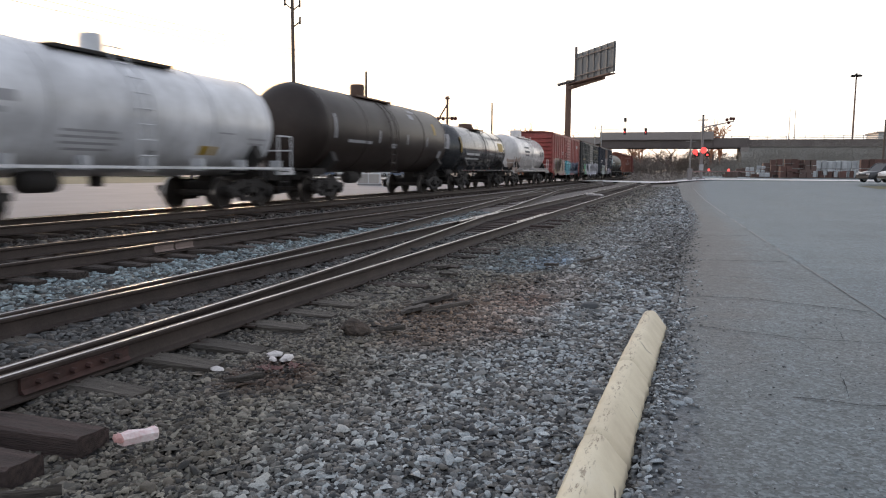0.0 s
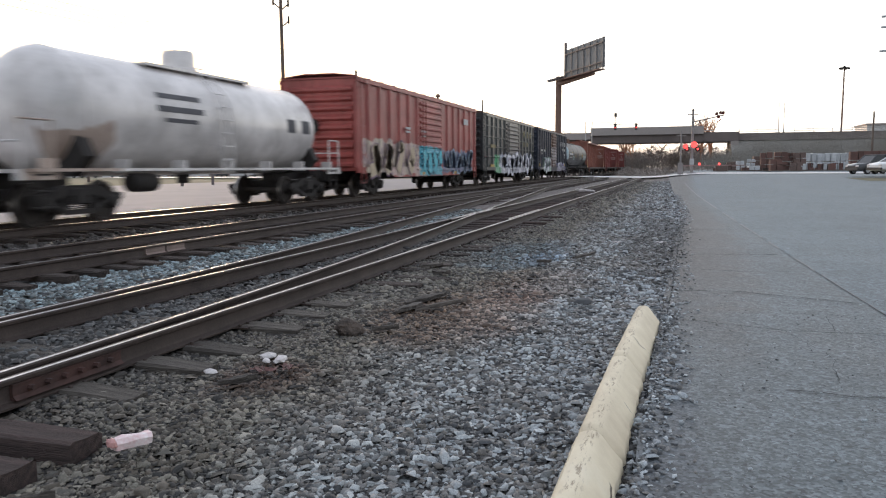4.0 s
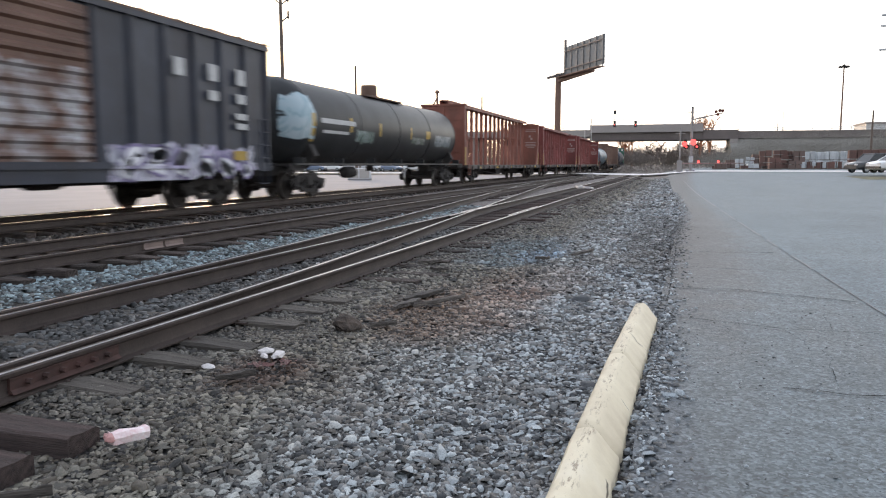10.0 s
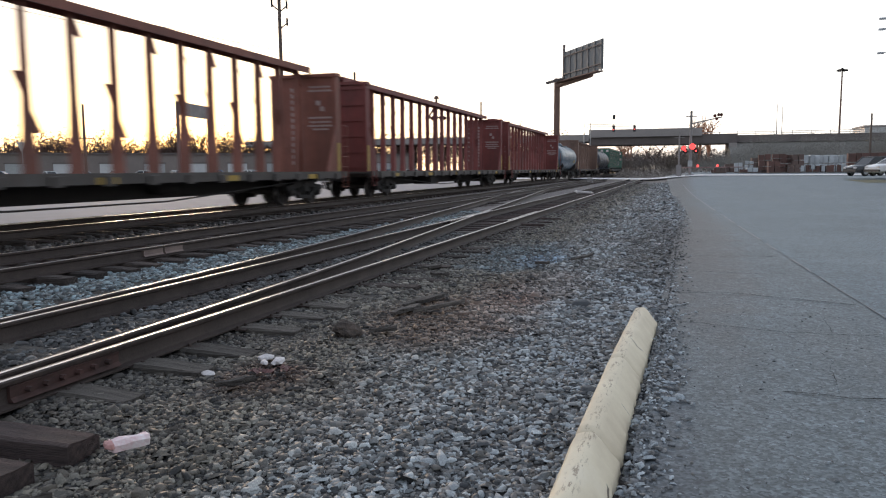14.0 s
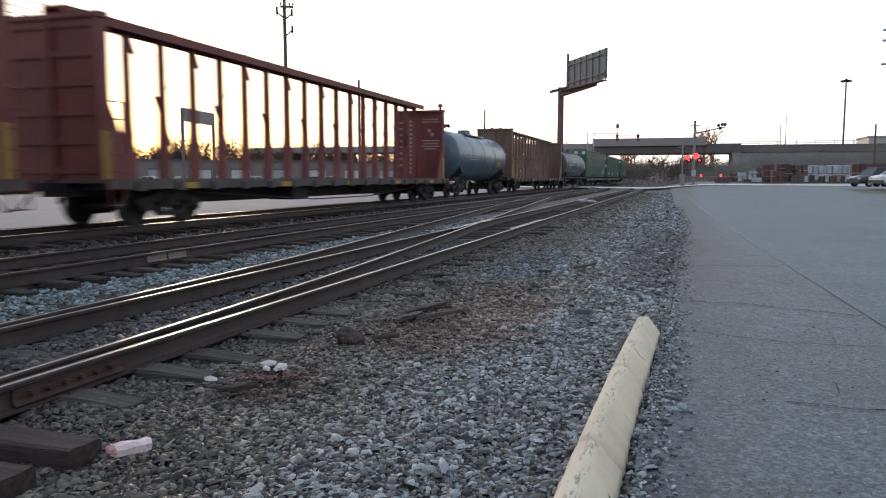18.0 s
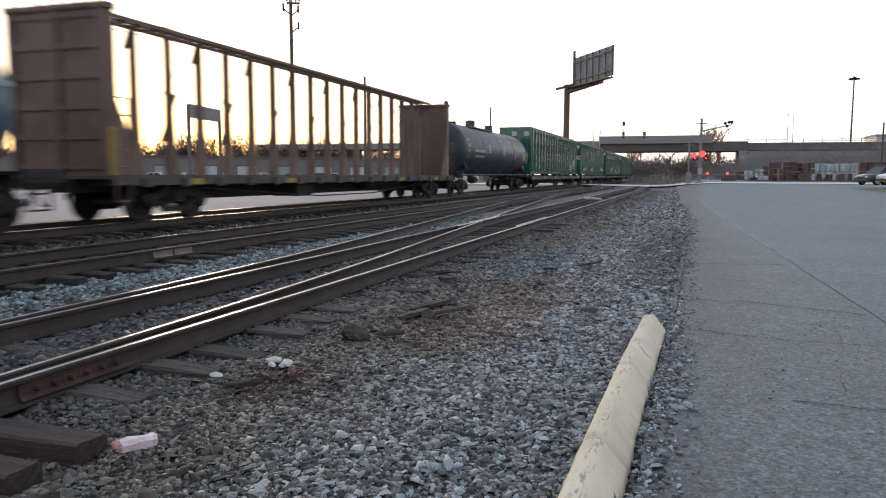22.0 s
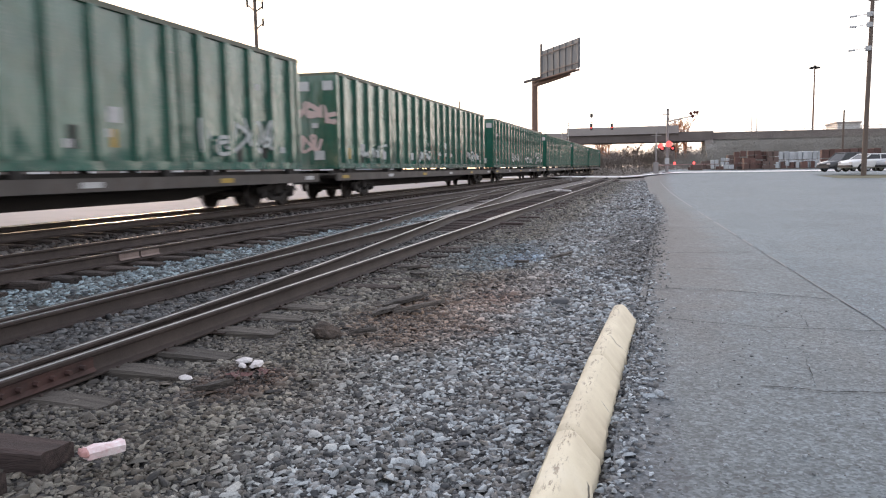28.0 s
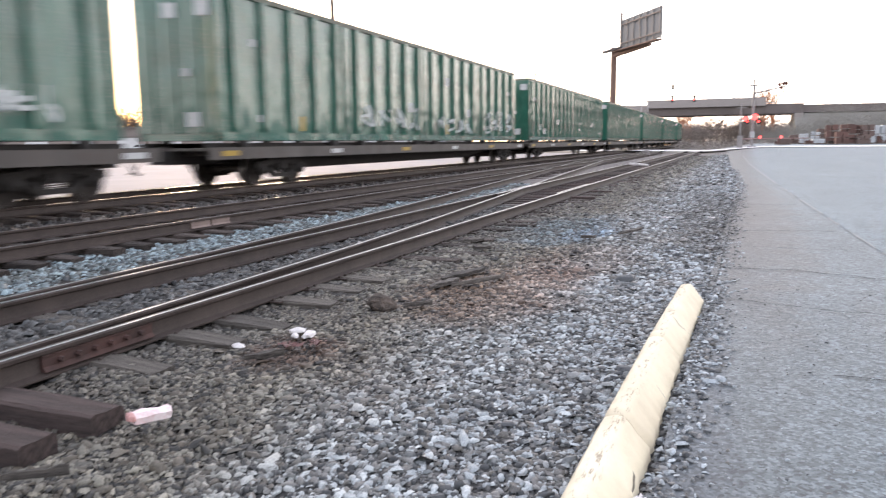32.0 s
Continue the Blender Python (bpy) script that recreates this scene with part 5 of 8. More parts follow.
        if e < 0:
            part("brake_wheel", hw, M["steel_dark"], car)
    part("center_sill", Geo().box(-0.3, 0.3, -half, half, 0.62, 0.98), M["steel_dark"], car)
    part("air_reservoir", AIR_TANK, None, car, at=pose(0, 1.2, 0.0))
    bars(car, w + 0.1, marks, M[mark_mat])
    bars(car, w + 0.102, plates, M["mark_yellow"])
    running_gear(car, half, half - 2.3)
    return car, (s0 + s1) / 2


def center_beam(name, label, s0, s1, paint, lattice=False, marks=()):
    half = (s1 - s0) / 2
    car = thing(name, label, "centerbeam car", group="freight cars")
    p = PAINT[paint]
    top, floor = 4.44 if lattice else 4.33, 1.02
    chord = 4.58 if lattice else 4.62
    dk = Geo()
    dk.box(-1.42, 1.42, -half, half, floor - 0.07, floor)
    for k in range(20):
        y = -half + 0.5 + (2 * half - 1.0) * k / 19
        dk.box(-1.4, 1.4, y - 0.06, y + 0.06, floor - 0.22, floor - 0.07)
    part("deck", dk, PAINT["deck"], car)
    for sx in (-1, 1):
        a, b = sorted((sx * 1.4, sx * 1.48))
        part("side_sill", Geo().box(a, b, -half, half, floor - 0.2, floor + 0.02), PAINT["deck"], car)
        for k in range(17):
            y = -half + 0.9 + (2 * half - 1.8) * k / 16
            wi = Geo().bevel_box(*sorted((sx * 1.48, sx * 1.56)), y - 0.13, y + 0.13, floor - 0.24, floor - 0.02, 0.02)
            part("winch", wi, PAINT["deck"], car)
        for k in range(5):
            y = -half + 2.6 + (2 * half - 5.2) * k / 4
            part("reflector", Geo().box(*sorted((sx * 1.48, sx * 1.49)), y - 0.28, y + 0.28, floor - 0.2, floor - 0.06), M["mark_yellow"], car)
    part("center_sill", Geo().prism([(-half, 0.66), (-half, 0.95), (half, 0.95), (half, 0.66), (half - 3.6, 0.62), (half - 5.0, 0.42), (-half + 5.0, 0.42), (-half + 3.6, 0.62)], 'x', -0.3, 0.3), M["steel_dark"], car)
    # bulkheads
    for e in (-1, 1):
        bg = Geo()
        y0, y1 = sorted((e * (half - 0.34), e * (half - 0.06)))
        bg.box(-1.26, 1.26, y0 + 0.06, y1 - 0.06, floor, top)
        bh = part("bulkhead", bg, p, car, "ribbed steel end bulkhead")
        for sx in (-1.26, -0.07, 1.12):
            q0, q1 = (y0 - 0.02, y1 + 0.03) if abs(sx) > 1 else (y0 + 0.1, y1 + 0.03) if e > 0 else (y0 - 0.03, y1 - 0.1)
            part("bulkhead_post", Geo().box(sx, sx + 0.14, q0, q1, floor, top - 0.05), p, bh)
        for k in range(6):
            z = floor + 0.2 + (top - floor - 0.35) * k / 5
            part("bulkhead_rib", Geo().box(-1.14, 1.14, *((y0 + 0.1, y1 - 0.01) if e > 0 else (y0 + 0.01, y1 - 0.1)), z - 0.07, z + 0.07), p, bh)
        part("bulkhead_cap", Geo().box(-1.3, 1.3, y0 - 0.05, y1 + 0.05, top - 0.05, top + 0.06), p, bh)
        part("bulkhead_brace", Geo().prism([(sy, z) for sy, z in ((e * (half - 0.3), floor), (e * (half - 1.1), floor), (e * (half - 0.3), floor + 1.7))], 'x', 1.19, 1.265), p, bh)
        part("warning_stripe", Geo().box(1.268, 1.274, *sorted((e * (half - 0.32), e * (half - 0.1))), floor + 0.02, floor + 1.0), M["mark_yellow"], bh)
        if e > 0 and not lattice:
            face = y0 + 0.054
            lines = [(-0.35, 1.35 + 0.21 * i, 0.3, 0.13) for i in range(13)] + [(-0.95, 1.7 + 0.3 * i, 0.14, 0.09) for i in range(8)]
            lines += [(0.62, z, w, 0.06) for z, w in ((3.95, 0.8), (3.82, 0.9), (2.9, 0.9), (2.75, 0.8), (2.62, 0.95), (2.5, 0.6))] + [(0.55, 3.4, 0.16, 0.16), (0.7, 3.2, 0.16, 0.16)]
            for sx, z, w, h in lines:
                part("stencil_mark", Geo().box(sx - w / 2, sx + w / 2, face, face + 0.005, z - h / 2, z + h / 2), M["mark_worn"], bh)
        ladder(car, 1.5, e * (half - 0.2), 0.5, 2.6, 0.4, p)
    # centre partition
    ch = Geo()
    if lattice:
        for sx in (-0.34, 0.29):
            ch.box(sx, sx + 0.05, -half + 0.24, half - 0.24, chord - 0.08, chord)
        k = 44
        for i in range(k):
            y0 = -half + 0.4 + (2 * half - 0.8) * i / k
            y1 = -half + 0.4 + (2 * half - 0.8) * (i + 1) / k
            ch.tube((-0.3, y0, chord - 0.05), (0.3, y1, chord - 0.05), 0.025, n=4)
            ch.box(-0.3, 0.3, y0 - 0.03, y0 + 0.03, chord - 0.1, chord - 0.04)
    else:
        ch.box(-0.27, 0.27, -half + 0.24, half - 0.24, chord - 0.05, chord)
        for sx in (-0.27, 0.22):
            ch.box(sx, sx + 0.05, -half + 0.24, half - 0.24, chord - 0.2, chord - 0.05)
    part("top_chord", ch, p, car, "long box-section top chord")
    n, pitch = 18, 1.245
    for k in range(n):
        y = -half + 1.1 + pitch * k
        pg = Geo()
        pg.prism([(y - 0.13, floor), (y - 0.12, floor + 0.35), (y - 0.058, floor + 1.6), (y - 0.042, chord - 0.1), (y + 0.042, chord - 0.1), (y + 0.058, floor + 1.6), (y + 0.12, floor + 0.35), (y + 0.13, floor)], 'x', -0.1, 0.1)
        post = part("post", pg, p, car)
        gg = Geo()
        f = -1 if lattice else 1
        if k % 2:
            gg.prism([(y, chord - 0.18), (y + f * 0.12, chord - 0.18), (y + f * 0.34, chord - 0.66), (y, chord - 0.54)], 'x', -0.03, 0.03)
        else:
            gg.prism([(y, floor + 2.05), (y - f * 0.32, floor + 2.05), (y - f * 0.05, floor + 1.5), (y, floor + 1.5)], 'x', -0.03, 0.03)
            gg.prism([(y, floor + 1.45), (y + f * 0.06, floor + 1.45), (y + f * 0.36, floor + 0.85), (y, floor + 0.85)], 'x', -0.03, 0.03)
        part("gusset", gg, p, post)
    for k in (12, 14):
        ya, yb = -half + 1.1 + pitch * k, -half + 1.1 + pitch * (k + 1)
        dg = Geo().tube((0, ya + 0.2, chord - 0.55), (0, yb - 0.1, floor + 2.0), 0.016, n=6)
        part("diagonal_brace", dg, p, car)
        part("diagonal_brace", Geo().tube((0, -ya - 0.2, chord - 0.55), (0, -yb + 0.1, floor + 2.0), 0.016, n=6), p, car)
    for sx in (-1.2, 1.2):
        part("truss_rod", Geo().pipe([(sx, -half + 3.2, floor - 0.3), (sx, -2.2, 0.38), (sx, 2.2, 0.38), (sx, half - 3.2, floor - 0.3)], 0.02), M["steel_dark"], car)
    part("air_reservoir", AIR_TANK, None, car, at=pose(0, 3.0, -0.05))
    part("brake_gear", Geo().bevel_box(0.3, 1.2, -3.6, -2.6, 0.4, 0.8, 0.05), M["steel_dark"], car)
    running_gear(car, half, half - 2.4)
    return car, (s0 + s1) / 2


BOX_L, BOX_W, BOX_H = 6.17, 1.18, 3.54


def container_meshes(paint):
    w, l, h = BOX_W, BOX_L / 2, BOX_H
    shell = Geo()
    shell.box(-w, w, -l + 0.05, l - 0.05, 0.1, h - 0.06)
    side_hi = Geo().box(-0.06, 0.06, -l, l, h - 0.12, h)
    side_lo = Geo().box(-0.06, 0.06, -l, l, 0.0, 0.2)
    end_hi = Geo().box(-w, w, -0.04, 0.04, h - 0.12, h - 0.002)
    end_lo = Geo().box(-w, w, -0.04, 0.04, 0.0, 0.16)
    rib = Geo()
    rib.prism([(w, -0.13), (w + 0.13, -0.11), (w + 0.13, 0.11), (w, 0.13)], 'z', 0.2, h - 0.12)
    post = Geo().box(-0.08, 0.08, -0.09, 0.09, 0.0, h)
    foot = Geo().box(-0.1, 0.1, -0.12, 0.12, -0.16, 0.0)
    mesh = [x.mesh(nm, PAINT["rim_rust" if x is side_hi or x is end_hi else paint]) for nm, x in (("container", shell), ("rim", side_hi), ("side_rib", rib), ("corner_post", post), ("rim", side_lo), ("rim", end_hi), ("rim", end_lo))]
    return mesh[:4] + [foot.mesh("pedestal", M["steel_dark"])] + mesh[4:]


KIT = container_meshes("green")
END = Geo()
END.box(-BOX_W + 0.06, BOX_W - 0.08, 0.0, 0.05, 0.18, BOX_H - 0.12)
END = END.mesh("end_door", PAINT["green"])
BAR = Geo().box(-0.05, 0.05, -0.04, 0.0, 0.18, BOX_H - 0.12).mesh("door_bar", PAINT["green"])
SQUARE = Geo().box(-0.2, 0.2, -0.012, 0.0, -0.17, 0.17).mesh("patch", M["mark_white"])
SMALL = Geo().box(-0.12, 0.12, -0.012, 0.0, -0.09, 0.09).mesh("patch", M["mark_white"])


YELLOW = Geo().box(-0.1, 0.1, -0.012, 0.0, -0.2, 0.2).mesh("patch", M["mark_yellow"])
DARK = Geo().box(-0.12, 0.12, -0.012, 0.0, -0.24, 0.24).mesh("patch", M["steel_dark"])


def waste_flat(name, label, s0, seed, art=False):
    rnd = random.Random(seed)
    length = 26.3
    half = length / 2
    car = thing(name, label, "flatcar", group="freight cars")
    d = Geo()
    d.box(-1.4, 1.4, -half, half, 0.92, 0.98)
    for k in range(24):
        y = -half + 0.5 + (length - 1.0) * k / 23
        d.box(-1.36, 1.36, y - 0.05, y + 0.05, 0.8, 0.92)
    part("deck", d, PAINT["deck"], car)
    for sx in (-1, 1):
        a, b = sorted((sx * 1.4, sx * 1.5))
        part("side_sill", Geo().box(a, b, -half, half, 0.72, 1.0), PAINT["deck"], car, "worn grey side sill")
        for k in range(6):
            y = -half + 0.7 + (length - 1.4) * k / 5
            part("reflector", Geo().box(*sorted((sx * 1.5, sx * 1.508)), y - 0.3, y + 0.3, 0.8, 0.92), M["mark_yellow"] if k % 2 == 0 else M["mark_white"], car)
    for sx in (-1.02, 0.9):
        part("load_rail", Geo().box(sx, sx + 0.12, -half + 0.5, half - 0.5, 0.98, 1.1), M["steel_dark"], car, "low steel rail that carries the containers")
    part("center_sill", Geo().prism([(-half, 0.6), (-half, 0.92), (half, 0.92), (half, 0.6), (half - 4, 0.55), (half - 6, 0.36), (-half + 6, 0.36), (-half + 4, 0.55)], 'x', -0.32, 0.32), M["steel_dark"], car)
    for k in range(4):
        kit = KIT
        y = -half + 0.7 + BOX_L / 2 + k * (BOX_L + 0.06)
        c = part("container", kit[0], None, car, "ribbed green steel waste container", at=pose(0, y, 1.16))
        for sx in (-1, 1):
            part("rim", kit[1], None, c, at=pose(sx * (BOX_W + 0.01), 0, 0))
            part("rim", kit[5], None, c, at=pose(sx * (BOX_W + 0.01), 0, 0))
            for me in kit[6:]:
                part("rim", me, None, c, at=pose(0, sx * (BOX_L / 2 - 0.04), 0))
        for sx in (1, -1):
            for i in range(5):
                yy = -BOX_L / 2 + 0.62 + (BOX_L - 1.24) * i / 4
                part("side_rib", kit[2], None, c, at=pose(0, yy, 0, 0, 0, 0 if sx > 0 else 180))
            for e in (-1, 1):
                part("corner_post", kit[3], None, c, at=pose(sx * (BOX_W - 0.02), e * (BOX_L / 2 - 0.09), 0))
                part("pedestal", kit[4], None, c, at=pose(sx * 1.2, e * 2.2, 0))
        end = part("end_door", END, None, c, "dark green container end", at=pose(0, -BOX_L / 2 - 0.02, 0))
        for q in (-0.7, 0.0, 0.7):
            part("door_bar", BAR, None, c, at=pose(q, -BOX_L / 2 - 0.02, 0))
        if k == 0:
            for q in (-0.35, 0.35 + 0.25):
                part("patch", SQUARE, None, c, "pale square sticker", at=pose(q + 0.3, -BOX_L / 2 - 0.052, BOX_H - 0.5))
            part("patch", SMALL, None, c, at=pose(0.35, -BOX_L / 2 - 0.052, 1.6))
            part("patch", SQUARE, None, c, at=pose(0.5, -BOX_L / 2 - 0.052, 0.5))
        for i in range(4):
            if rnd.random() < 0.55:
                yy = -BOX_L / 2 + 1.23 + (BOX_L - 1.24) * i / 4
                part("patch", rnd.choice((YELLOW, SMALL, DARK)), None, c, at=pose(BOX_W + 0.001, yy + rnd.uniform(-0.15, 0.15), rnd.uniform(0.4, 0.75), 0, 0, 90))
        for q in range(rnd.randrange(1, 4)):
            part("patch", SMALL if rnd.random() < 0.6 else SQUARE, None, c, at=pose(BOX_W + 0.001, rnd.uniform(-2.4, 2.4), rnd.choice((0.55, 0.8, 1.2, 2.4)), 0, 0, 90))
    running_gear(car, half, half - 2.2, shift=1.2)
    return car, s0 - 0.7 + half


CARS = [
    tank_car("tank_car", "white tank car with side rails and a low dome", 7.2, 19.5, "white", 1.33, 2.2, -0.1, (0.27, 0.4, 0.42), 3.6, True, True, ((-4.0, 2.3, 1.5, 0.2), (-4.1, 2.05, 1.2, 0.1), (-1.5, 1.78, 1.5, 0.05), (-1.5, 1.66, 1.6, 0.05), (-1.5, 1.54, 1.5, 0.05), (-1.5, 1.42, 1.2, 0.05), (0.4, 1.4, 0.25, 0.1), (3.0, 1.95, 0.7, 0.04), (4.4, 1.85, 0.9, 0.05), (4.4, 1.72, 0.7, 0.05)), ((2.4, 1.5, 0.7, 0.22),), mark_mat="mark_faded"),
    tank_car("tank_car", "brown-black tank car with small pale marks", 20.6, 35.1, "black_tank", 1.46, 2.42, -0.8, (0.3, 0.3, 0.5), 3.4, False, False, ((2.0, 3.3, 0.5, 0.2), (2.6, 3.55, 0.9, 0.1), (6.3, 2.45, 0.75, 0.7), (5.4, 1.8, 0.4, 0.3), (-5.6, 2.5, 0.16, 0.8), (-3.6, 2.05, 2.0, 0.1), (-1.9, 2.3, 0.14, 0.45), (-0.4, 2.0, 0.6, 0.16), (1.0, 2.3, 0.14, 0.4), (3.4, 2.3, 0.16, 0.4)), ((4.5, 2.9, 0.3, 0.5),), mark_mat="mark_faded"),
    tank_car("tank_car", "glossy black tank car with a yellow placard", 36.2, 47.9, "black_gloss", 1.29, 2.22, 0.0, (0.42, 0.4, 0.26), 2.6, True, False, ((-2.6, 1.95, 2.6, 0.12), (-2.6, 1.7, 2.6, 0.08)), ((3.6, 2.5, 1.2, 0.5), (-4.9, 2.4, 0.16, 0.8)), mark_mat="mark_white"),
    tank_car("tank_car", "white tank car with rust-stained end and saddle rails", 49.0, 62.1, "white_stained", 1.33, 2.27, -0.1, (0.44, 0.4, 0.5), 4.4, True, True, ((-1.8, 2.75, 1.6, 0.12), (-1.8, 2.45, 1.7, 0.14), (-1.8, 2.2, 1.2, 0.1), (3.4, 2.35, 0.5, 0.4), (4.3, 2.35, 0.5, 0.4)), (), mark_mat="mark_dark", bands=3, inset=1.08),
    box_car("boxcar", "faded red boxcar with blue graffiti along its base", 63.3, 79.65, "box_red", -1.5, 1.75, None, 6, 4.3, 9, ((-3.0, 2.75, 0.6, 0.1), (-3.0, 2.6, 0.5, 0.08), (-0.9, 2.7, 0.7, 0.08), (-0.9, 2.5, 0.55, 0.07), (6.0, 3.5, 0.8, 0.3)), "mark_white", ((-1.0, 0.84, 0.4, 0.12), (4.0, 0.84, 0.4, 0.12)), wide_ribs=True),
    box_car("boxcar", "grimy grey-brown boxcar with white graffiti along its base", 81.25, 97.4, "box_brown", -2.0, 2.1, None, 5, 4.3, 8, ((-5.6, 2.4, 1.4, 0.2), (4.0, 3.5, 0.4, 0.45), (5.2, 3.5, 0.4, 0.45), (6.4, 3.5, 0.4, 0.45), (4.0, 2.75, 0.35, 0.3), (5.2, 2.75, 0.4, 0.3)), "mark_olive", ((-5.8, 1.2, 1.0, 0.16),), roof="rusty_roof", rails=(1.75, 2.35, 2.95, 3.6)),
    box_car("boxcar", "dark blue-black boxcar with a rusty brown door", 99.25, 115.6, "box_dark", -1.65, 1.55, "door_brown", 6, 4.3, 8, ((-6.4, 2.5, 0.7, 0.16), (-5.0, 2.5, 0.8, 0.16), (-6.4, 2.25, 0.5, 0.1), (4.2, 3.3, 0.4, 0.4), (5.5, 3.3, 0.4, 0.4), (6.7, 3.3, 0.4, 0.4), (5.5, 2.75, 0.4, 0.24), (6.7, 2.75, 0.4, 0.24), (6.7, 2.3, 0.5, 0.16), (6.7, 2.05, 0.5, 0.16)), "mark_white", ((-7.4, 1.3, 0.5, 0.26), (6.6, 1.3, 0.6, 0.24)), roof="rusty_roof"),
    tank_car("tank_car", "black tank car with pale graffiti on its shell", 116.9, 135.6, "black_art", 1.42, 2.44, 0.0, (0.36, 0.3, 0.5), 4.0, True, False, ((-5.9, 2.5, 2.7, 0.16), (-6.1, 2.15, 2.0, 0.1)), ((-7.8, 2.25, 0.3, 0.9), (-4.9, 2.45, 0.2, 0.5), (-2.18, 2.4, 0.18, 0.5), (1.35, 2.4, 0.16, 0.5), (3.7, 2.4, 0.7, 0.35)), mark_mat="mark_white", inset=0.65, mid_ladder=False),
    center_beam("centerbeam_car", "empty red centerbeam lumber car with end bulkheads", 136.6, 159.65, "beam_red"),
    center_beam("centerbeam_car", "empty dark red centerbeam lumber car with end bulkheads", 161.85, 184.9, "beam_maroon"),
    center_beam("centerbeam_car", "empty maroon centerbeam lumber car with end bulkheads", 186.85, 210.05, "beam_maroon"),
    tank_car("tank_car", "blue-grey tank car with a yellow placard", 211.2, 224.4, "blue_tank", 1.37, 2.26, 0.0, (0.4, 0.3, 0.26), 3.8, False, False, ((-2.4, 2.4, 2.2, 0.06), (-2.4, 2.25, 1.8, 0.05), (-2.4, 2.1, 2.0, 0.05), (5.2, 2.6, 0.9, 0.1), (0.0, 2.55, 0.2, 0.5), (-0.4, 3.2, 0.4, 0.25), (1.8, 2.45, 0.16, 0.5), (4.0, 2.45, 0.14, 0.45)), ((3.7, 1.9, 0.85, 0.36),), mark_mat="mark_faded", inset=0.45, mid_ladder=False),
    center_beam("centerbeam_car", "empty olive brown centerbeam lumber car with a lattice chord", 225.65, 248.65, "beam_olive", True),
    tank_car("tank_car", "dark blue tank car with two top domes", 249.7, 267.8, "navy_tank", 1.44, 2.45, -2.0, (0.3, 0.4, 0.42), 5.4, True, False, ((7.3, 2.3, 0.8, 0.5), (-4.7, 2.4, 2.4, 0.14), (-4.7, 2.1, 2.0, 0.1), (-2.6, 2.6, 0.4, 0.5), (0.6, 3.2, 0.5, 0.12), (3.2, 3.2, 0.5, 0.12), (1.0, 2.5, 0.4, 0.5), (4.2, 2.4, 0.3, 0.5), (6.6, 2.4, 0.25, 0.35)), ((-7.0, 2.5, 0.3, 1.0), (4.9, 2.55, 0.3, 0.5), (8.15, 2.3, 0.25, 0.8)), second_dome=2.4, mark_mat="mark_faded", inset=0.65, mid_ladder=False),
]
for k in range(8):
    CARS.append(waste_flat("waste_flatcar", "flatcar loaded with four ribbed green waste containers", 269.25 + 27.9 * k, k))


def train_pose(u):
    """The place and heading at the length u along the main line."""
    if u <= CURVE_Y:
        return pose(TRACK_X, u, RAIL_T)
    a = (u - CURVE_Y) / CURVE_R
    return pose(TRACK_X - CURVE_R * (1 - math.cos(a)), CURVE_Y + CURVE_R * math.sin(a), RAIL_T, 0, 0, math.degrees(a))


def motions():
    for car, middle in CARS:
        walk(car, [(float(t), train_pose(middle - SPEED * t)) for t in range(33)])


# ---- the surroundings ----
M["mark_dull"] = material("faded_gate_paint", (0.3, 0.2, 0.19), (0.2, 0.12, 0.11), 1.2, 20, 0.7)
M["post_pale"] = material("dusty_pale_panel", (0.42, 0.39, 0.36), (0.3, 0.28, 0.26), 0.8, 10, 0.7)
def polar(az, dist):
    return dist * math.sin(radians(az)), dist * math.cos(radians(az))


def el_z(el, dist):
    return 1.4 + el * dist


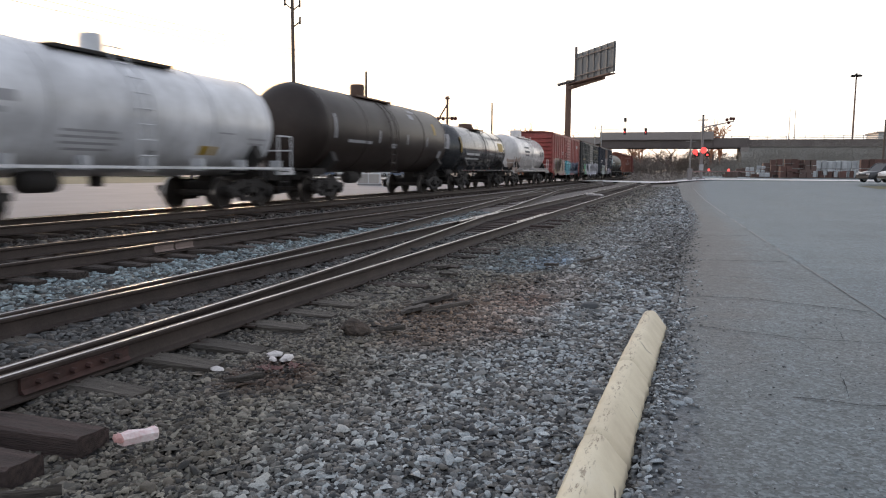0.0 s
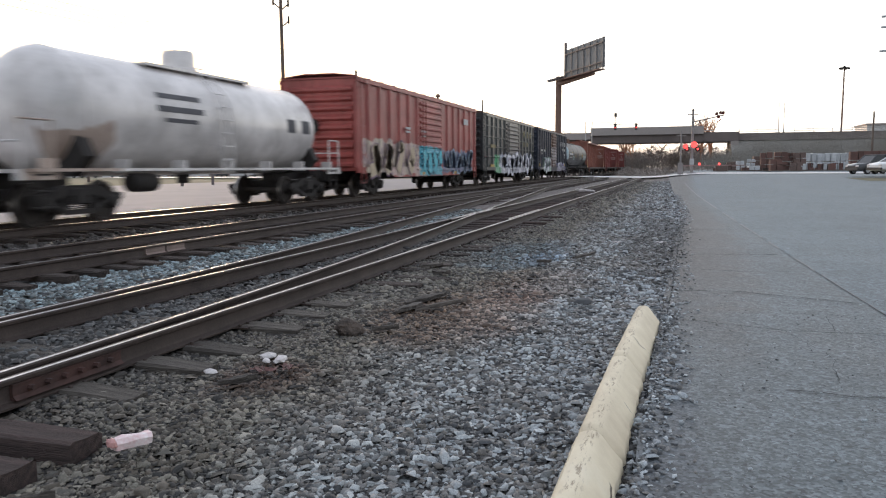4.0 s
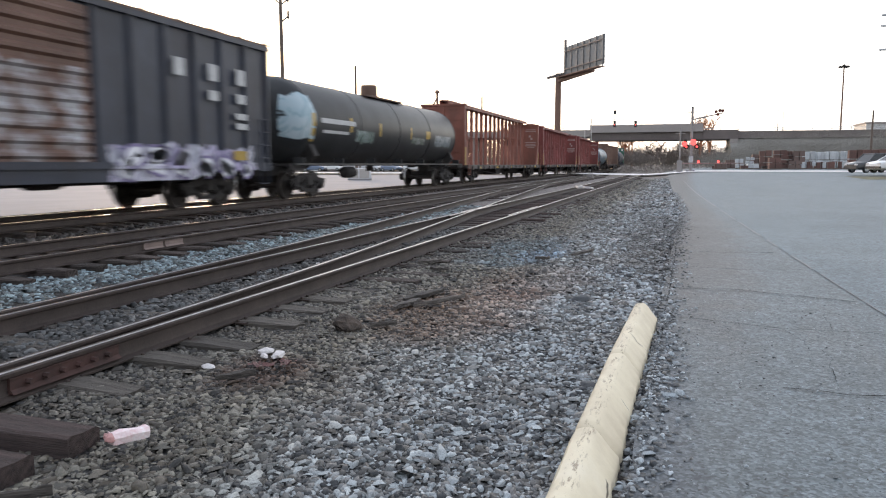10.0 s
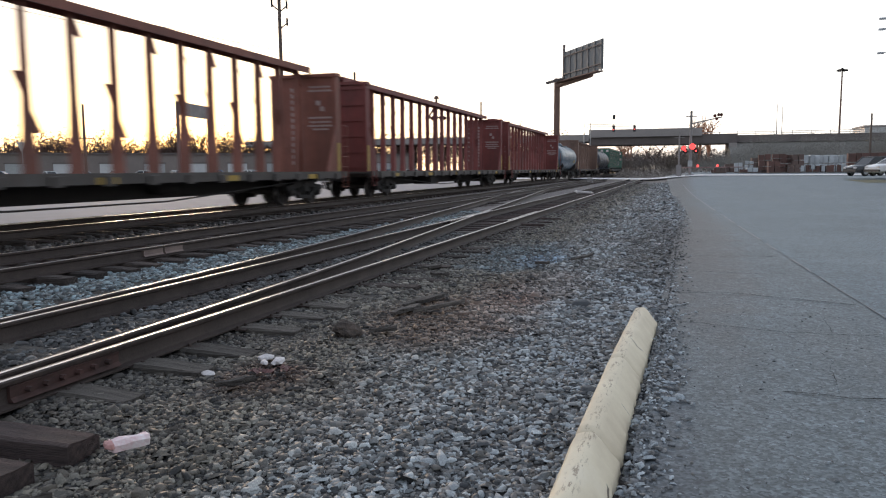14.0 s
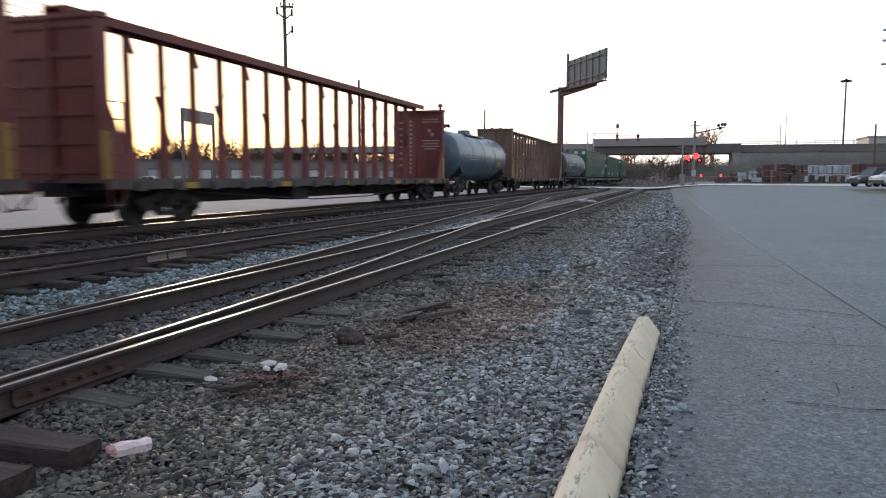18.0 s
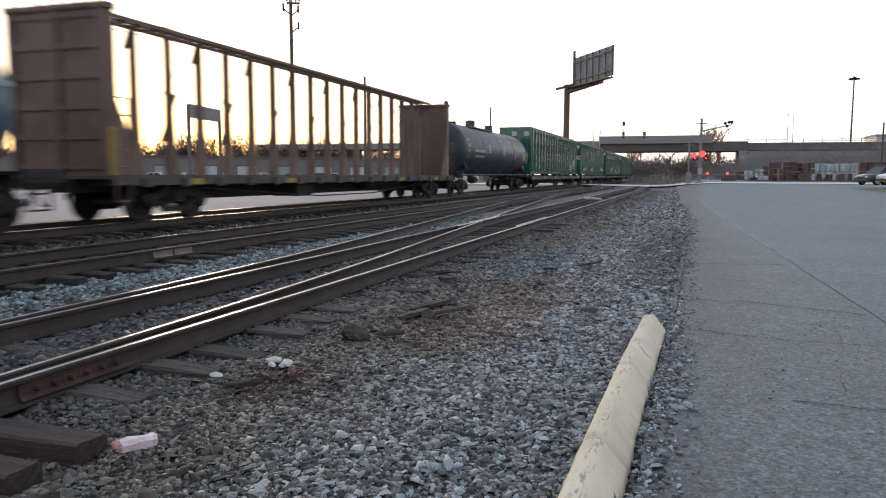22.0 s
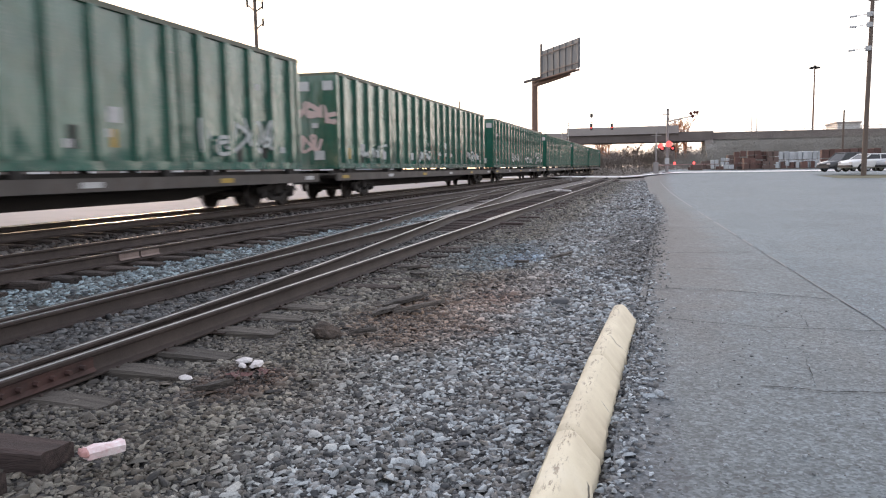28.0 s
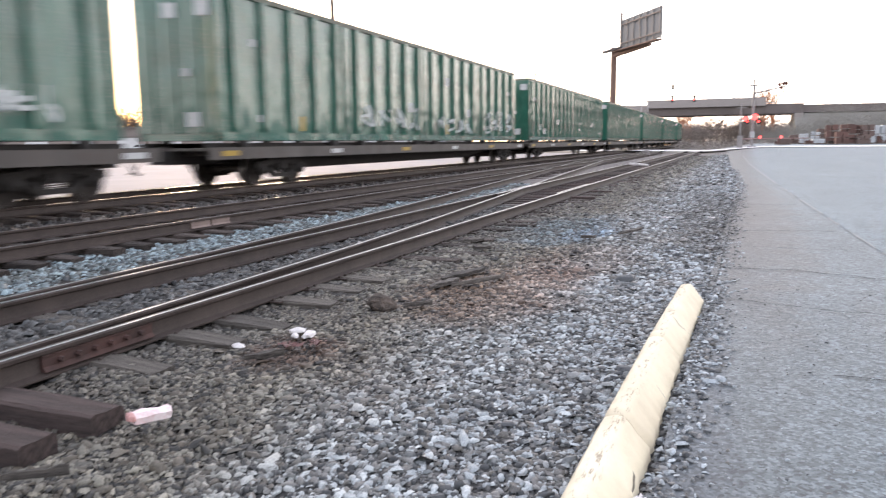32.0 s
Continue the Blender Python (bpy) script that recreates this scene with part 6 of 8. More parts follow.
# overpass
def overpass():
    D = 190.0
    ob = thing("overpass", "grey concrete highway overpass with steel girders", "bridge", kind="structure")
    x0, x1 = -120.0, 5.8
    main0 = -21.0
    top, under = 11.1, 7.3
    part("deck", Geo().box(main0, x1, D, D + 14, top - 1.5, top - 1.0), M["bridge"], ob)
    part("parapet", Geo().box(main0, x1, D - 0.3, D, top - 1.9, top), M["bridge"], ob, "pale concrete parapet")
    for k in range(4):
        g = Geo()
        y = D + 0.5 + 4 * k
        g.box(main0, x1 + 8, y, y + 0.12, under, top - 1.5)
        g.box(main0, x1 + 8, y - 0.25, y + 0.37, under, under + 0.1)
        for i in range(12):
            x = main0 + (x1 - main0) * i / 11
            g.box(x - 0.03, x + 0.03, y - 0.2, y, under + 0.1, top - 1.5)
        part("girder", g, M["bridge_steel"], ob, "dark steel girder")
    for x in (-22.5, 12.8):
        g = Geo()
        g.box(x - 0.9, x + 0.9, D - 0.5, D + 14, under - 1.3, under)
        part("pier_cap", g, M["bridge"], ob)
        for k in range(4):
            part("pier", Geo().tube((x, D + 1 + 4 * k, -0.2), (x, D + 1 + 4 * k, under - 1.3), 0.55, n=14), M["bridge"], ob, "round concrete pier")
    # lower approach spans on both sides
    part("approach_deck", Geo().box(x0, main0, D + 1, D + 14, 8.2, 9.0), M["bridge_steel"], ob)
    part("approach_parapet", Geo().box(x0, main0, D + 0.6, D + 1, 8.3, 10.0), M["bridge"], ob)
    for k in range(5):
        x = -112 + 20 * k
        part("pier", Geo().box(x - 0.5, x + 0.5, D + 2, D + 13, -0.2, 8.2), M["bridge"], ob)
    g = Geo()
    for i in range(16):
        xa, xb = x1 + 20 * i, x1 + 20 * (i + 1)
        za, zb = 10.15 - 0.03 * i, 10.15 - 0.03 * (i + 1)
        g.loft([[(x, D + 1, z - 2.6), (x, D + 14, z - 2.6), (x, D + 14, z - 0.9), (x, D + 1, z - 0.9)] for x, z in ((xa, za), (xb, zb))])
    part("approach_deck", g, M["bridge_steel"], ob)
    g = Geo()
    for i in range(80):
        x = x1 + 4 * i
        z = 10.15 - 0.0015 * (x - x1)
        g.box(x - 0.07, x + 0.07, D + 1.0, D + 1.2, z - 0.9, z)
    for h in (0.0, -0.4):
        g.box(x1, x1 + 320, D + 1.05, D + 1.15, 9.9 + h, 10.02 + h)
    part("guard_rail", g, M["galv"], ob, "galvanised guard rail")
    g = Geo()
    g.loft([[(x, D + 1.5, 7.4 - 0.0015 * x), (x, D + 13, 7.4), (x, D + 20, 0.3), (x, D - 12, 0.3)] for x in (12, 330)])
    part("embankment", g, M["bush"], ob, "scrubby embankment below the highway")


overpass()


def billboard():
    D = 116.0
    ob = thing("billboard", "billboard seen from behind on one rusty steel column", "billboard")
    x, y = polar(-8.72, D)
    part("column", Geo().tube((x, y, -0.2), (x, y, el_z(0.118, D)), 0.5, 0.45, 16), M["rust_and_glare_brown"], ob, "rust-brown steel column", smooth=True)
    xl, yl = polar(-8.2, D - 1)
    xr, yr = polar(-5.4, D - 12)
    zt, zb = el_z(0.157, D - 5), el_z(0.121, D - 5)
    a, b = Vector((xl, yl, 0)), Vector((xr, yr, 0))
    d = (b - a).normalized()
    nrm = Vector((-d.y, d.x, 0))
    def slab(u0, u1, n0, n1, z0, z1):
        return Geo().loft([[a + d * u + nrm * n + Vector((0, 0, z)) for u, n in ((u0, n0), (u1, n0), (u1, n1), (u0, n1))] for z in (z0, z1)])
    L = (b - a).length
    part("panel", slab(0, L, 0, 0.12, zb, zt), M["bill"], ob, "grey-green back of the sign panel")
    for k in range(7):
        u = 0.2 + (L - 0.4) * k / 6
        part("stringer", slab(u - 0.05, u + 0.05, -0.14, 0, zb - 0.2, zt), M["bill"], ob)
    for z in (zb + 0.7, zt - 0.7):
        part("crossbeam", slab(0, L, -0.24, -0.14, z - 0.07, z + 0.07), M["bridge_steel"], ob)
    part("catwalk", slab(-0.6, L + 0.9, -1.3, -0.3, zb - 0.5, zb - 0.36), M["rust_and_glare_brown"], ob, "steel catwalk")
    part("end_post", slab(-0.2, 0.1, -0.2, 0.1, zb - 0.5, zt + 1.1), M["bridge_steel"], ob)
    p0, p1 = Vector((x, y, zb - 0.9)), a + d * (L * 0.75) + Vector((0, 0, zb - 0.5))
    part("arm", Geo().tube(p0, p1, 0.3, 0.25, 10), M["rust_and_glare_brown"], ob)
    # second panel seen edge-on, angled away
    c0, c1 = polar(-9.45, D - 6), polar(-8.1, D + 1)
    za, zc = el_z(0.1125, D - 6), el_z(0.1195, D)
    for k in range(9):
        u = k / 8
        x2, y2, z2 = c0[0] + (c1[0] - c0[0]) * u, c0[1] + (c1[1] - c0[1]) * u, za + (zc - za) * u
        part("catwalk_grating", Geo().box(x2 - 0.16, x2 + 0.16, y2 - 0.5, y2 + 0.5, z2 - 0.12, z2 + 0.16), M["bridge_steel"], ob)


billboard()


def utility_pole(az, D, height, arms, base=0.0, r=0.16, lean=0.0, label="weathered wooden utility pole with crossarms", insul=True, switch=False):
    ob = thing("utility_pole", label, "utility pole", group="utility poles")
    x, y = polar(az, D)
    ob.matrix_basis = pose(x, y, base, 0, lean, az * -1)
    part("pole", Geo().tube((0, 0, -0.3), (0, 0, height), r, r * 0.7, 10), M["wood_pole"], ob, smooth=True)
    for z, w, off in arms:
        part("crossarm", Geo().box(off - w / 2, off + w / 2, -0.16, -0.05, z - 0.06, z + 0.06), M["wood_pole"], ob)
        if insul:
            for q in (-0.46, -0.2, 0.2, 0.46):
                g = Geo().turned([(0.03, 0), (0.03, 0.06), (0.07, 0.08), (0.06, 0.16), (0.02, 0.2)], 8, Matrix.Translation((off + q * w, -0.1, z + 0.06)))
                part("insulator", g, M["galv"], ob)
    if switch:
        for z, s in ((el_z(0.2064, D) - base, -1), (el_z(0.1838, D) - base, 1), (el_z(0.205, D) - base, 1)):
            g = Geo()
            g.tube((0, 0, z - 0.1), (s * 0.45, -0.1, z + 0.25), 0.04, n=6)
            g.tube((s * 0.45, -0.1, z + 0.1), (s * 0.45, -0.1, z + 0.55), 0.06, n=6)
            part("cutout_switch", g, M["steel_dark"], ob)
    return ob


utility_pole(-29.38, 48, 13.5, ((12.9, 1.1, 0.1), (11.9, 0.8, 0.15)), 0, 0.135, -0.3, switch=True)
utility_pole(-24.03, 80, el_z(0.1286, 80), (), 0, 0.16, insul=False, label="bare weathered wooden utility pole")
utility_pole(-14.45, 115, el_z(0.0898, 115), (), 0, 0.16, insul=False, label="bare weathered wooden utility pole")
utility_pole(-43.0, 90, el_z(0.081, 90), ((5.0, 2.0, 0),), 0, 0.16)
utility_pole(12.42, 150, el_z(0.056, 150), (), 0.9, 0.2, insul=False, label="bare weathered wooden utility pole")


def overhead_wires():
    a, b = Vector((-23.6, 41.8, 8.4)), Vector((-26.1, 1.2, 8.4))
    utility_pole(-87.4, 26.1, 9.4, ((8.35, 2.0, 0),), 0, 0.16)
    for k in range(3):
        off = Vector((0.75 * (k - 1), 0, 0.12 * k))
        pts = [a.lerp(b, i / 12) + off - Vector((0, 0, 0.5 * math.sin(math.pi * i / 12))) for i in range(13)]
        wire = Geo()
        wire.loft([[p + Vector((0.013 * math.cos(q), 0, 0.013 * math.sin(q))) for q in (0.0, 1.257, 2.513, 3.77, 5.027)] for p in pts])
        single("overhead_wire", wire, M["wire"], "thin black overhead wire between utility poles", "wire", group="overhead wires")


overhead_wires()


def right_pole():
    ob = utility_pole(13.72, 68, 16.0, ((14.6, 1.6, 0), (13.4, 1.2, 0.3)), 0.5, 0.2, 0.4)
    for z in (9.6, 11.4, 12.2):
        part("transformer_bracket", Geo().bevel_box(-0.35, 0.1, -0.3, 0.1, z, z + 0.35, 0.03), M["galv"], ob)
        g = Geo()
        g.tube((-0.2, -0.1, z + 0.2), (-1.1, -0.3, z + 0.1), 0.035, n=6)
        g.bevel_box(-1.5, -1.0, -0.5, -0.2, z, z + 0.14, 0.04)
        part("lamp_bracket", g, M["galv"], ob)


right_pole()


def high_mast(az, D, base, top):
    ob = thing("light_mast", "tall slim highway light mast with a ring of lamps", "light mast")
    x, y = polar(az, D)
    part("mast", Geo().tube((x, y, base), (x, y, top), 0.28, 0.16, 10), M["rust_and_glare_brown"], ob, smooth=True)
    for k in range(6):
        a = k * math.pi / 3
        g = Geo().bevel_box(x + 0.9 * math.cos(a) - 0.3, x + 0.9 * math.cos(a) + 0.3, y + 0.9 * math.sin(a) - 0.3, y + 0.9 * math.sin(a) + 0.3, top - 0.5, top - 0.1, 0.08)
        part("mast_lamp", g, M["steel_dark"], ob)
    part("lamp_ring", Geo().turned([(0.35, -0.06), (0.95, -0.04), (0.95, 0.04), (0.35, 0.06)], 14, Matrix.Translation((x, y, top - 0.1))), M["steel_dark"], ob)
    part("mast_head", Geo().tube((x, y, top - 0.3), (x, y, top + 0.3), 0.4, 0.2, 10), M["steel_dark"], ob)


high_mast(10.55, 200, 0, el_z(0.1144, 200))
for az in (6.66, 7.0):
    ob = thing("radio_mast", "thin distant radio mast", "mast", group="radio masts")
    x, y = polar(az, 420)
    g = Geo()
    h = el_z(0.077, 420)
    g.tube((x, y, 0), (x, y, h), 0.3, 0.12, 6)
    part("mast", g, M["bridge_steel"], ob)


# railway crossing signals
def flasher(parent, x, y, z, lit=True, size=0.16):
    # lit == 2: unlit lens, with reddish glare painted into board and hood colour
    k = 0.6 if lit == 2 else 1.0
    g = Geo().turned([(0.3 * k, 0.0), (0.3 * k, 0.03), (0.2 * k, 0.05), (0.18 * k, 0.12), (0.05, 0.14)], 18, Matrix.Translation((x, y, z)) @ Euler((radians(90), 0, 0)).to_matrix().to_4x4())
    p = part("flasher_backing", g, M["rust_and_glare_brown"] if lit == 2 else M["black"], parent, "round black target board", smooth=True)
    if lit is not None:
        part("red_lens", Geo().turned([(size, 0), (size * 0.8, 0.05), (0.02, 0.07)], 16, Matrix.Translation((x, y - 0.13, z)) @ Euler((radians(90), 0, 0)).to_matrix().to_4x4()), {True: M["red_lamp"], False: M["red_dim"]}.get(lit, M["red_unlit"]), p, "red signal lens")
        hood = Geo()
        for k in range(9):
            a0, a1 = math.pi * k / 9, math.pi * (k + 1) / 9
            hood.add([(x + 0.19 * math.cos(a), yy, z + 0.19 * math.sin(a)) for a, yy in ((a0, y - 0.12), (a1, y - 0.12), (a1, y - 0.38), (a0, y - 0.38))], [(0, 1, 2, 3)])
        part("hood", hood, M["rust_and_glare_brown"] if lit == 2 else M["black"], p)


def crossing_signal():
    D = 92.0
    ob = thing("crossing_signal", "cantilever railway crossing signal with red lamps lit", "crossing signal")
    x, y = polar(0.98, D)
    base = el_z(-0.0086, D)
    top = el_z(0.0703, D)
    part("mast", Geo().tube((x, y, base - 0.4), (x, y, top), 0.17, 0.13, 12), M["post_grey"], ob, "dull grey steel mast", smooth=True)
    part("foundation", Geo().bevel_box(x - 0.5, x + 0.5, y - 0.5, y + 0.5, base - 0.5, base + 0.1, 0.05), M["concrete"], ob)
    part("crossarm", Geo().box(x - 0.6, x + 0.6, y - 0.06, y + 0.06, top - 0.5, top - 0.38), M["post_grey"], ob)
    xe, ye = polar(3.05, D - 5)
    p0, p1 = Vector((x, y, el_z(0.056, D))), Vector((xe, ye, el_z(0.0635, D - 5)))
    g = Geo().tube(p0, p1, 0.09, 0.06, 8)
    g.tube(p0 + Vector((0, 0, -0.6)), p0.lerp(p1, 0.5), 0.05, 0.04, 6)
    part("cantilever_arm", g, M["post_grey"], ob)
    for u, dz in ((0.78, 0.3), (0.9, 0.32), (0.98, 0.25), (0.84, -0.05)):
        q = p0.lerp(p1, u)
        flasher(ob, q.x, q.y - 0.15, q.z + dz, 2, 0.16)
    flasher(ob, x + 0.2, y - 0.3, el_z(0.0275, D), True, 0.34)
    flasher(ob, x - 0.75, y - 0.3, el_z(0.0255, D), True, 0.26)
    for q in (-0.55, 0.62):
        flasher(ob, x + q, y + 0.3, el_z(0.0222, D), False, 0.12)
    part("signal_case", Geo().bevel_box(x - 0.25, x + 0.25, y - 0.3, y + 0.2, base + 1.0, base + 1.7, 0.04), M["galv"], ob)
    bell = Geo().turned([(0.16, 0), (0.16, 0.05), (0.08, 0.16), (0.02, 0.18)], 12, Matrix.Translation((x, y, top)))
    part("bell", bell, M["steel_dark"], ob)
    # second short mast with a crossbuck and the lowered gate
    x2, y2 = polar(0.2, D - 2)
    b2 = el_z(-0.0086, D - 2)
    ob2 = thing("gate_signal", "short crossing gate mast with lowered gate arm and red lamps", "crossing gate")
    part("mast", Geo().tube((x2, y2, b2 - 0.3), (x2, y2, el_z(0.0455, D - 2)), 0.09, 0.08, 10), M["post_grey"], ob2)
    part("crossbar", Geo().box(x2 - 0.55, x2 + 0.55, y2 - 0.1, y2 - 0.05, el_z(0.0385, D - 2), el_z(0.0385, D - 2) + 0.09), M["post_grey"], ob2)
    gz = el_z(0.0008, D - 2)
    xg, yg = polar(4.6, D - 3)
    gate = part("gate_arm", Geo().tube((x2, y2 - 0.2, gz), (xg, yg, gz + 0.05), 0.06, 0.035, 8), M["mark_dull"], ob2, "dull red and white gate arm")
    for az in (1.51, 2.86):
        xx, yy = polar(az, D - 2.6)
        part("gate_lamp", Geo().turned([(0.11, -0.12), (0.11, 0.1), (0.05, 0.14)], 10, Matrix.Translation((xx, yy - 0.12, el_z(0.003, D - 2.6)))), M["red_dim"], gate, "red gate lamp")
    part("gate_box", Geo().bevel_box(x2 - 0.3, x2 + 0.3, y2 - 0.3, y2 + 0.3, b2 - 0.1, b2 + 1.2, 0.05), M["post_grey"], ob2)


crossing_signal()


def signal_gantry():
    D = 168.0
    ob = thing("signal_bridge", "lattice railway signal bridge with red signals", "signal bridge")
    xl, yl = polar(-6.45, D)
    xr, yr = polar(-2.95, D)
    z = el_z(0.0565, D)
    for dx in (-0.7, 0.7):
        g = Geo().tube((xl + dx, yl, 0), (xl + dx, yl, z + 0.6), 0.09, n=6)
        part("post", g, M["galv"], ob)
    g = Geo()
    for k in range(12):
        za, zb = z * k / 12, z * (k + 1) / 12
        s = 0.7 if k % 2 else -0.7
        g.tube((xl + s, yl, za), (xl - s, yl, zb), 0.04, n=4)
    part("lattice", g, M["galv"], ob)
    g = Geo()
    for dz in (0, 0.5):
        g.tube((xl, yl, z + dz - 0.3), (xr + 0.3, yr, z + dz - 0.3), 0.06, n=6)
    for k in range(16):
        u = k / 16
        a = Vector((xl, yl, z - 0.3)).lerp(Vector((xr, yr, z - 0.3)), u)
        b = Vector((xl, yl, z + 0.2)).lerp(Vector((xr, yr, z + 0.2)), u + 1 / 16)
        g.tube(a, b, 0.03, n=4)
    part("truss", g, M["galv"], ob)
    for az, el in ((-4.51, 0.0508), (-3.0, 0.0506)):
        x, y = polar(az, D)
        h = part("signal_head", Geo().bevel_box(x - 0.28, x + 0.28, y - 0.25, y + 0.2, el_z(el, D) - 0.5, el_z(el, D) + 0.9, 0.08), M["black"], ob)
        part("red_lens", Geo().turned([(0.12, 0), (0.08, 0.08), (0.02, 0.1)], 10, Matrix.Translation((x, y - 0.26, el_z(el, D))) @ Euler((radians(90), 0, 0)).to_matrix().to_4x4()), M["red_dim"], h, "glowing red signal lens")
    x, y = polar(-4.5, D)
    part("signal_head", Geo().tube((x, y, z), (x, y, z + 2.1), 0.06, n=6), M["black"], ob)
    part("signal_head", Geo().bevel_box(x - 0.3, x + 0.3, y - 0.2, y + 0.2, z + 1.3, z + 2.2, 0.06), M["black"], ob)


signal_gantry()


def far_flasher():
    D = 70.0
    ob = thing("crossing_flasher", "rusty crossing flasher mast with crossbuck behind the train", "crossing signal")
    x, y = polar(-17.85, D)
    top, bar = el_z(0.094, D), el_z(0.069, D)
    part("mast", Geo().tube((x, y, -0.1), (x, y, top), 0.14, 0.11, 10), M["rust_and_glare_brown"], ob, smooth=True)
    part("crossbar", Geo().box(x - 1.0, x + 0.95, y - 0.06, y + 0.06, bar - 0.07, bar + 0.07), M["rust_and_glare_brown"], ob)
    part("arm_brace", Geo().tube((x - 0.75, y, bar + 0.1), (x + 0.05, y, top - 0.35), 0.08, n=8), M["rust_and_glare_brown"], ob)
    for q in (-0.85, -0.35, 0.5, 0.85):
        flasher(ob, x + q, y - 0.15, bar - 0.05, 2, 0.14)
    part("bell", Geo().turned([(0.24, 0), (0.24, 0.1), (0.12, 0.26), (0.02, 0.3)], 12, Matrix.Translation((x, y, top))), M["rust_and_glare_brown"], ob)


far_flasher()


def loading_block():
    x, y = polar(-23.8, 62)
    ob = thing("utility_cabinet", "pale steel utility cabinet beside the roadway", "cabinet", pose(x, y, 0.1, 0, 0, 12))
    part("body", Geo().bevel_box(-0.9, 0.9, -0.4, 0.4, 0.12, 1.0, 0.05), M["white_wall"], ob)
    part("plinth", Geo().box(-0.95, 0.95, -0.45, 0.45, 0.0, 0.12), M["concrete"], ob)
    for q in (-0.45, 0.45):
        part("door", Geo().bevel_box(q - 0.4, q + 0.4, -0.43, -0.4, 0.18, 0.92, 0.01), M["post_pale"], ob)


loading_block()


# parked cars
def parked_car(label, az, D, yaw, paint, h=1.5, L=4.6, lamp=False):
    ob = thing("parked_car", label, "car", group="parked cars")
    x, y = polar(az, D)
    ob.matrix_basis = pose(x, y, el_z(-0.0102, D), 0, 0, yaw)
    w = 0.9
    g = Geo()
    secs = [(-L / 2, 0.45, 0.72, 0.8), (-L / 2 + 0.15, 0.3, 0.86, 0.88), (-L / 2 + 1.1, 0.28, 1.0, 0.93), (-L / 2 + 2.4, 0.28, 1.02, 0.93), (L / 2 - 0.9, 0.28, 1.04, 0.93), (L / 2 - 0.12, 0.32, 1.0, 0.9), (L / 2, 0.5, 0.9, 0.82)]
    rings = []
    for yy, z0, z1, ww in secs:
        W = w * ww / 0.93
        rings.append([(-W, yy, z0 + 0.1), (-W + 0.12, yy, z0), (W - 0.12, yy, z0), (W, yy, z0 + 0.1), (W, yy, z1 - 0.12), (W - 0.1, yy, z1), (-W + 0.1, yy, z1), (-W, yy, z1 - 0.12)])
    g.loft(rings)
    part("body", g, paint, ob, smooth=True)
    cab = Geo()
    y0, y1, y2, y3 = -L / 2 + 1.1, -L / 2 + 1.85, L / 2 - 1.0, L / 2 - 0.3
    cab.loft([[(-0.8, y0, 0.98), (0.8, y0, 0.98), (0.8, y3, 1.0), (-0.8, y3, 1.0)], [(-0.66, y1, h - 0.05), (0.66, y1, h - 0.05), (0.66, y2, h - 0.05), (-0.66, y2, h - 0.05)]])
    part("window_glass", cab, M["glass"], ob)
    rf = Geo()
    rf.bevel_box(-0.68, 0.68, y1 - 0.05, y2 + 0.05, h - 0.07, h, 0.05)
    part("roof", rf, paint, ob)
    for yy, zz in ((y0, y1), ((y0 + y3) / 2, (y1 + y2) / 2), (y3, y2)):
        for s in (-1, 1):
            part("roof_pillar", Geo().tube((s * 0.81, yy, 0.97), (s * 0.68, zz, h - 0.04), 0.045, n=6), paint, ob)
    for sx in (-0.86, 0.86):
        for yy in (-L / 2 + 0.85, L / 2 - 0.85):
            m = Matrix.Translation((sx, yy, 0.33)) @ Euler((0, radians(90), 0)).to_matrix().to_4x4()
            wh = part("wheel", Geo().turned([(0.2, -0.11), (0.31, -0.11), (0.33, -0.08), (0.33, 0.08), (0.31, 0.11), (0.2, 0.11)], 18, m), M["tyre"], ob)
            part("rim", Geo().turned([(0.2, -0.115), (0.2, 0.115), (0.05, 0.12)], 12, m), M["galv"], wh)
    for sx in (-0.62, 0.62):
        part("headlight", Geo().bevel_box(sx - 0.16, sx + 0.16, -L / 2 - 0.02, -L / 2 + 0.12, 0.66, 0.8, 0.03), M["white_trash"], ob)
    part("front_bumper", Geo().bevel_box(-0.82, 0.82, -L / 2 - 0.06, -L / 2 + 0.1, 0.35, 0.55, 0.04), M["black"], ob)
    return ob


def auto(name, c):
    m, n, l, b = nodes_of(name)
    b.inputs["Base Color"].default_value = (*c, 1)
    b.inputs["Roughness"].default_value, b.inputs["Coat Weight"].default_value = 0.35, 0.6
    return m


AUTO = {k: auto(k + "_car_paint", c) for k, c in {"black": (0.02, 0.021, 0.024), "white": (0.7, 0.7, 0.7), "silver": (0.42, 0.43, 0.45), "blue": (0.1, 0.14, 0.22)}.items()}
parked_car("black sport utility vehicle parked by the lot", 12.65, 76, -62, AUTO["black"], 1.72, 4.7)
parked_car("white sedan parked at the lot's edge", 14.0, 70.5, -62, AUTO["white"], 1.46)
parked_car("silver sedan parked at the lot's edge", 16.0, 71, -62, AUTO["silver"], 1.46)

g = Geo()
g.grid(steps((13.5, 34, 1.5)), steps((62, 70, 0.8)), lambda x, y: rise(x, y) + 0.02 + 0.05 * smooth01(62, 64, y) * smooth01(70, 68.5, y) * smooth01(13.5, 15, x))
single("grass_verge", g, M["grass"], "dry yellow-green grass verge", "grass", kind="structure")


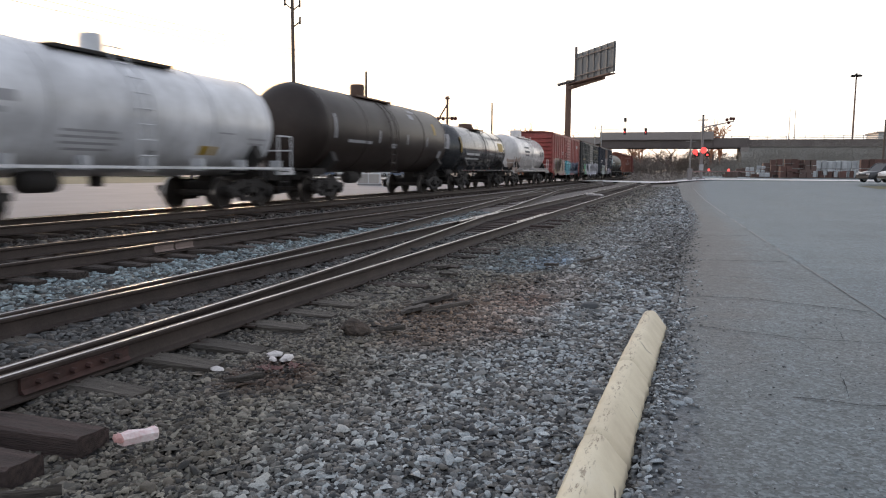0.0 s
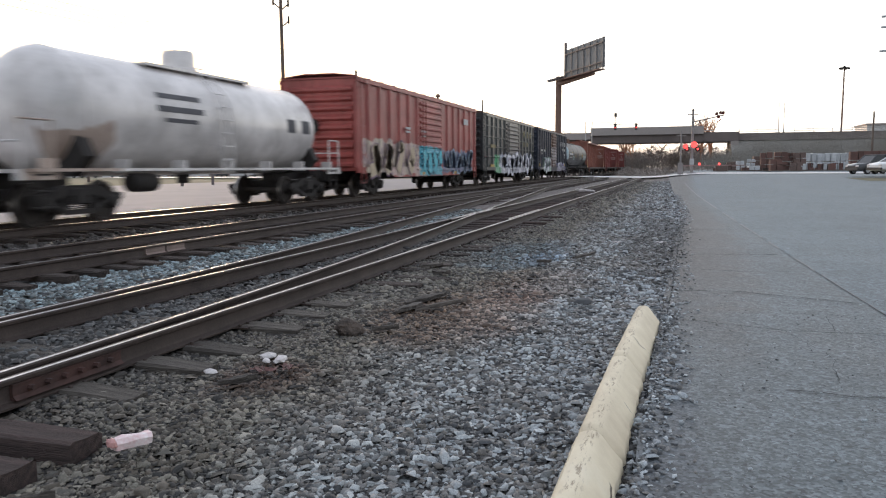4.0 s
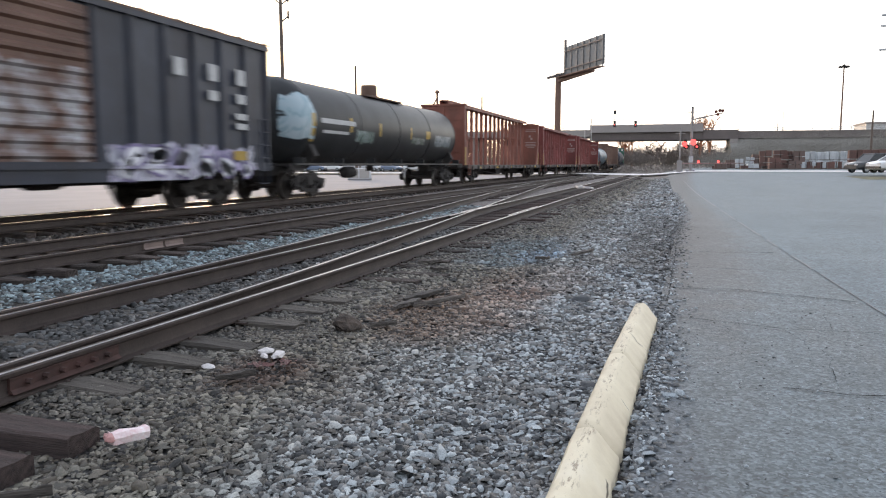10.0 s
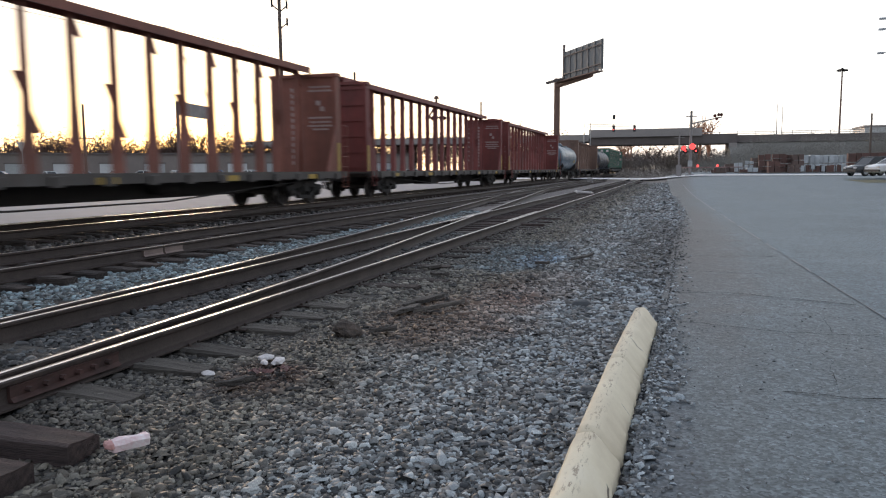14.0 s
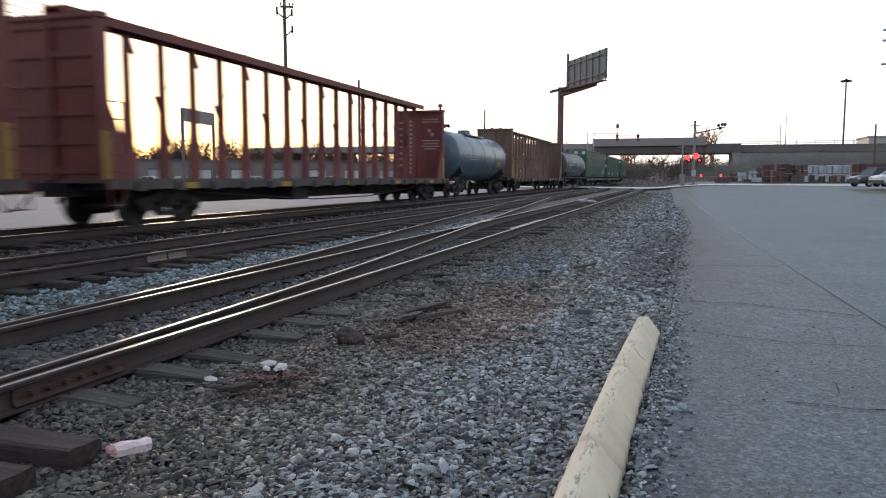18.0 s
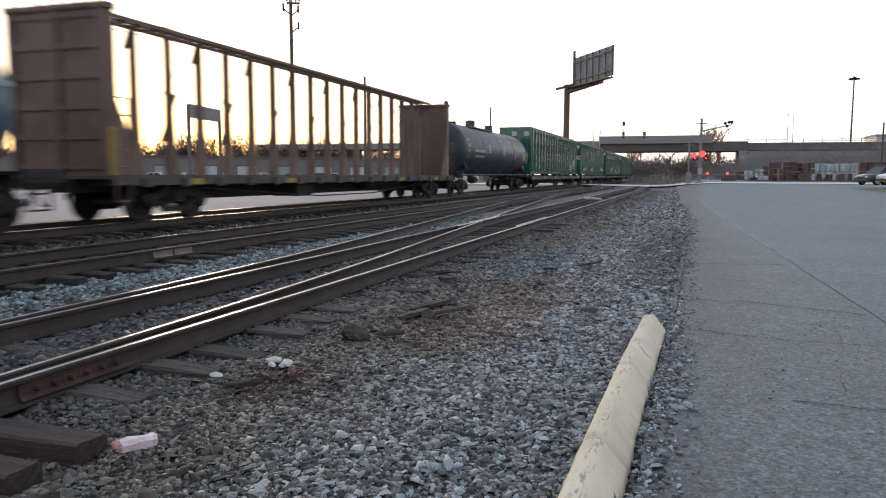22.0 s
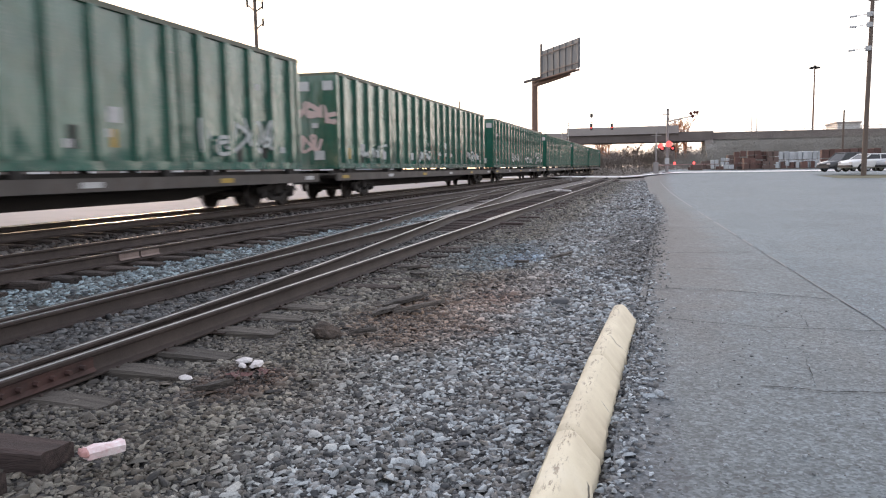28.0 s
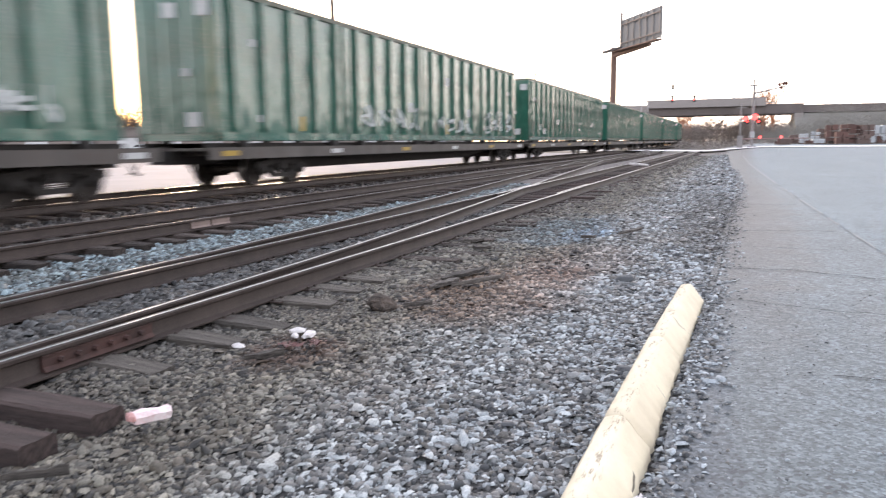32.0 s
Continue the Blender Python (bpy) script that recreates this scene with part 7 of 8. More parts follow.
# masonry yard beyond the street
def yard_goods():
    rnd = random.Random(11)
    z0 = rise(10, 118) + 0.0
    def stack(az, d, w, h, dep, mat, label, tiers):
        x, y = polar(az, d)
        ob = thing("goods_stack", label, "stacked goods", pose(x, y, z0, 0, 0, rnd.uniform(-8, 8)), group="goods in the yard")
        part("pallet", Geo().box(-w / 2, w / 2, -dep / 2, dep / 2, 0.0, 0.14), M["wood_pole"], ob)
        for k in range(tiers):
            a = rnd.uniform(-0.05, 0.05)
            z1, z2 = 0.14 + (h - 0.14) * k / tiers, 0.08 + (h - 0.14) * (k + 1) / tiers
            across = 2 if w > 1.0 else 1
            for i in range(across):
                xa = -w / 2 + a + w * i / across
                part("brick_cube", Geo().bevel_box(xa, xa + w / across - rnd.uniform(0.03, 0.12), -dep / 2 + rnd.uniform(0, 0.15), dep / 2, z1, z2 - rnd.uniform(0, 0.12), 0.07 if mat is M["pallet"] else 0.03), mat, ob)
    for az, d, w, h, mat, lab, n in ((6.0, 112, 1.6, 2.6, "brick_red", "stack of red bricks on a pallet", 3), (6.9, 116, 1.8, 2.7, "brick_red", "tall stack of red bricks on pallets", 4), (7.5, 118, 1.7, 2.6, "brick_red", "tall stack of red bricks on pallets", 4), (5.5, 120, 1.6, 2.2, "brick", "stack of brown bricks on a pallet", 3), (6.6, 108, 1.5, 1.7, "brick_red", "low stack of red bricks", 2), (8.1, 117, 1.6, 2.6, "brick", "stack of brown blocks", 3), (7.9, 109, 1.6, 1.2, "brick", "low stack of brown blocks", 2), (5.0, 116, 1.2, 1.8, "pallet", "stack of grey blocks on a pallet", 3), (4.3, 118, 1.2, 1.6, "pallet", "stack of pale blocks on a pallet", 2), (3.7, 121, 1.4, 1.4, "brick", "low stack of brown blocks", 2)):
        stack(az, d, w, h, 1.2, M[mat], lab, n)
    for k in range(9):
        stack(8.5 + 0.3 * k, 124, 1.3 if k % 3 else 0.9, 2.6, 1.2, M["pallet"], "white wrapped pallet goods stacked two high", 2)
        stack(8.55 + 0.31 * k, 116, 1.2, 1.1, 1.2, M["brick_red" if k % 2 else "pallet"], "low pallet of masonry goods", 1)
    for k in range(4):
        stack(11.6 + 0.85 * k, 116, 2.0, 2.7, 1.4, M["brick_red"], "orange brick stack on a pallet", 2)
    for k in range(26):
        az = rnd.uniform(2.2, 13.0)
        stack(az, rnd.uniform(106, 130), rnd.uniform(0.8, 1.6), rnd.uniform(0.5, 1.1), 1.1, M[rnd.choice(("brick", "pallet", "brick_red", "tie"))], "low pallet of masonry goods", 1)


yard_goods()


def distant_building():
    ob = thing("distant_building", "pale flat-roofed building beyond the highway", "building")
    x0, y0 = polar(12.05, 330)
    x1, y1 = polar(13.5, 330)
    part("wall", Geo().box(x0, x1, y0, y0 + 20, 0, el_z(0.0465, 330)), M["white_wall"], ob)
    part("roof", Geo().box(x0 - 0.5, x1 + 0.5, y0 - 0.5, y0 + 20.5, el_z(0.0465, 330), el_z(0.0485, 330)), M["bridge"], ob)


distant_building()


# far side of the line: low brick warehouse, doors, sign frame, cars
M["dusty_brick"] = material("dusty_grey_brown_brick", (0.25, 0.215, 0.2), (0.17, 0.145, 0.135), 0.15, 5, 0.9, kind="World")


def warehouse():
    ob = thing("warehouse", "long low brown brick warehouse with pale doors", "building")
    xa, ya = polar(-60, 175)
    xb, yb = polar(-20, 175)
    a, b = Vector((xa, ya, 0)), Vector((xb, yb, 0))
    d = (b - a).normalized()
    n = Vector((-d.y, d.x, 0))
    L = (b - a).length
    def block(u0, u1, n0, n1, z0, z1):
        return Geo().loft([[a + d * u + n * q + Vector((0, 0, z)) for u, q in ((u0, n0), (u1, n0), (u1, n1), (u0, n1))] for z in (z0, z1)])
    part("wall", block(0, L, 0, 25, 0, 4.9), M["dusty_brick"], ob, "dusty grey-brown brick wall")
    part("roof", block(-0.4, L + 0.4, -0.4, 25.4, 4.9, 5.2), M["bridge_steel"], ob, "flat dark roof")
    for k in range(14):
        u = 6 + (L - 12) * k / 13
        dr = part("door", block(u - 2, u + 2, -0.12, 0, 0.0, 3.0), M["white_wall"] if k % 3 != 1 else M["galv"], ob, "pale roller door")
        part("door_frame", block(u - 2.2, u + 2.2, -0.2, -0.12, 3.0, 3.25), M["bridge_steel"], dr)


warehouse()


def sign_frame():
    ob = thing("sign_frame", "dull steel sign frame with a blank panel between two posts", "sign")
    D = 62
    xa, ya = polar(-36.85, D)
    xb, yb = polar(-34.72, D + 5)
    a, b = Vector((xa, ya, 0)), Vector((xb, yb, 0))
    zt0, zt1 = el_z(0.0868, D), el_z(0.0793, D + 5)
    z = (zt0 + zt1) / 2
    for q in (a, b):
        part("post", Geo().box(q.x - 0.09, q.x + 0.09, q.y - 0.09, q.y + 0.09, 0, z), M["bridge_steel"], ob, "dull brown steel post")
    d = (b - a).normalized()
    n = Vector((-d.y, d.x, 0)) * 0.12
    g = Geo().loft([[a + n + Vector((0, 0, h)), b + n + Vector((0, 0, h)), b - n + Vector((0, 0, h)), a - n + Vector((0, 0, h))] for h in (z - 0.95, z + 0.1)])
    part("panel", g, M["post_grey"], ob, "blank dull sign panel")


sign_frame()
rnd = random.Random(5)
for k in range(16):
    az = -52 + 2.2 * k + rnd.uniform(-0.6, 0.6)
    D = rnd.uniform(134, 150)
    c = parked_car("%s car parked across the roadway" % ("white" if k % 3 == 0 else "silver" if k % 3 == 1 else "dark blue"), az, D, rnd.uniform(50, 120), AUTO[("white", "silver", "blue")[k % 3]], 1.5)
    c.matrix_basis.translation.z = 0.1
def traffic_sign():
    ob = thing("yield_sign", "small triangular road sign on a post", "road sign")
    x, y = polar(-46.8, 70)
    part("post", Geo().tube((x, y, 0), (x, y, 3.8), 0.05, n=6), M["galv"], ob)
    part("sign_plate", Geo().prism([(x - 0.5, 3.9), (x + 0.5, 3.9), (x, 3.0)], 'y', y - 0.08, y - 0.05), M["white_wall"], ob)


traffic_sign()


# bare winter trees
def tree_mesh(seed, height, spread_, levels, bark, twigs):
    rnd = random.Random(seed)
    trunk, crown = Geo(), Geo()
    def grow(p, d, length, r, lvl):
        q = p + d * length
        (trunk if lvl < 2 else crown).tube(p, q, r, r * 0.68, 6 if lvl < 2 else 3, caps=False)
        if lvl >= levels:
            return
        for k in range(3 if lvl < 2 else rnd.choice((2, 3))):
            nd = (d + Vector((rnd.gauss(0, 1), rnd.gauss(0, 1), rnd.gauss(0.15, 0.6))) * spread_).normalized()
            grow(p + d * length * rnd.uniform(0.6, 1.0), nd, length * rnd.uniform(0.62, 0.85), r * 0.66, lvl + 1)
    grow(Vector((0, 0, -0.2)), Vector((0, 0, 1)), height * 0.3, height * 0.026, 0)
    return trunk.mesh("trunk", bark), crown.mesh("crown", twigs)


# orange of the low sun and bright sky, painted into bark and twig colour
M["sunlit_tint"] = material("twigs_painted_as_sunlit", (0.42, 0.2, 0.11), (0.3, 0.14, 0.08), 0.3, 3, 0.9, kind="World")
TREES = [tree_mesh(k, 10.0, 0.55 + 0.05 * k, 6, M["bark"], M["woods"]) for k in range(4)]
TINTED_TREES = [tree_mesh(10 + k, 10.0, 0.42, 5, M["sunlit_tint"], M["sunlit_tint"]) for k in range(2)]


def bare_tree(az, D, h, k, base=0.0, tinted=False):
    kinds = TINTED_TREES if tinted else TREES
    ob = thing("bare_tree", "slender bare tree with warm sunlight painted into its twig colour" if tinted else "leafless winter tree with a fine twiggy crown", "tree", group="bare trees")
    x, y = polar(az, D)
    ob.matrix_basis = pose(x, y, base, 0, 0, k * 67) @ Matrix.Scale(h / 10.0, 4)
    part("trunk", kinds[k % len(kinds)][0], None, ob)
    part("crown", kinds[k % len(kinds)][1], None, ob)


rnd = random.Random(21)
for az, D, h in ((-12.4, 128, el_z(0.072, 128)), (-12.0, 131, el_z(0.066, 131)), (1.6, 218, el_z(0.07, 218)), (2.25, 222, el_z(0.076, 222)), (-3.2, 235, el_z(0.062, 235)), (-4.0, 238, el_z(0.06, 238))):
    bare_tree(az, D, h, rnd.randrange(8), tinted=True)
for az, D, h in ((-2.3, 240, 12), (4.2, 196, 9)):
    bare_tree(az, D, h, rnd.randrange(8))
for k in range(15):
    bare_tree(-5.0 + 0.5 * k + rnd.uniform(-0.2, 0.2), rnd.uniform(225, 300), rnd.uniform(9, 13), k)
for k in range(46):
    bare_tree(-54 + 0.95 * k + rnd.uniform(-0.4, 0.4), rnd.uniform(205, 240), rnd.uniform(11, 16), k)
for k in range(10):
    bare_tree(8 + rnd.uniform(-3, 6), rnd.uniform(215, 260), rnd.uniform(9, 13), k)


def thicket(name, label, clumps, mat, seed, blade=0.5, slim=0.3, upright=1.0):
    """Scrub: many small leaf blades in uneven clumps (x, y, z, rx, rz, count)."""
    rs = np.random.RandomState(seed)
    vs = []
    for x, y, z, rx, rz, n in clumps:
        p = rs.normal(0, 0.45, (n, 3)) * (rx, rx, rz) + (x, y, z)
        d1, d2 = rs.normal(0, 1, (n, 3)), rs.normal(0, 1, (n, 3))
        d1[:, 2] *= upright
        d1 *= (blade / np.linalg.norm(d1, axis=1))[:, None]
        d2 *= (blade * slim / np.linalg.norm(d2, axis=1))[:, None]
        vs.append(np.stack([p - d1 * 0.5, p + d2 * 0.5, p + d1 * 0.5, p - d2 * 0.5], 1).reshape(-1, 3))
    v = np.concatenate(vs)
    v[:, 2] = np.maximum(v[:, 2], 0.0)
    f = np.arange(len(v)).reshape(-1, 4)
    return tagged(new(name, raw_mesh(name, v, f, mat)), label, "scrub", kind="stuff")


cl = []
for k in range(170):
    az = rnd.uniform(1.3, 24)
    D = rnd.uniform(150, 182)
    x, y = polar(az, D)
    top = el_z(0.047 if az > 5.0 else max(0.014, 0.025 + 0.0155 * (az - 3.6)), D) * rnd.uniform(0.72, 1.0)
    cl.append((x, y, top * 0.52, 3.4, top * 0.5, 1250))
thicket("scrub", "dull green-brown scrub on the highway bank", cl, M["bush"], 1, 0.42, 0.09, 1.6)
cl = []
for k in range(90):
    az = rnd.uniform(-6.5, 3.4)
    D = rnd.uniform(196, 290)
    x, y = polar(az, D)
    top = el_z(0.03, D) * rnd.uniform(0.5, 1.0)
    cl.append((x, y, top * 0.5, 3.0, top * 0.5, 520))
thicket("brush", "grey-brown winter brush under the overpass", cl, M["twig"], 2, 1.2, 0.07, 2.2)
cl = []
for k in range(170):
    az = rnd.uniform(-62, -8)
    D = rnd.uniform(200, 240)
    x, y = polar(az, D)
    top = 10.0 * rnd.uniform(0.8, 1.25)
    cl.append((x, y, top * 0.62, 2.6, top * 0.4, 420))
thicket("brush", "brown winter woods behind the warehouse", cl, M["woods"], 3, 0.9)
cl = []
for k in range(60):
    az = rnd.uniform(-8, 2.5)
    D = rnd.uniform(118, 150)
    x, y = polar(az, D)
    if x > -10 or rnd.random() < 0.15:
        cl.append((max(x, -9.0) if x > -14 else x, y, 0.5, 1.6, 0.7, 90))
thicket("weeds", "low dry weeds beside the line", cl, M["twig"], 4, 0.5)


# small things on the ballast
M["carton"] = material("pale_pink_card", (0.82, 0.76, 0.76), (0.66, 0.42, 0.43), 16, 60, 0.6)
def crumpled(name, sx, sy, sz, seed, mat, folds=3.0):
    """A sheet crushed into a flat lump with sharp folds."""
    bm = bmesh.new()
    bmesh.ops.create_icosphere(bm, subdivisions=2, radius=1.0)
    for v in bm.verts:
        d = v.co.normalized()
        k = 1 + 0.34 * noise.noise(d * folds + Vector((seed, 0, 0))) + 0.26 * (1 - 2 * abs(noise.noise(d * folds * 2.1 + Vector((0, seed, 0)))))
        v.co = Vector((d.x * k * sx, d.y * k * sy, max(-0.2 * sz, d.z * k * sz)))
    me = bpy.data.meshes.new(name)
    bm.to_mesh(me)
    bm.free()
    me.materials.append(mat)
    return me


def torn_sheet(name, size, seed, mat):
    """A small torn sheet with a few hard creases."""
    rnd = random.Random(seed)
    g = Geo()
    crease = rnd.uniform(0.4, 1.2)
    pts = {(i, j): Vector(((i / 5 - 0.5) * size * rnd.uniform(1.5, 2.1), (j / 3 - 0.5) * size * rnd.uniform(0.9, 1.3), abs(((i * crease + j * 0.7) % 2.0) - 1.0) * size * 0.42 + rnd.uniform(0, 0.08) * size)) for i in range(6) for j in range(4)}
    order = [pts[i, j] for j in range(4) for i in range(6)]
    g.add(order, [(a, a + 1, a + 7, a + 6) for j in range(3) for a in range(6 * j, 6 * j + 5) if rnd.random() > 0.12])
    return g.mesh(name, mat)


def litter():
    rnd = random.Random(12)
    g = Geo()
    g.loft([[(u * rnd.uniform(0.97, 1.03), q * w * rnd.uniform(0.85, 1.1), z * rnd.uniform(0.85, 1.12)) for q, z in ((-0.036, 0.006), (0.036, 0.0), (0.04, 0.03), (0.026, 0.062), (-0.008, 0.056), (-0.03, 0.066), (-0.042, 0.04))] for u, w in ((-0.095, 0.92), (-0.085, 1.0), (-0.04, 1.0), (0.0, 1.08), (0.05, 1.0), (0.088, 1.05), (0.095, 0.8))])
    bag = single("litter_carton", g, M["carton"], "crushed white and pink carton lying on the ballast", "litter", pose(-2.6, 2.97, 0.012, 0, 3, 66))
    part("torn_end", crumpled("torn_end", 0.022, 0.04, 0.034, 5.0, M["paper_red"], 4.0), None, bag, "faded pink printed end", at=pose(-0.1, 0, 0.03))
    for k, (x, y, s) in enumerate(((-3.02, 4.24, 0.045), (-2.86, 4.72, 0.055), (-2.72, 4.66, 0.065), (-2.8, 4.6, 0.04), (-4.45, 6.3, 0.05), (-0.2, 2.95, 0.03), (-4.69, 9.2, 0.06), (-1.02, 13.75, 0.09), (-0.24, 13.9, 0.1))):
        me = torn_sheet("paper_scrap", s, k, M["white_trash"]) if k > 3 else crumpled("paper_scrap", s, s * 0.55, s * 0.5, 3.1 * k, M["white_trash"], 2.4)
        tagged(new("paper_scrap", me), "crumpled white paper scrap on the stones", "litter", "scraps of paper").matrix_basis = pose(x, y, 0.02, 0, 0, 47 * k)
    M["wrapper"] = material("dark_red_wrapper", (0.16, 0.07, 0.062), (0.06, 0.022, 0.02), 14, 60, 0.55)
    for k, (x, y, s) in enumerate(((-2.66, 4.36, 0.08), (-2.53, 4.46, 0.07), (-2.6, 4.52, 0.05), (-2.75, 4.4, 0.05))):
        me = torn_sheet("torn_wrapper", s, 30 + k, M["wrapper"])
        tagged(new("torn_wrapper", me), "torn dark red wrapper among the stones", "litter", "torn wrappers").matrix_basis = pose(x, y, 0.015, 0, 0, 70 * k + 20)


litter()
M["board"] = material("weathered_grey_board", (0.15, 0.132, 0.118), (0.03, 0.025, 0.022), 4, 26, 0.92, stretch=(0.5, 9, 9), per_object=0.3, contrast=0.3, bumps=0.8, bump_d=0.015)


def board(x, y, l, w, yaw, z=0.03, label="split weathered wooden board lying on the ballast"):
    rnd = random.Random(int(1000 * (x + 9 * y)))
    g = Geo()
    rings = []
    for k in range(9):
        u = -l / 2 + l * k / 8
        taper = min(1.0, 0.35 + 1.6 * min(k, 8 - k) / 8)
        a, b = -w / 2 * taper + rnd.uniform(-0.1, 0.1) * w, w / 2 * taper + rnd.uniform(-0.1, 0.1) * w
        h = 0.008 + rnd.uniform(-0.003, 0.006) + 0.02 * (k / 8 - 0.5) * rnd.choice((0, 1))
        rings.append([(u, a, -0.03), (u, b, -0.03), (u, b, h - 0.004), (u, (a + b) / 2, h), (u, a, h - 0.003)])
    g.loft(rings)
    single("wooden_board", g, M["board"], label, "board", pose(x, y, z, rnd.uniform(-4, 4), 0, yaw), group="loose boards")


for b in ((-2.54, 7.41, 0.7, 0.11, 71), (-2.53, 6.86, 0.47, 0.1, 76), (-2.26, 7.1, 0.74, 0.04, 63), (-3.34, 10.0, 0.38, 0.12, 53), (-2.98, 9.34, 0.27, 0.1, -10), (-1.37, 11.75, 0.8, 0.06, 72), (-1.86, 10.86, 0.22, 0.07, 15), (-2.74, 4.14, 0.26, 0.05, 45), (-2.62, 2.3, 0.3, 0.022, 33), (-2.5, 1.96, 0.26, 0.02, 50), (-2.4, 5.9, 0.25, 0.03, 40)):
    board(*b)
bm = bmesh.new()
M["stone_dark"] = material("dark_rough_rock", (0.1, 0.075, 0.06), (0.025, 0.02, 0.017), 9, 60, 0.9, contrast=0.35, bumps=0.9, bump_d=0.015)
bmesh.ops.create_icosphere(bm, subdivisions=3, radius=0.12)
for v in bm.verts:
    v.co *= 0.92 + 0.45 * noise.noise(v.co * 8) + 0.3 * (0.5 - abs(noise.noise(v.co * 17)))
    v.co.z *= 0.7
me = bpy.data.meshes.new("rock")
bm.to_mesh(me)
bm.free()
me.materials.append(M["stone_dark"])
tagged(new("rock", me), "large dark rock lying on the ballast", "rock").matrix_basis = pose(-2.68, 5.75, 0.03, 0, 0, 30)


# white bent pipe lying between the far rails, and a low switch box
g = Geo().pipe([(-5.05, 40.2, 0.22), (-4.98, 39.0, 0.25), (-4.8, 38.6, 0.22), (-4.62, 38.9, 0.21), (-4.4, 38.3, 0.22), (-4.1, 38.4, 0.2), (-3.95, 37.8, 0.2)], 0.035, 8)
single("bent_pipe", g, M["white_trash"], "white bent pipe lying across the far track", "pipe")
x, y = polar(-6.2, 74)
g = Geo().bevel_box(x - 0.28, x + 0.28, y - 0.4, y + 0.4, 0.0, 0.5, 0.08)
sw = single("switch_machine", g, M["post_grey"], "dull grey switch machine box beside the rails", "switch machine")
part("target_post", Geo().tube((x + 0.1, y, 0.6), (x + 0.1, y, 1.0), 0.05, n=8), M["steel_dark"], sw)


# sprayed strokes: flat ribbons of paint on steel
def tag_strokes(parent, plane, u0, u1, z0, z1, at, seed, mat, width=0.07, strokes=7):
    rnd = random.Random(seed)
    for s in range(strokes):
        cu = u0 + (u1 - u0) * (s + 0.5) / strokes
        w, h = (u1 - u0) / strokes * 0.75, (z1 - z0) / 2
        knots = [Vector((cu + rnd.uniform(-w, w), (z0 + z1) / 2 + rnd.uniform(-h, h))) for k in range(rnd.choice((5, 6, 7)))]
        pts = []
        for k in range(len(knots) - 1):
            p0, p1, p2, p3 = (knots[max(0, min(len(knots) - 1, k + d))] for d in (-1, 0, 1, 2))
            for q in range(5):
                u = q / 5
                c = 0.5 * (2 * p1 + (p2 - p0) * u + (2 * p0 - 5 * p1 + 4 * p2 - p3) * u * u + (3 * p1 - p0 - 3 * p2 + p3) * u ** 3)
                pts.append((c.x, c.y))
        edge = []
        for k, (ua, za) in enumerate(pts):
            (up, zp), (uq, zq) = pts[max(0, k - 1)], pts[min(len(pts) - 1, k + 1)]
            d = Vector((uq - up, zq - zp))
            n = Vector((-d.y, d.x)).normalized() * width / 2 if d.length > 1e-5 else Vector((0, width / 2))
            edge += [(ua + n.x, za + n.y), (ua - n.x, za - n.y)]
        g = Geo()
        g.add([(at, u, z) if plane == 'x' else (u, at, z) for u, z in edge], [(2 * k, 2 * k + 2, 2 * k + 3, 2 * k + 1) for k in range(len(pts) - 1)])
        part("sprayed_stroke", g, mat, parent)


def ribbon(pts, width, at):
    """A flat brush stroke through the points (along, up), a little thicker than paper, on the plane x = at."""
    knots = [Vector(p) for p in pts]
    line = []
    for k in range(len(knots) - 1):
        p0, p1, p2, p3 = (knots[max(0, min(len(knots) - 1, k + d))] for d in (-1, 0, 1, 2))
        for q in range(6):
            u = q / 6
            line.append(0.5 * (2 * p1 + (p2 - p0) * u + (2 * p0 - 5 * p1 + 4 * p2 - p3) * u * u + (3 * p1 - p0 - 3 * p2 + p3) * u ** 3))
    line.append(knots[-1])
    g, n = Geo(), len(line)
    edge = []
    for k, c in enumerate(line):
        d = line[min(n - 1, k + 1)] - line[max(0, k - 1)]
        side = Vector((-d.y, d.x)).normalized() * width / 2 if d.length > 1e-5 else Vector((0, width / 2))
        edge += [(at, c.x + side.x, c.y + side.y), (at, c.x - side.x, c.y - side.y)]
    return g.add(edge, [(2 * k, 2 * k + 2, 2 * k + 3, 2 * k + 1) for k in range(n - 1)])


def wild_spray(car, y0, y1, z0, z1, at, count, seed, fill, outline, shine=None, weight=0.27):
    """Fat sprayed loops in a row, wild enough to spell nothing."""
    rnd = random.Random(seed)
    w = (y1 - y0) / count
    for k in range(count):
        turns = rnd.choice((4, 5, 6))
        shape = [(rnd.uniform(0.0, 0.45) + (0.5 if q % 2 else 0.05), rnd.uniform(0.0, 1.0) if q % 3 else rnd.choice((0.0, 1.0))) for q in range(turns)]
        lean, lift = rnd.uniform(-0.15, 0.25), rnd.uniform(-0.08, 0.08)
        pts = [(y0 + w * (k + 0.12 + 0.8 * u + lean * (v - 0.5)), z0 + 0.12 + (z1 - z0 - 0.24) * (v + lift)) for u, v in shape]
        base = part("sprayed_loop", ribbon(pts, weight + 0.14, at), outline, car, "sprayed graffiti shape")
        part("loop_fill", ribbon(pts, weight, at + 0.004), fill, base)
        if shine:
            part("loop_shine", ribbon([(a - 0.04, b + 0.05) for a, b in pts], 0.05, at + 0.008), shine, base)


def spray(name, c):
    return material(name + "_spray", c, tuple(0.7 * x for x in c), 5, 40, 0.6)


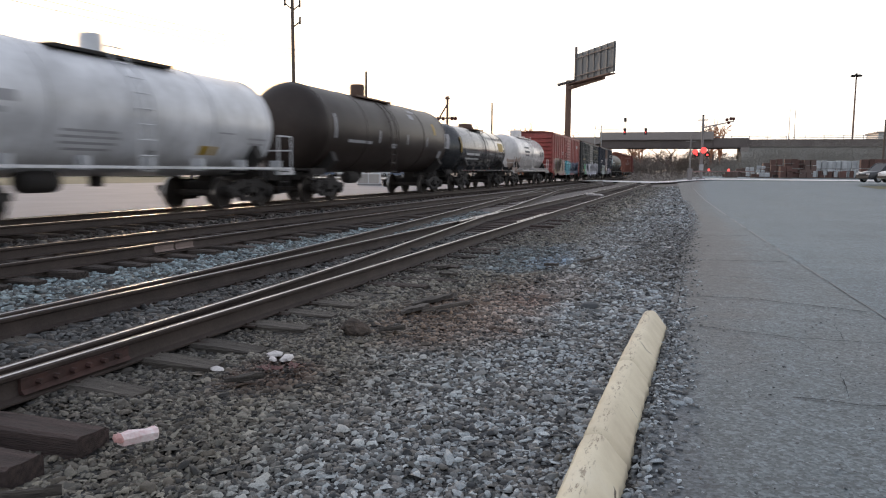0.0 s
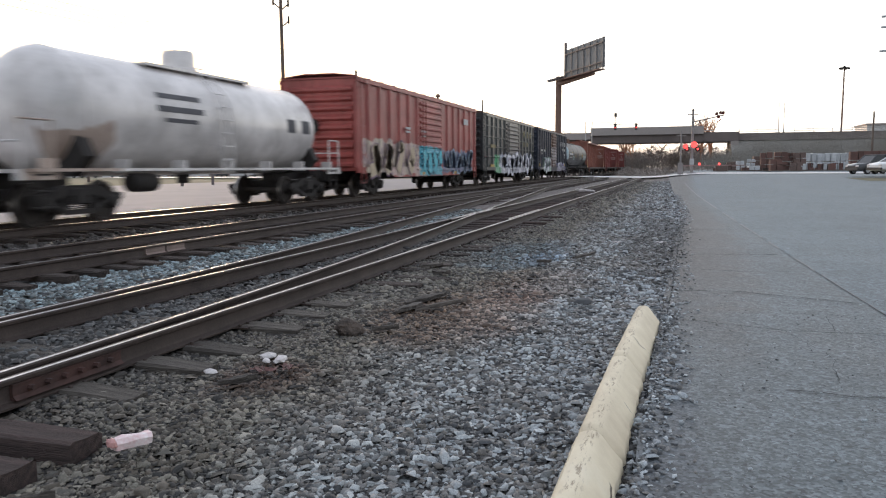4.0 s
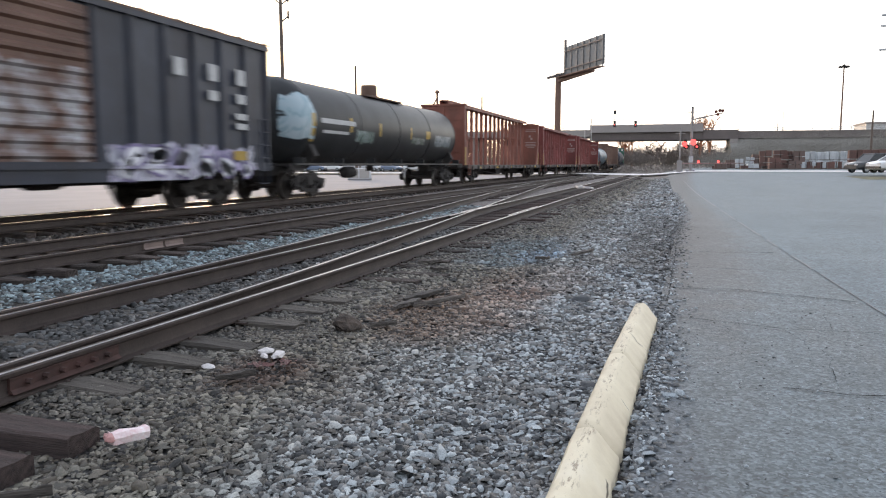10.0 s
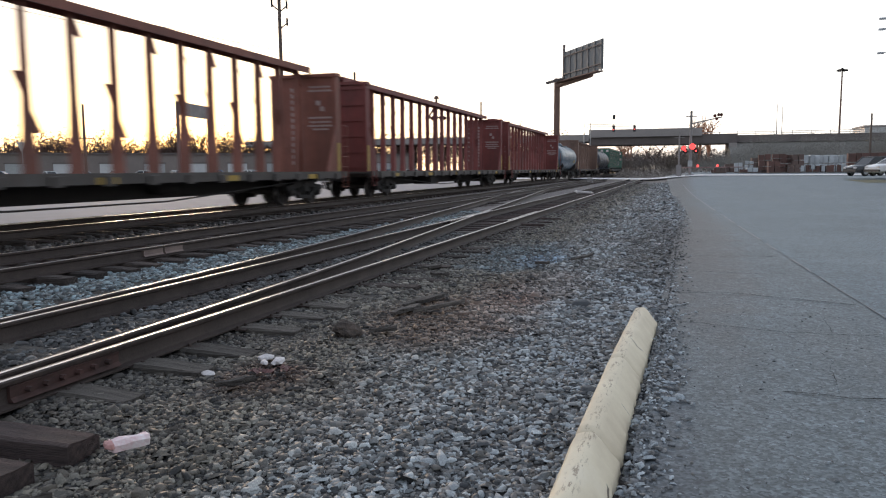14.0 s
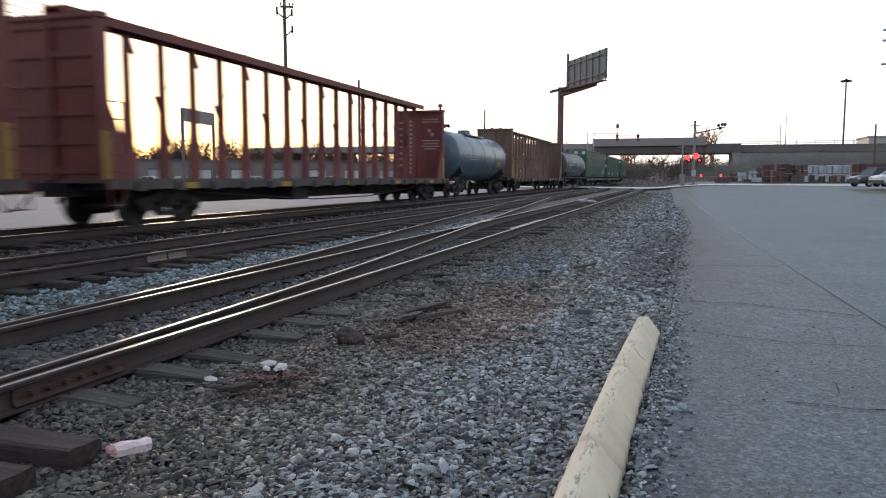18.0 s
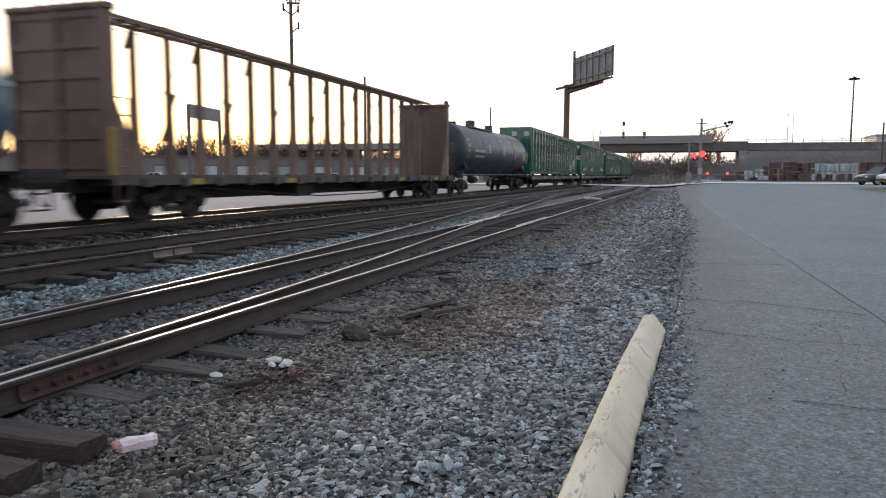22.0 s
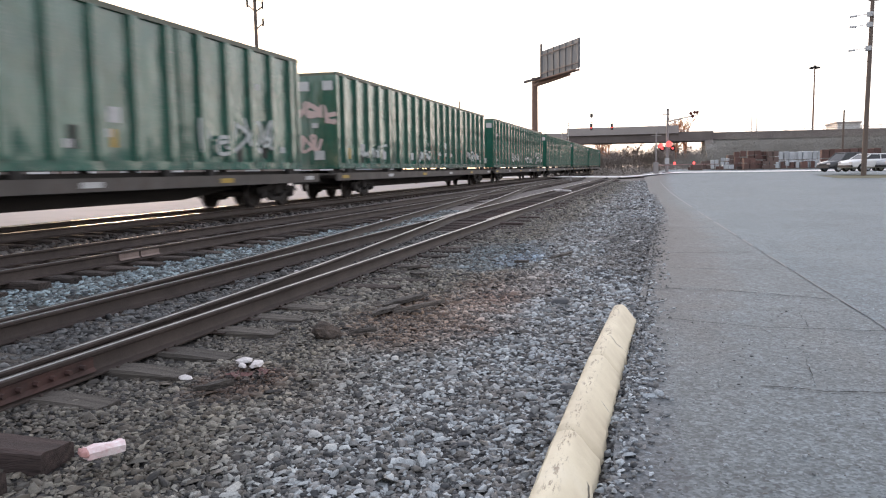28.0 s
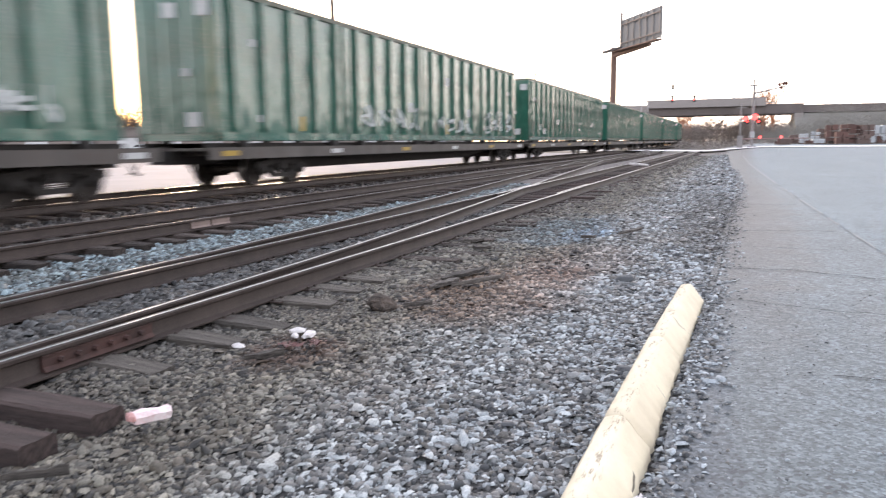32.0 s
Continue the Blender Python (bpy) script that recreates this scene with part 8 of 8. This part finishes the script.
SPRAY = {k: spray(k, c) for k, c in {"navy": (0.03, 0.055, 0.12), "ink": (0.02, 0.022, 0.03), "sky": (0.3, 0.42, 0.55), "lilac": (0.76, 0.76, 0.82), "slate": (0.44, 0.44, 0.54), "aqua": (0.09, 0.5, 0.6), "tan": (0.52, 0.42, 0.3), "plum": (0.2, 0.12, 0.2), "mint": (0.45, 0.58, 0.54), "grape": (0.22, 0.18, 0.34)}.items()}
boxcars = [c for c, middle in CARS if c.name.startswith("boxcar")]
skin = 1.46 + 0.132
wild_spray(boxcars[0], 2.1, 7.2, 0.85, 1.95, skin, 5, 31, SPRAY["navy"], SPRAY["sky"], None, 0.36)
wild_spray(boxcars[0], -1.4, 1.7, 0.85, 1.95, skin + 0.02, 4, 32, SPRAY["aqua"], SPRAY["navy"], None, 0.24)
wild_spray(boxcars[0], -7.4, -1.8, 0.85, 2.05, skin, 4, 33, SPRAY["tan"], SPRAY["plum"], None, 0.5)
wild_spray(boxcars[1], -3.4, 7.2, 0.72, 1.85, skin, 8, 34, SPRAY["lilac"], SPRAY["slate"], None, 0.66)
wild_spray(boxcars[2], -5.6, -1.8, 0.75, 1.9, skin, 4, 35, SPRAY["lilac"], SPRAY["mint"], None, 0.36)
wild_spray(boxcars[2], 2.0, 7.2, 0.72, 1.45, skin, 6, 36, SPRAY["lilac"], SPRAY["grape"], None, 0.22)
M["spray_pink"] = material("pale_pink_spray", (0.62, 0.45, 0.42), (0.5, 0.4, 0.38), 6, 40, 0.7)
M["spray_white"] = material("chalky_white_spray", (0.5, 0.52, 0.52), (0.35, 0.38, 0.37), 6, 40, 0.7)
flats = [c for c, middle in CARS if c.name.startswith("waste_flatcar")]
boxes = {f: sorted((c for c in f.children if c.name.startswith("container")), key=lambda o: o.matrix_basis.translation.y) for f in flats}
second = boxes[flats[1]]
tag_strokes(second[0], 'y', -1.1, 1.2, 1.5, 2.5, -BOX_L / 2 - 0.06, 4, M["spray_pink"], 0.16, 4)
tag_strokes(second[0], 'y', -0.6, 0.7, 0.6, 1.3, -BOX_L / 2 - 0.06, 9, M["spray_pink"], 0.12, 3)
tag_strokes(second[1], 'x', 0.4, 2.6, 0.3, 0.95, BOX_W + 0.106, 6, M["spray_white"], 0.09, 5)
tag_strokes(second[3], 'x', -1.5, 1.4, 0.3, 1.0, BOX_W + 0.106, 7, M["spray_white"], 0.09, 5)
tag_strokes(boxes[flats[0]][3], 'x', -2.6, 1.8, 0.4, 1.5, BOX_W + 0.106, 8, M["spray_white"], 0.1, 6)
third = boxes[flats[2]]
for k, (i, a, b, c, d) in enumerate(((1, -2.4, 2.2, 0.4, 1.2), (2, -2.0, 2.0, 0.3, 0.9), (3, -2.2, 2.6, 0.35, 1.4), (0, -1.0, 2.0, 0.4, 1.0))):
    tag_strokes(boxes[flats[1]][i] if k == 3 else boxes[flats[2]][i], 'x', a, b, c, d, BOX_W + 0.106, 20 + k, M["spray_white"], 0.09, 6)

motions()
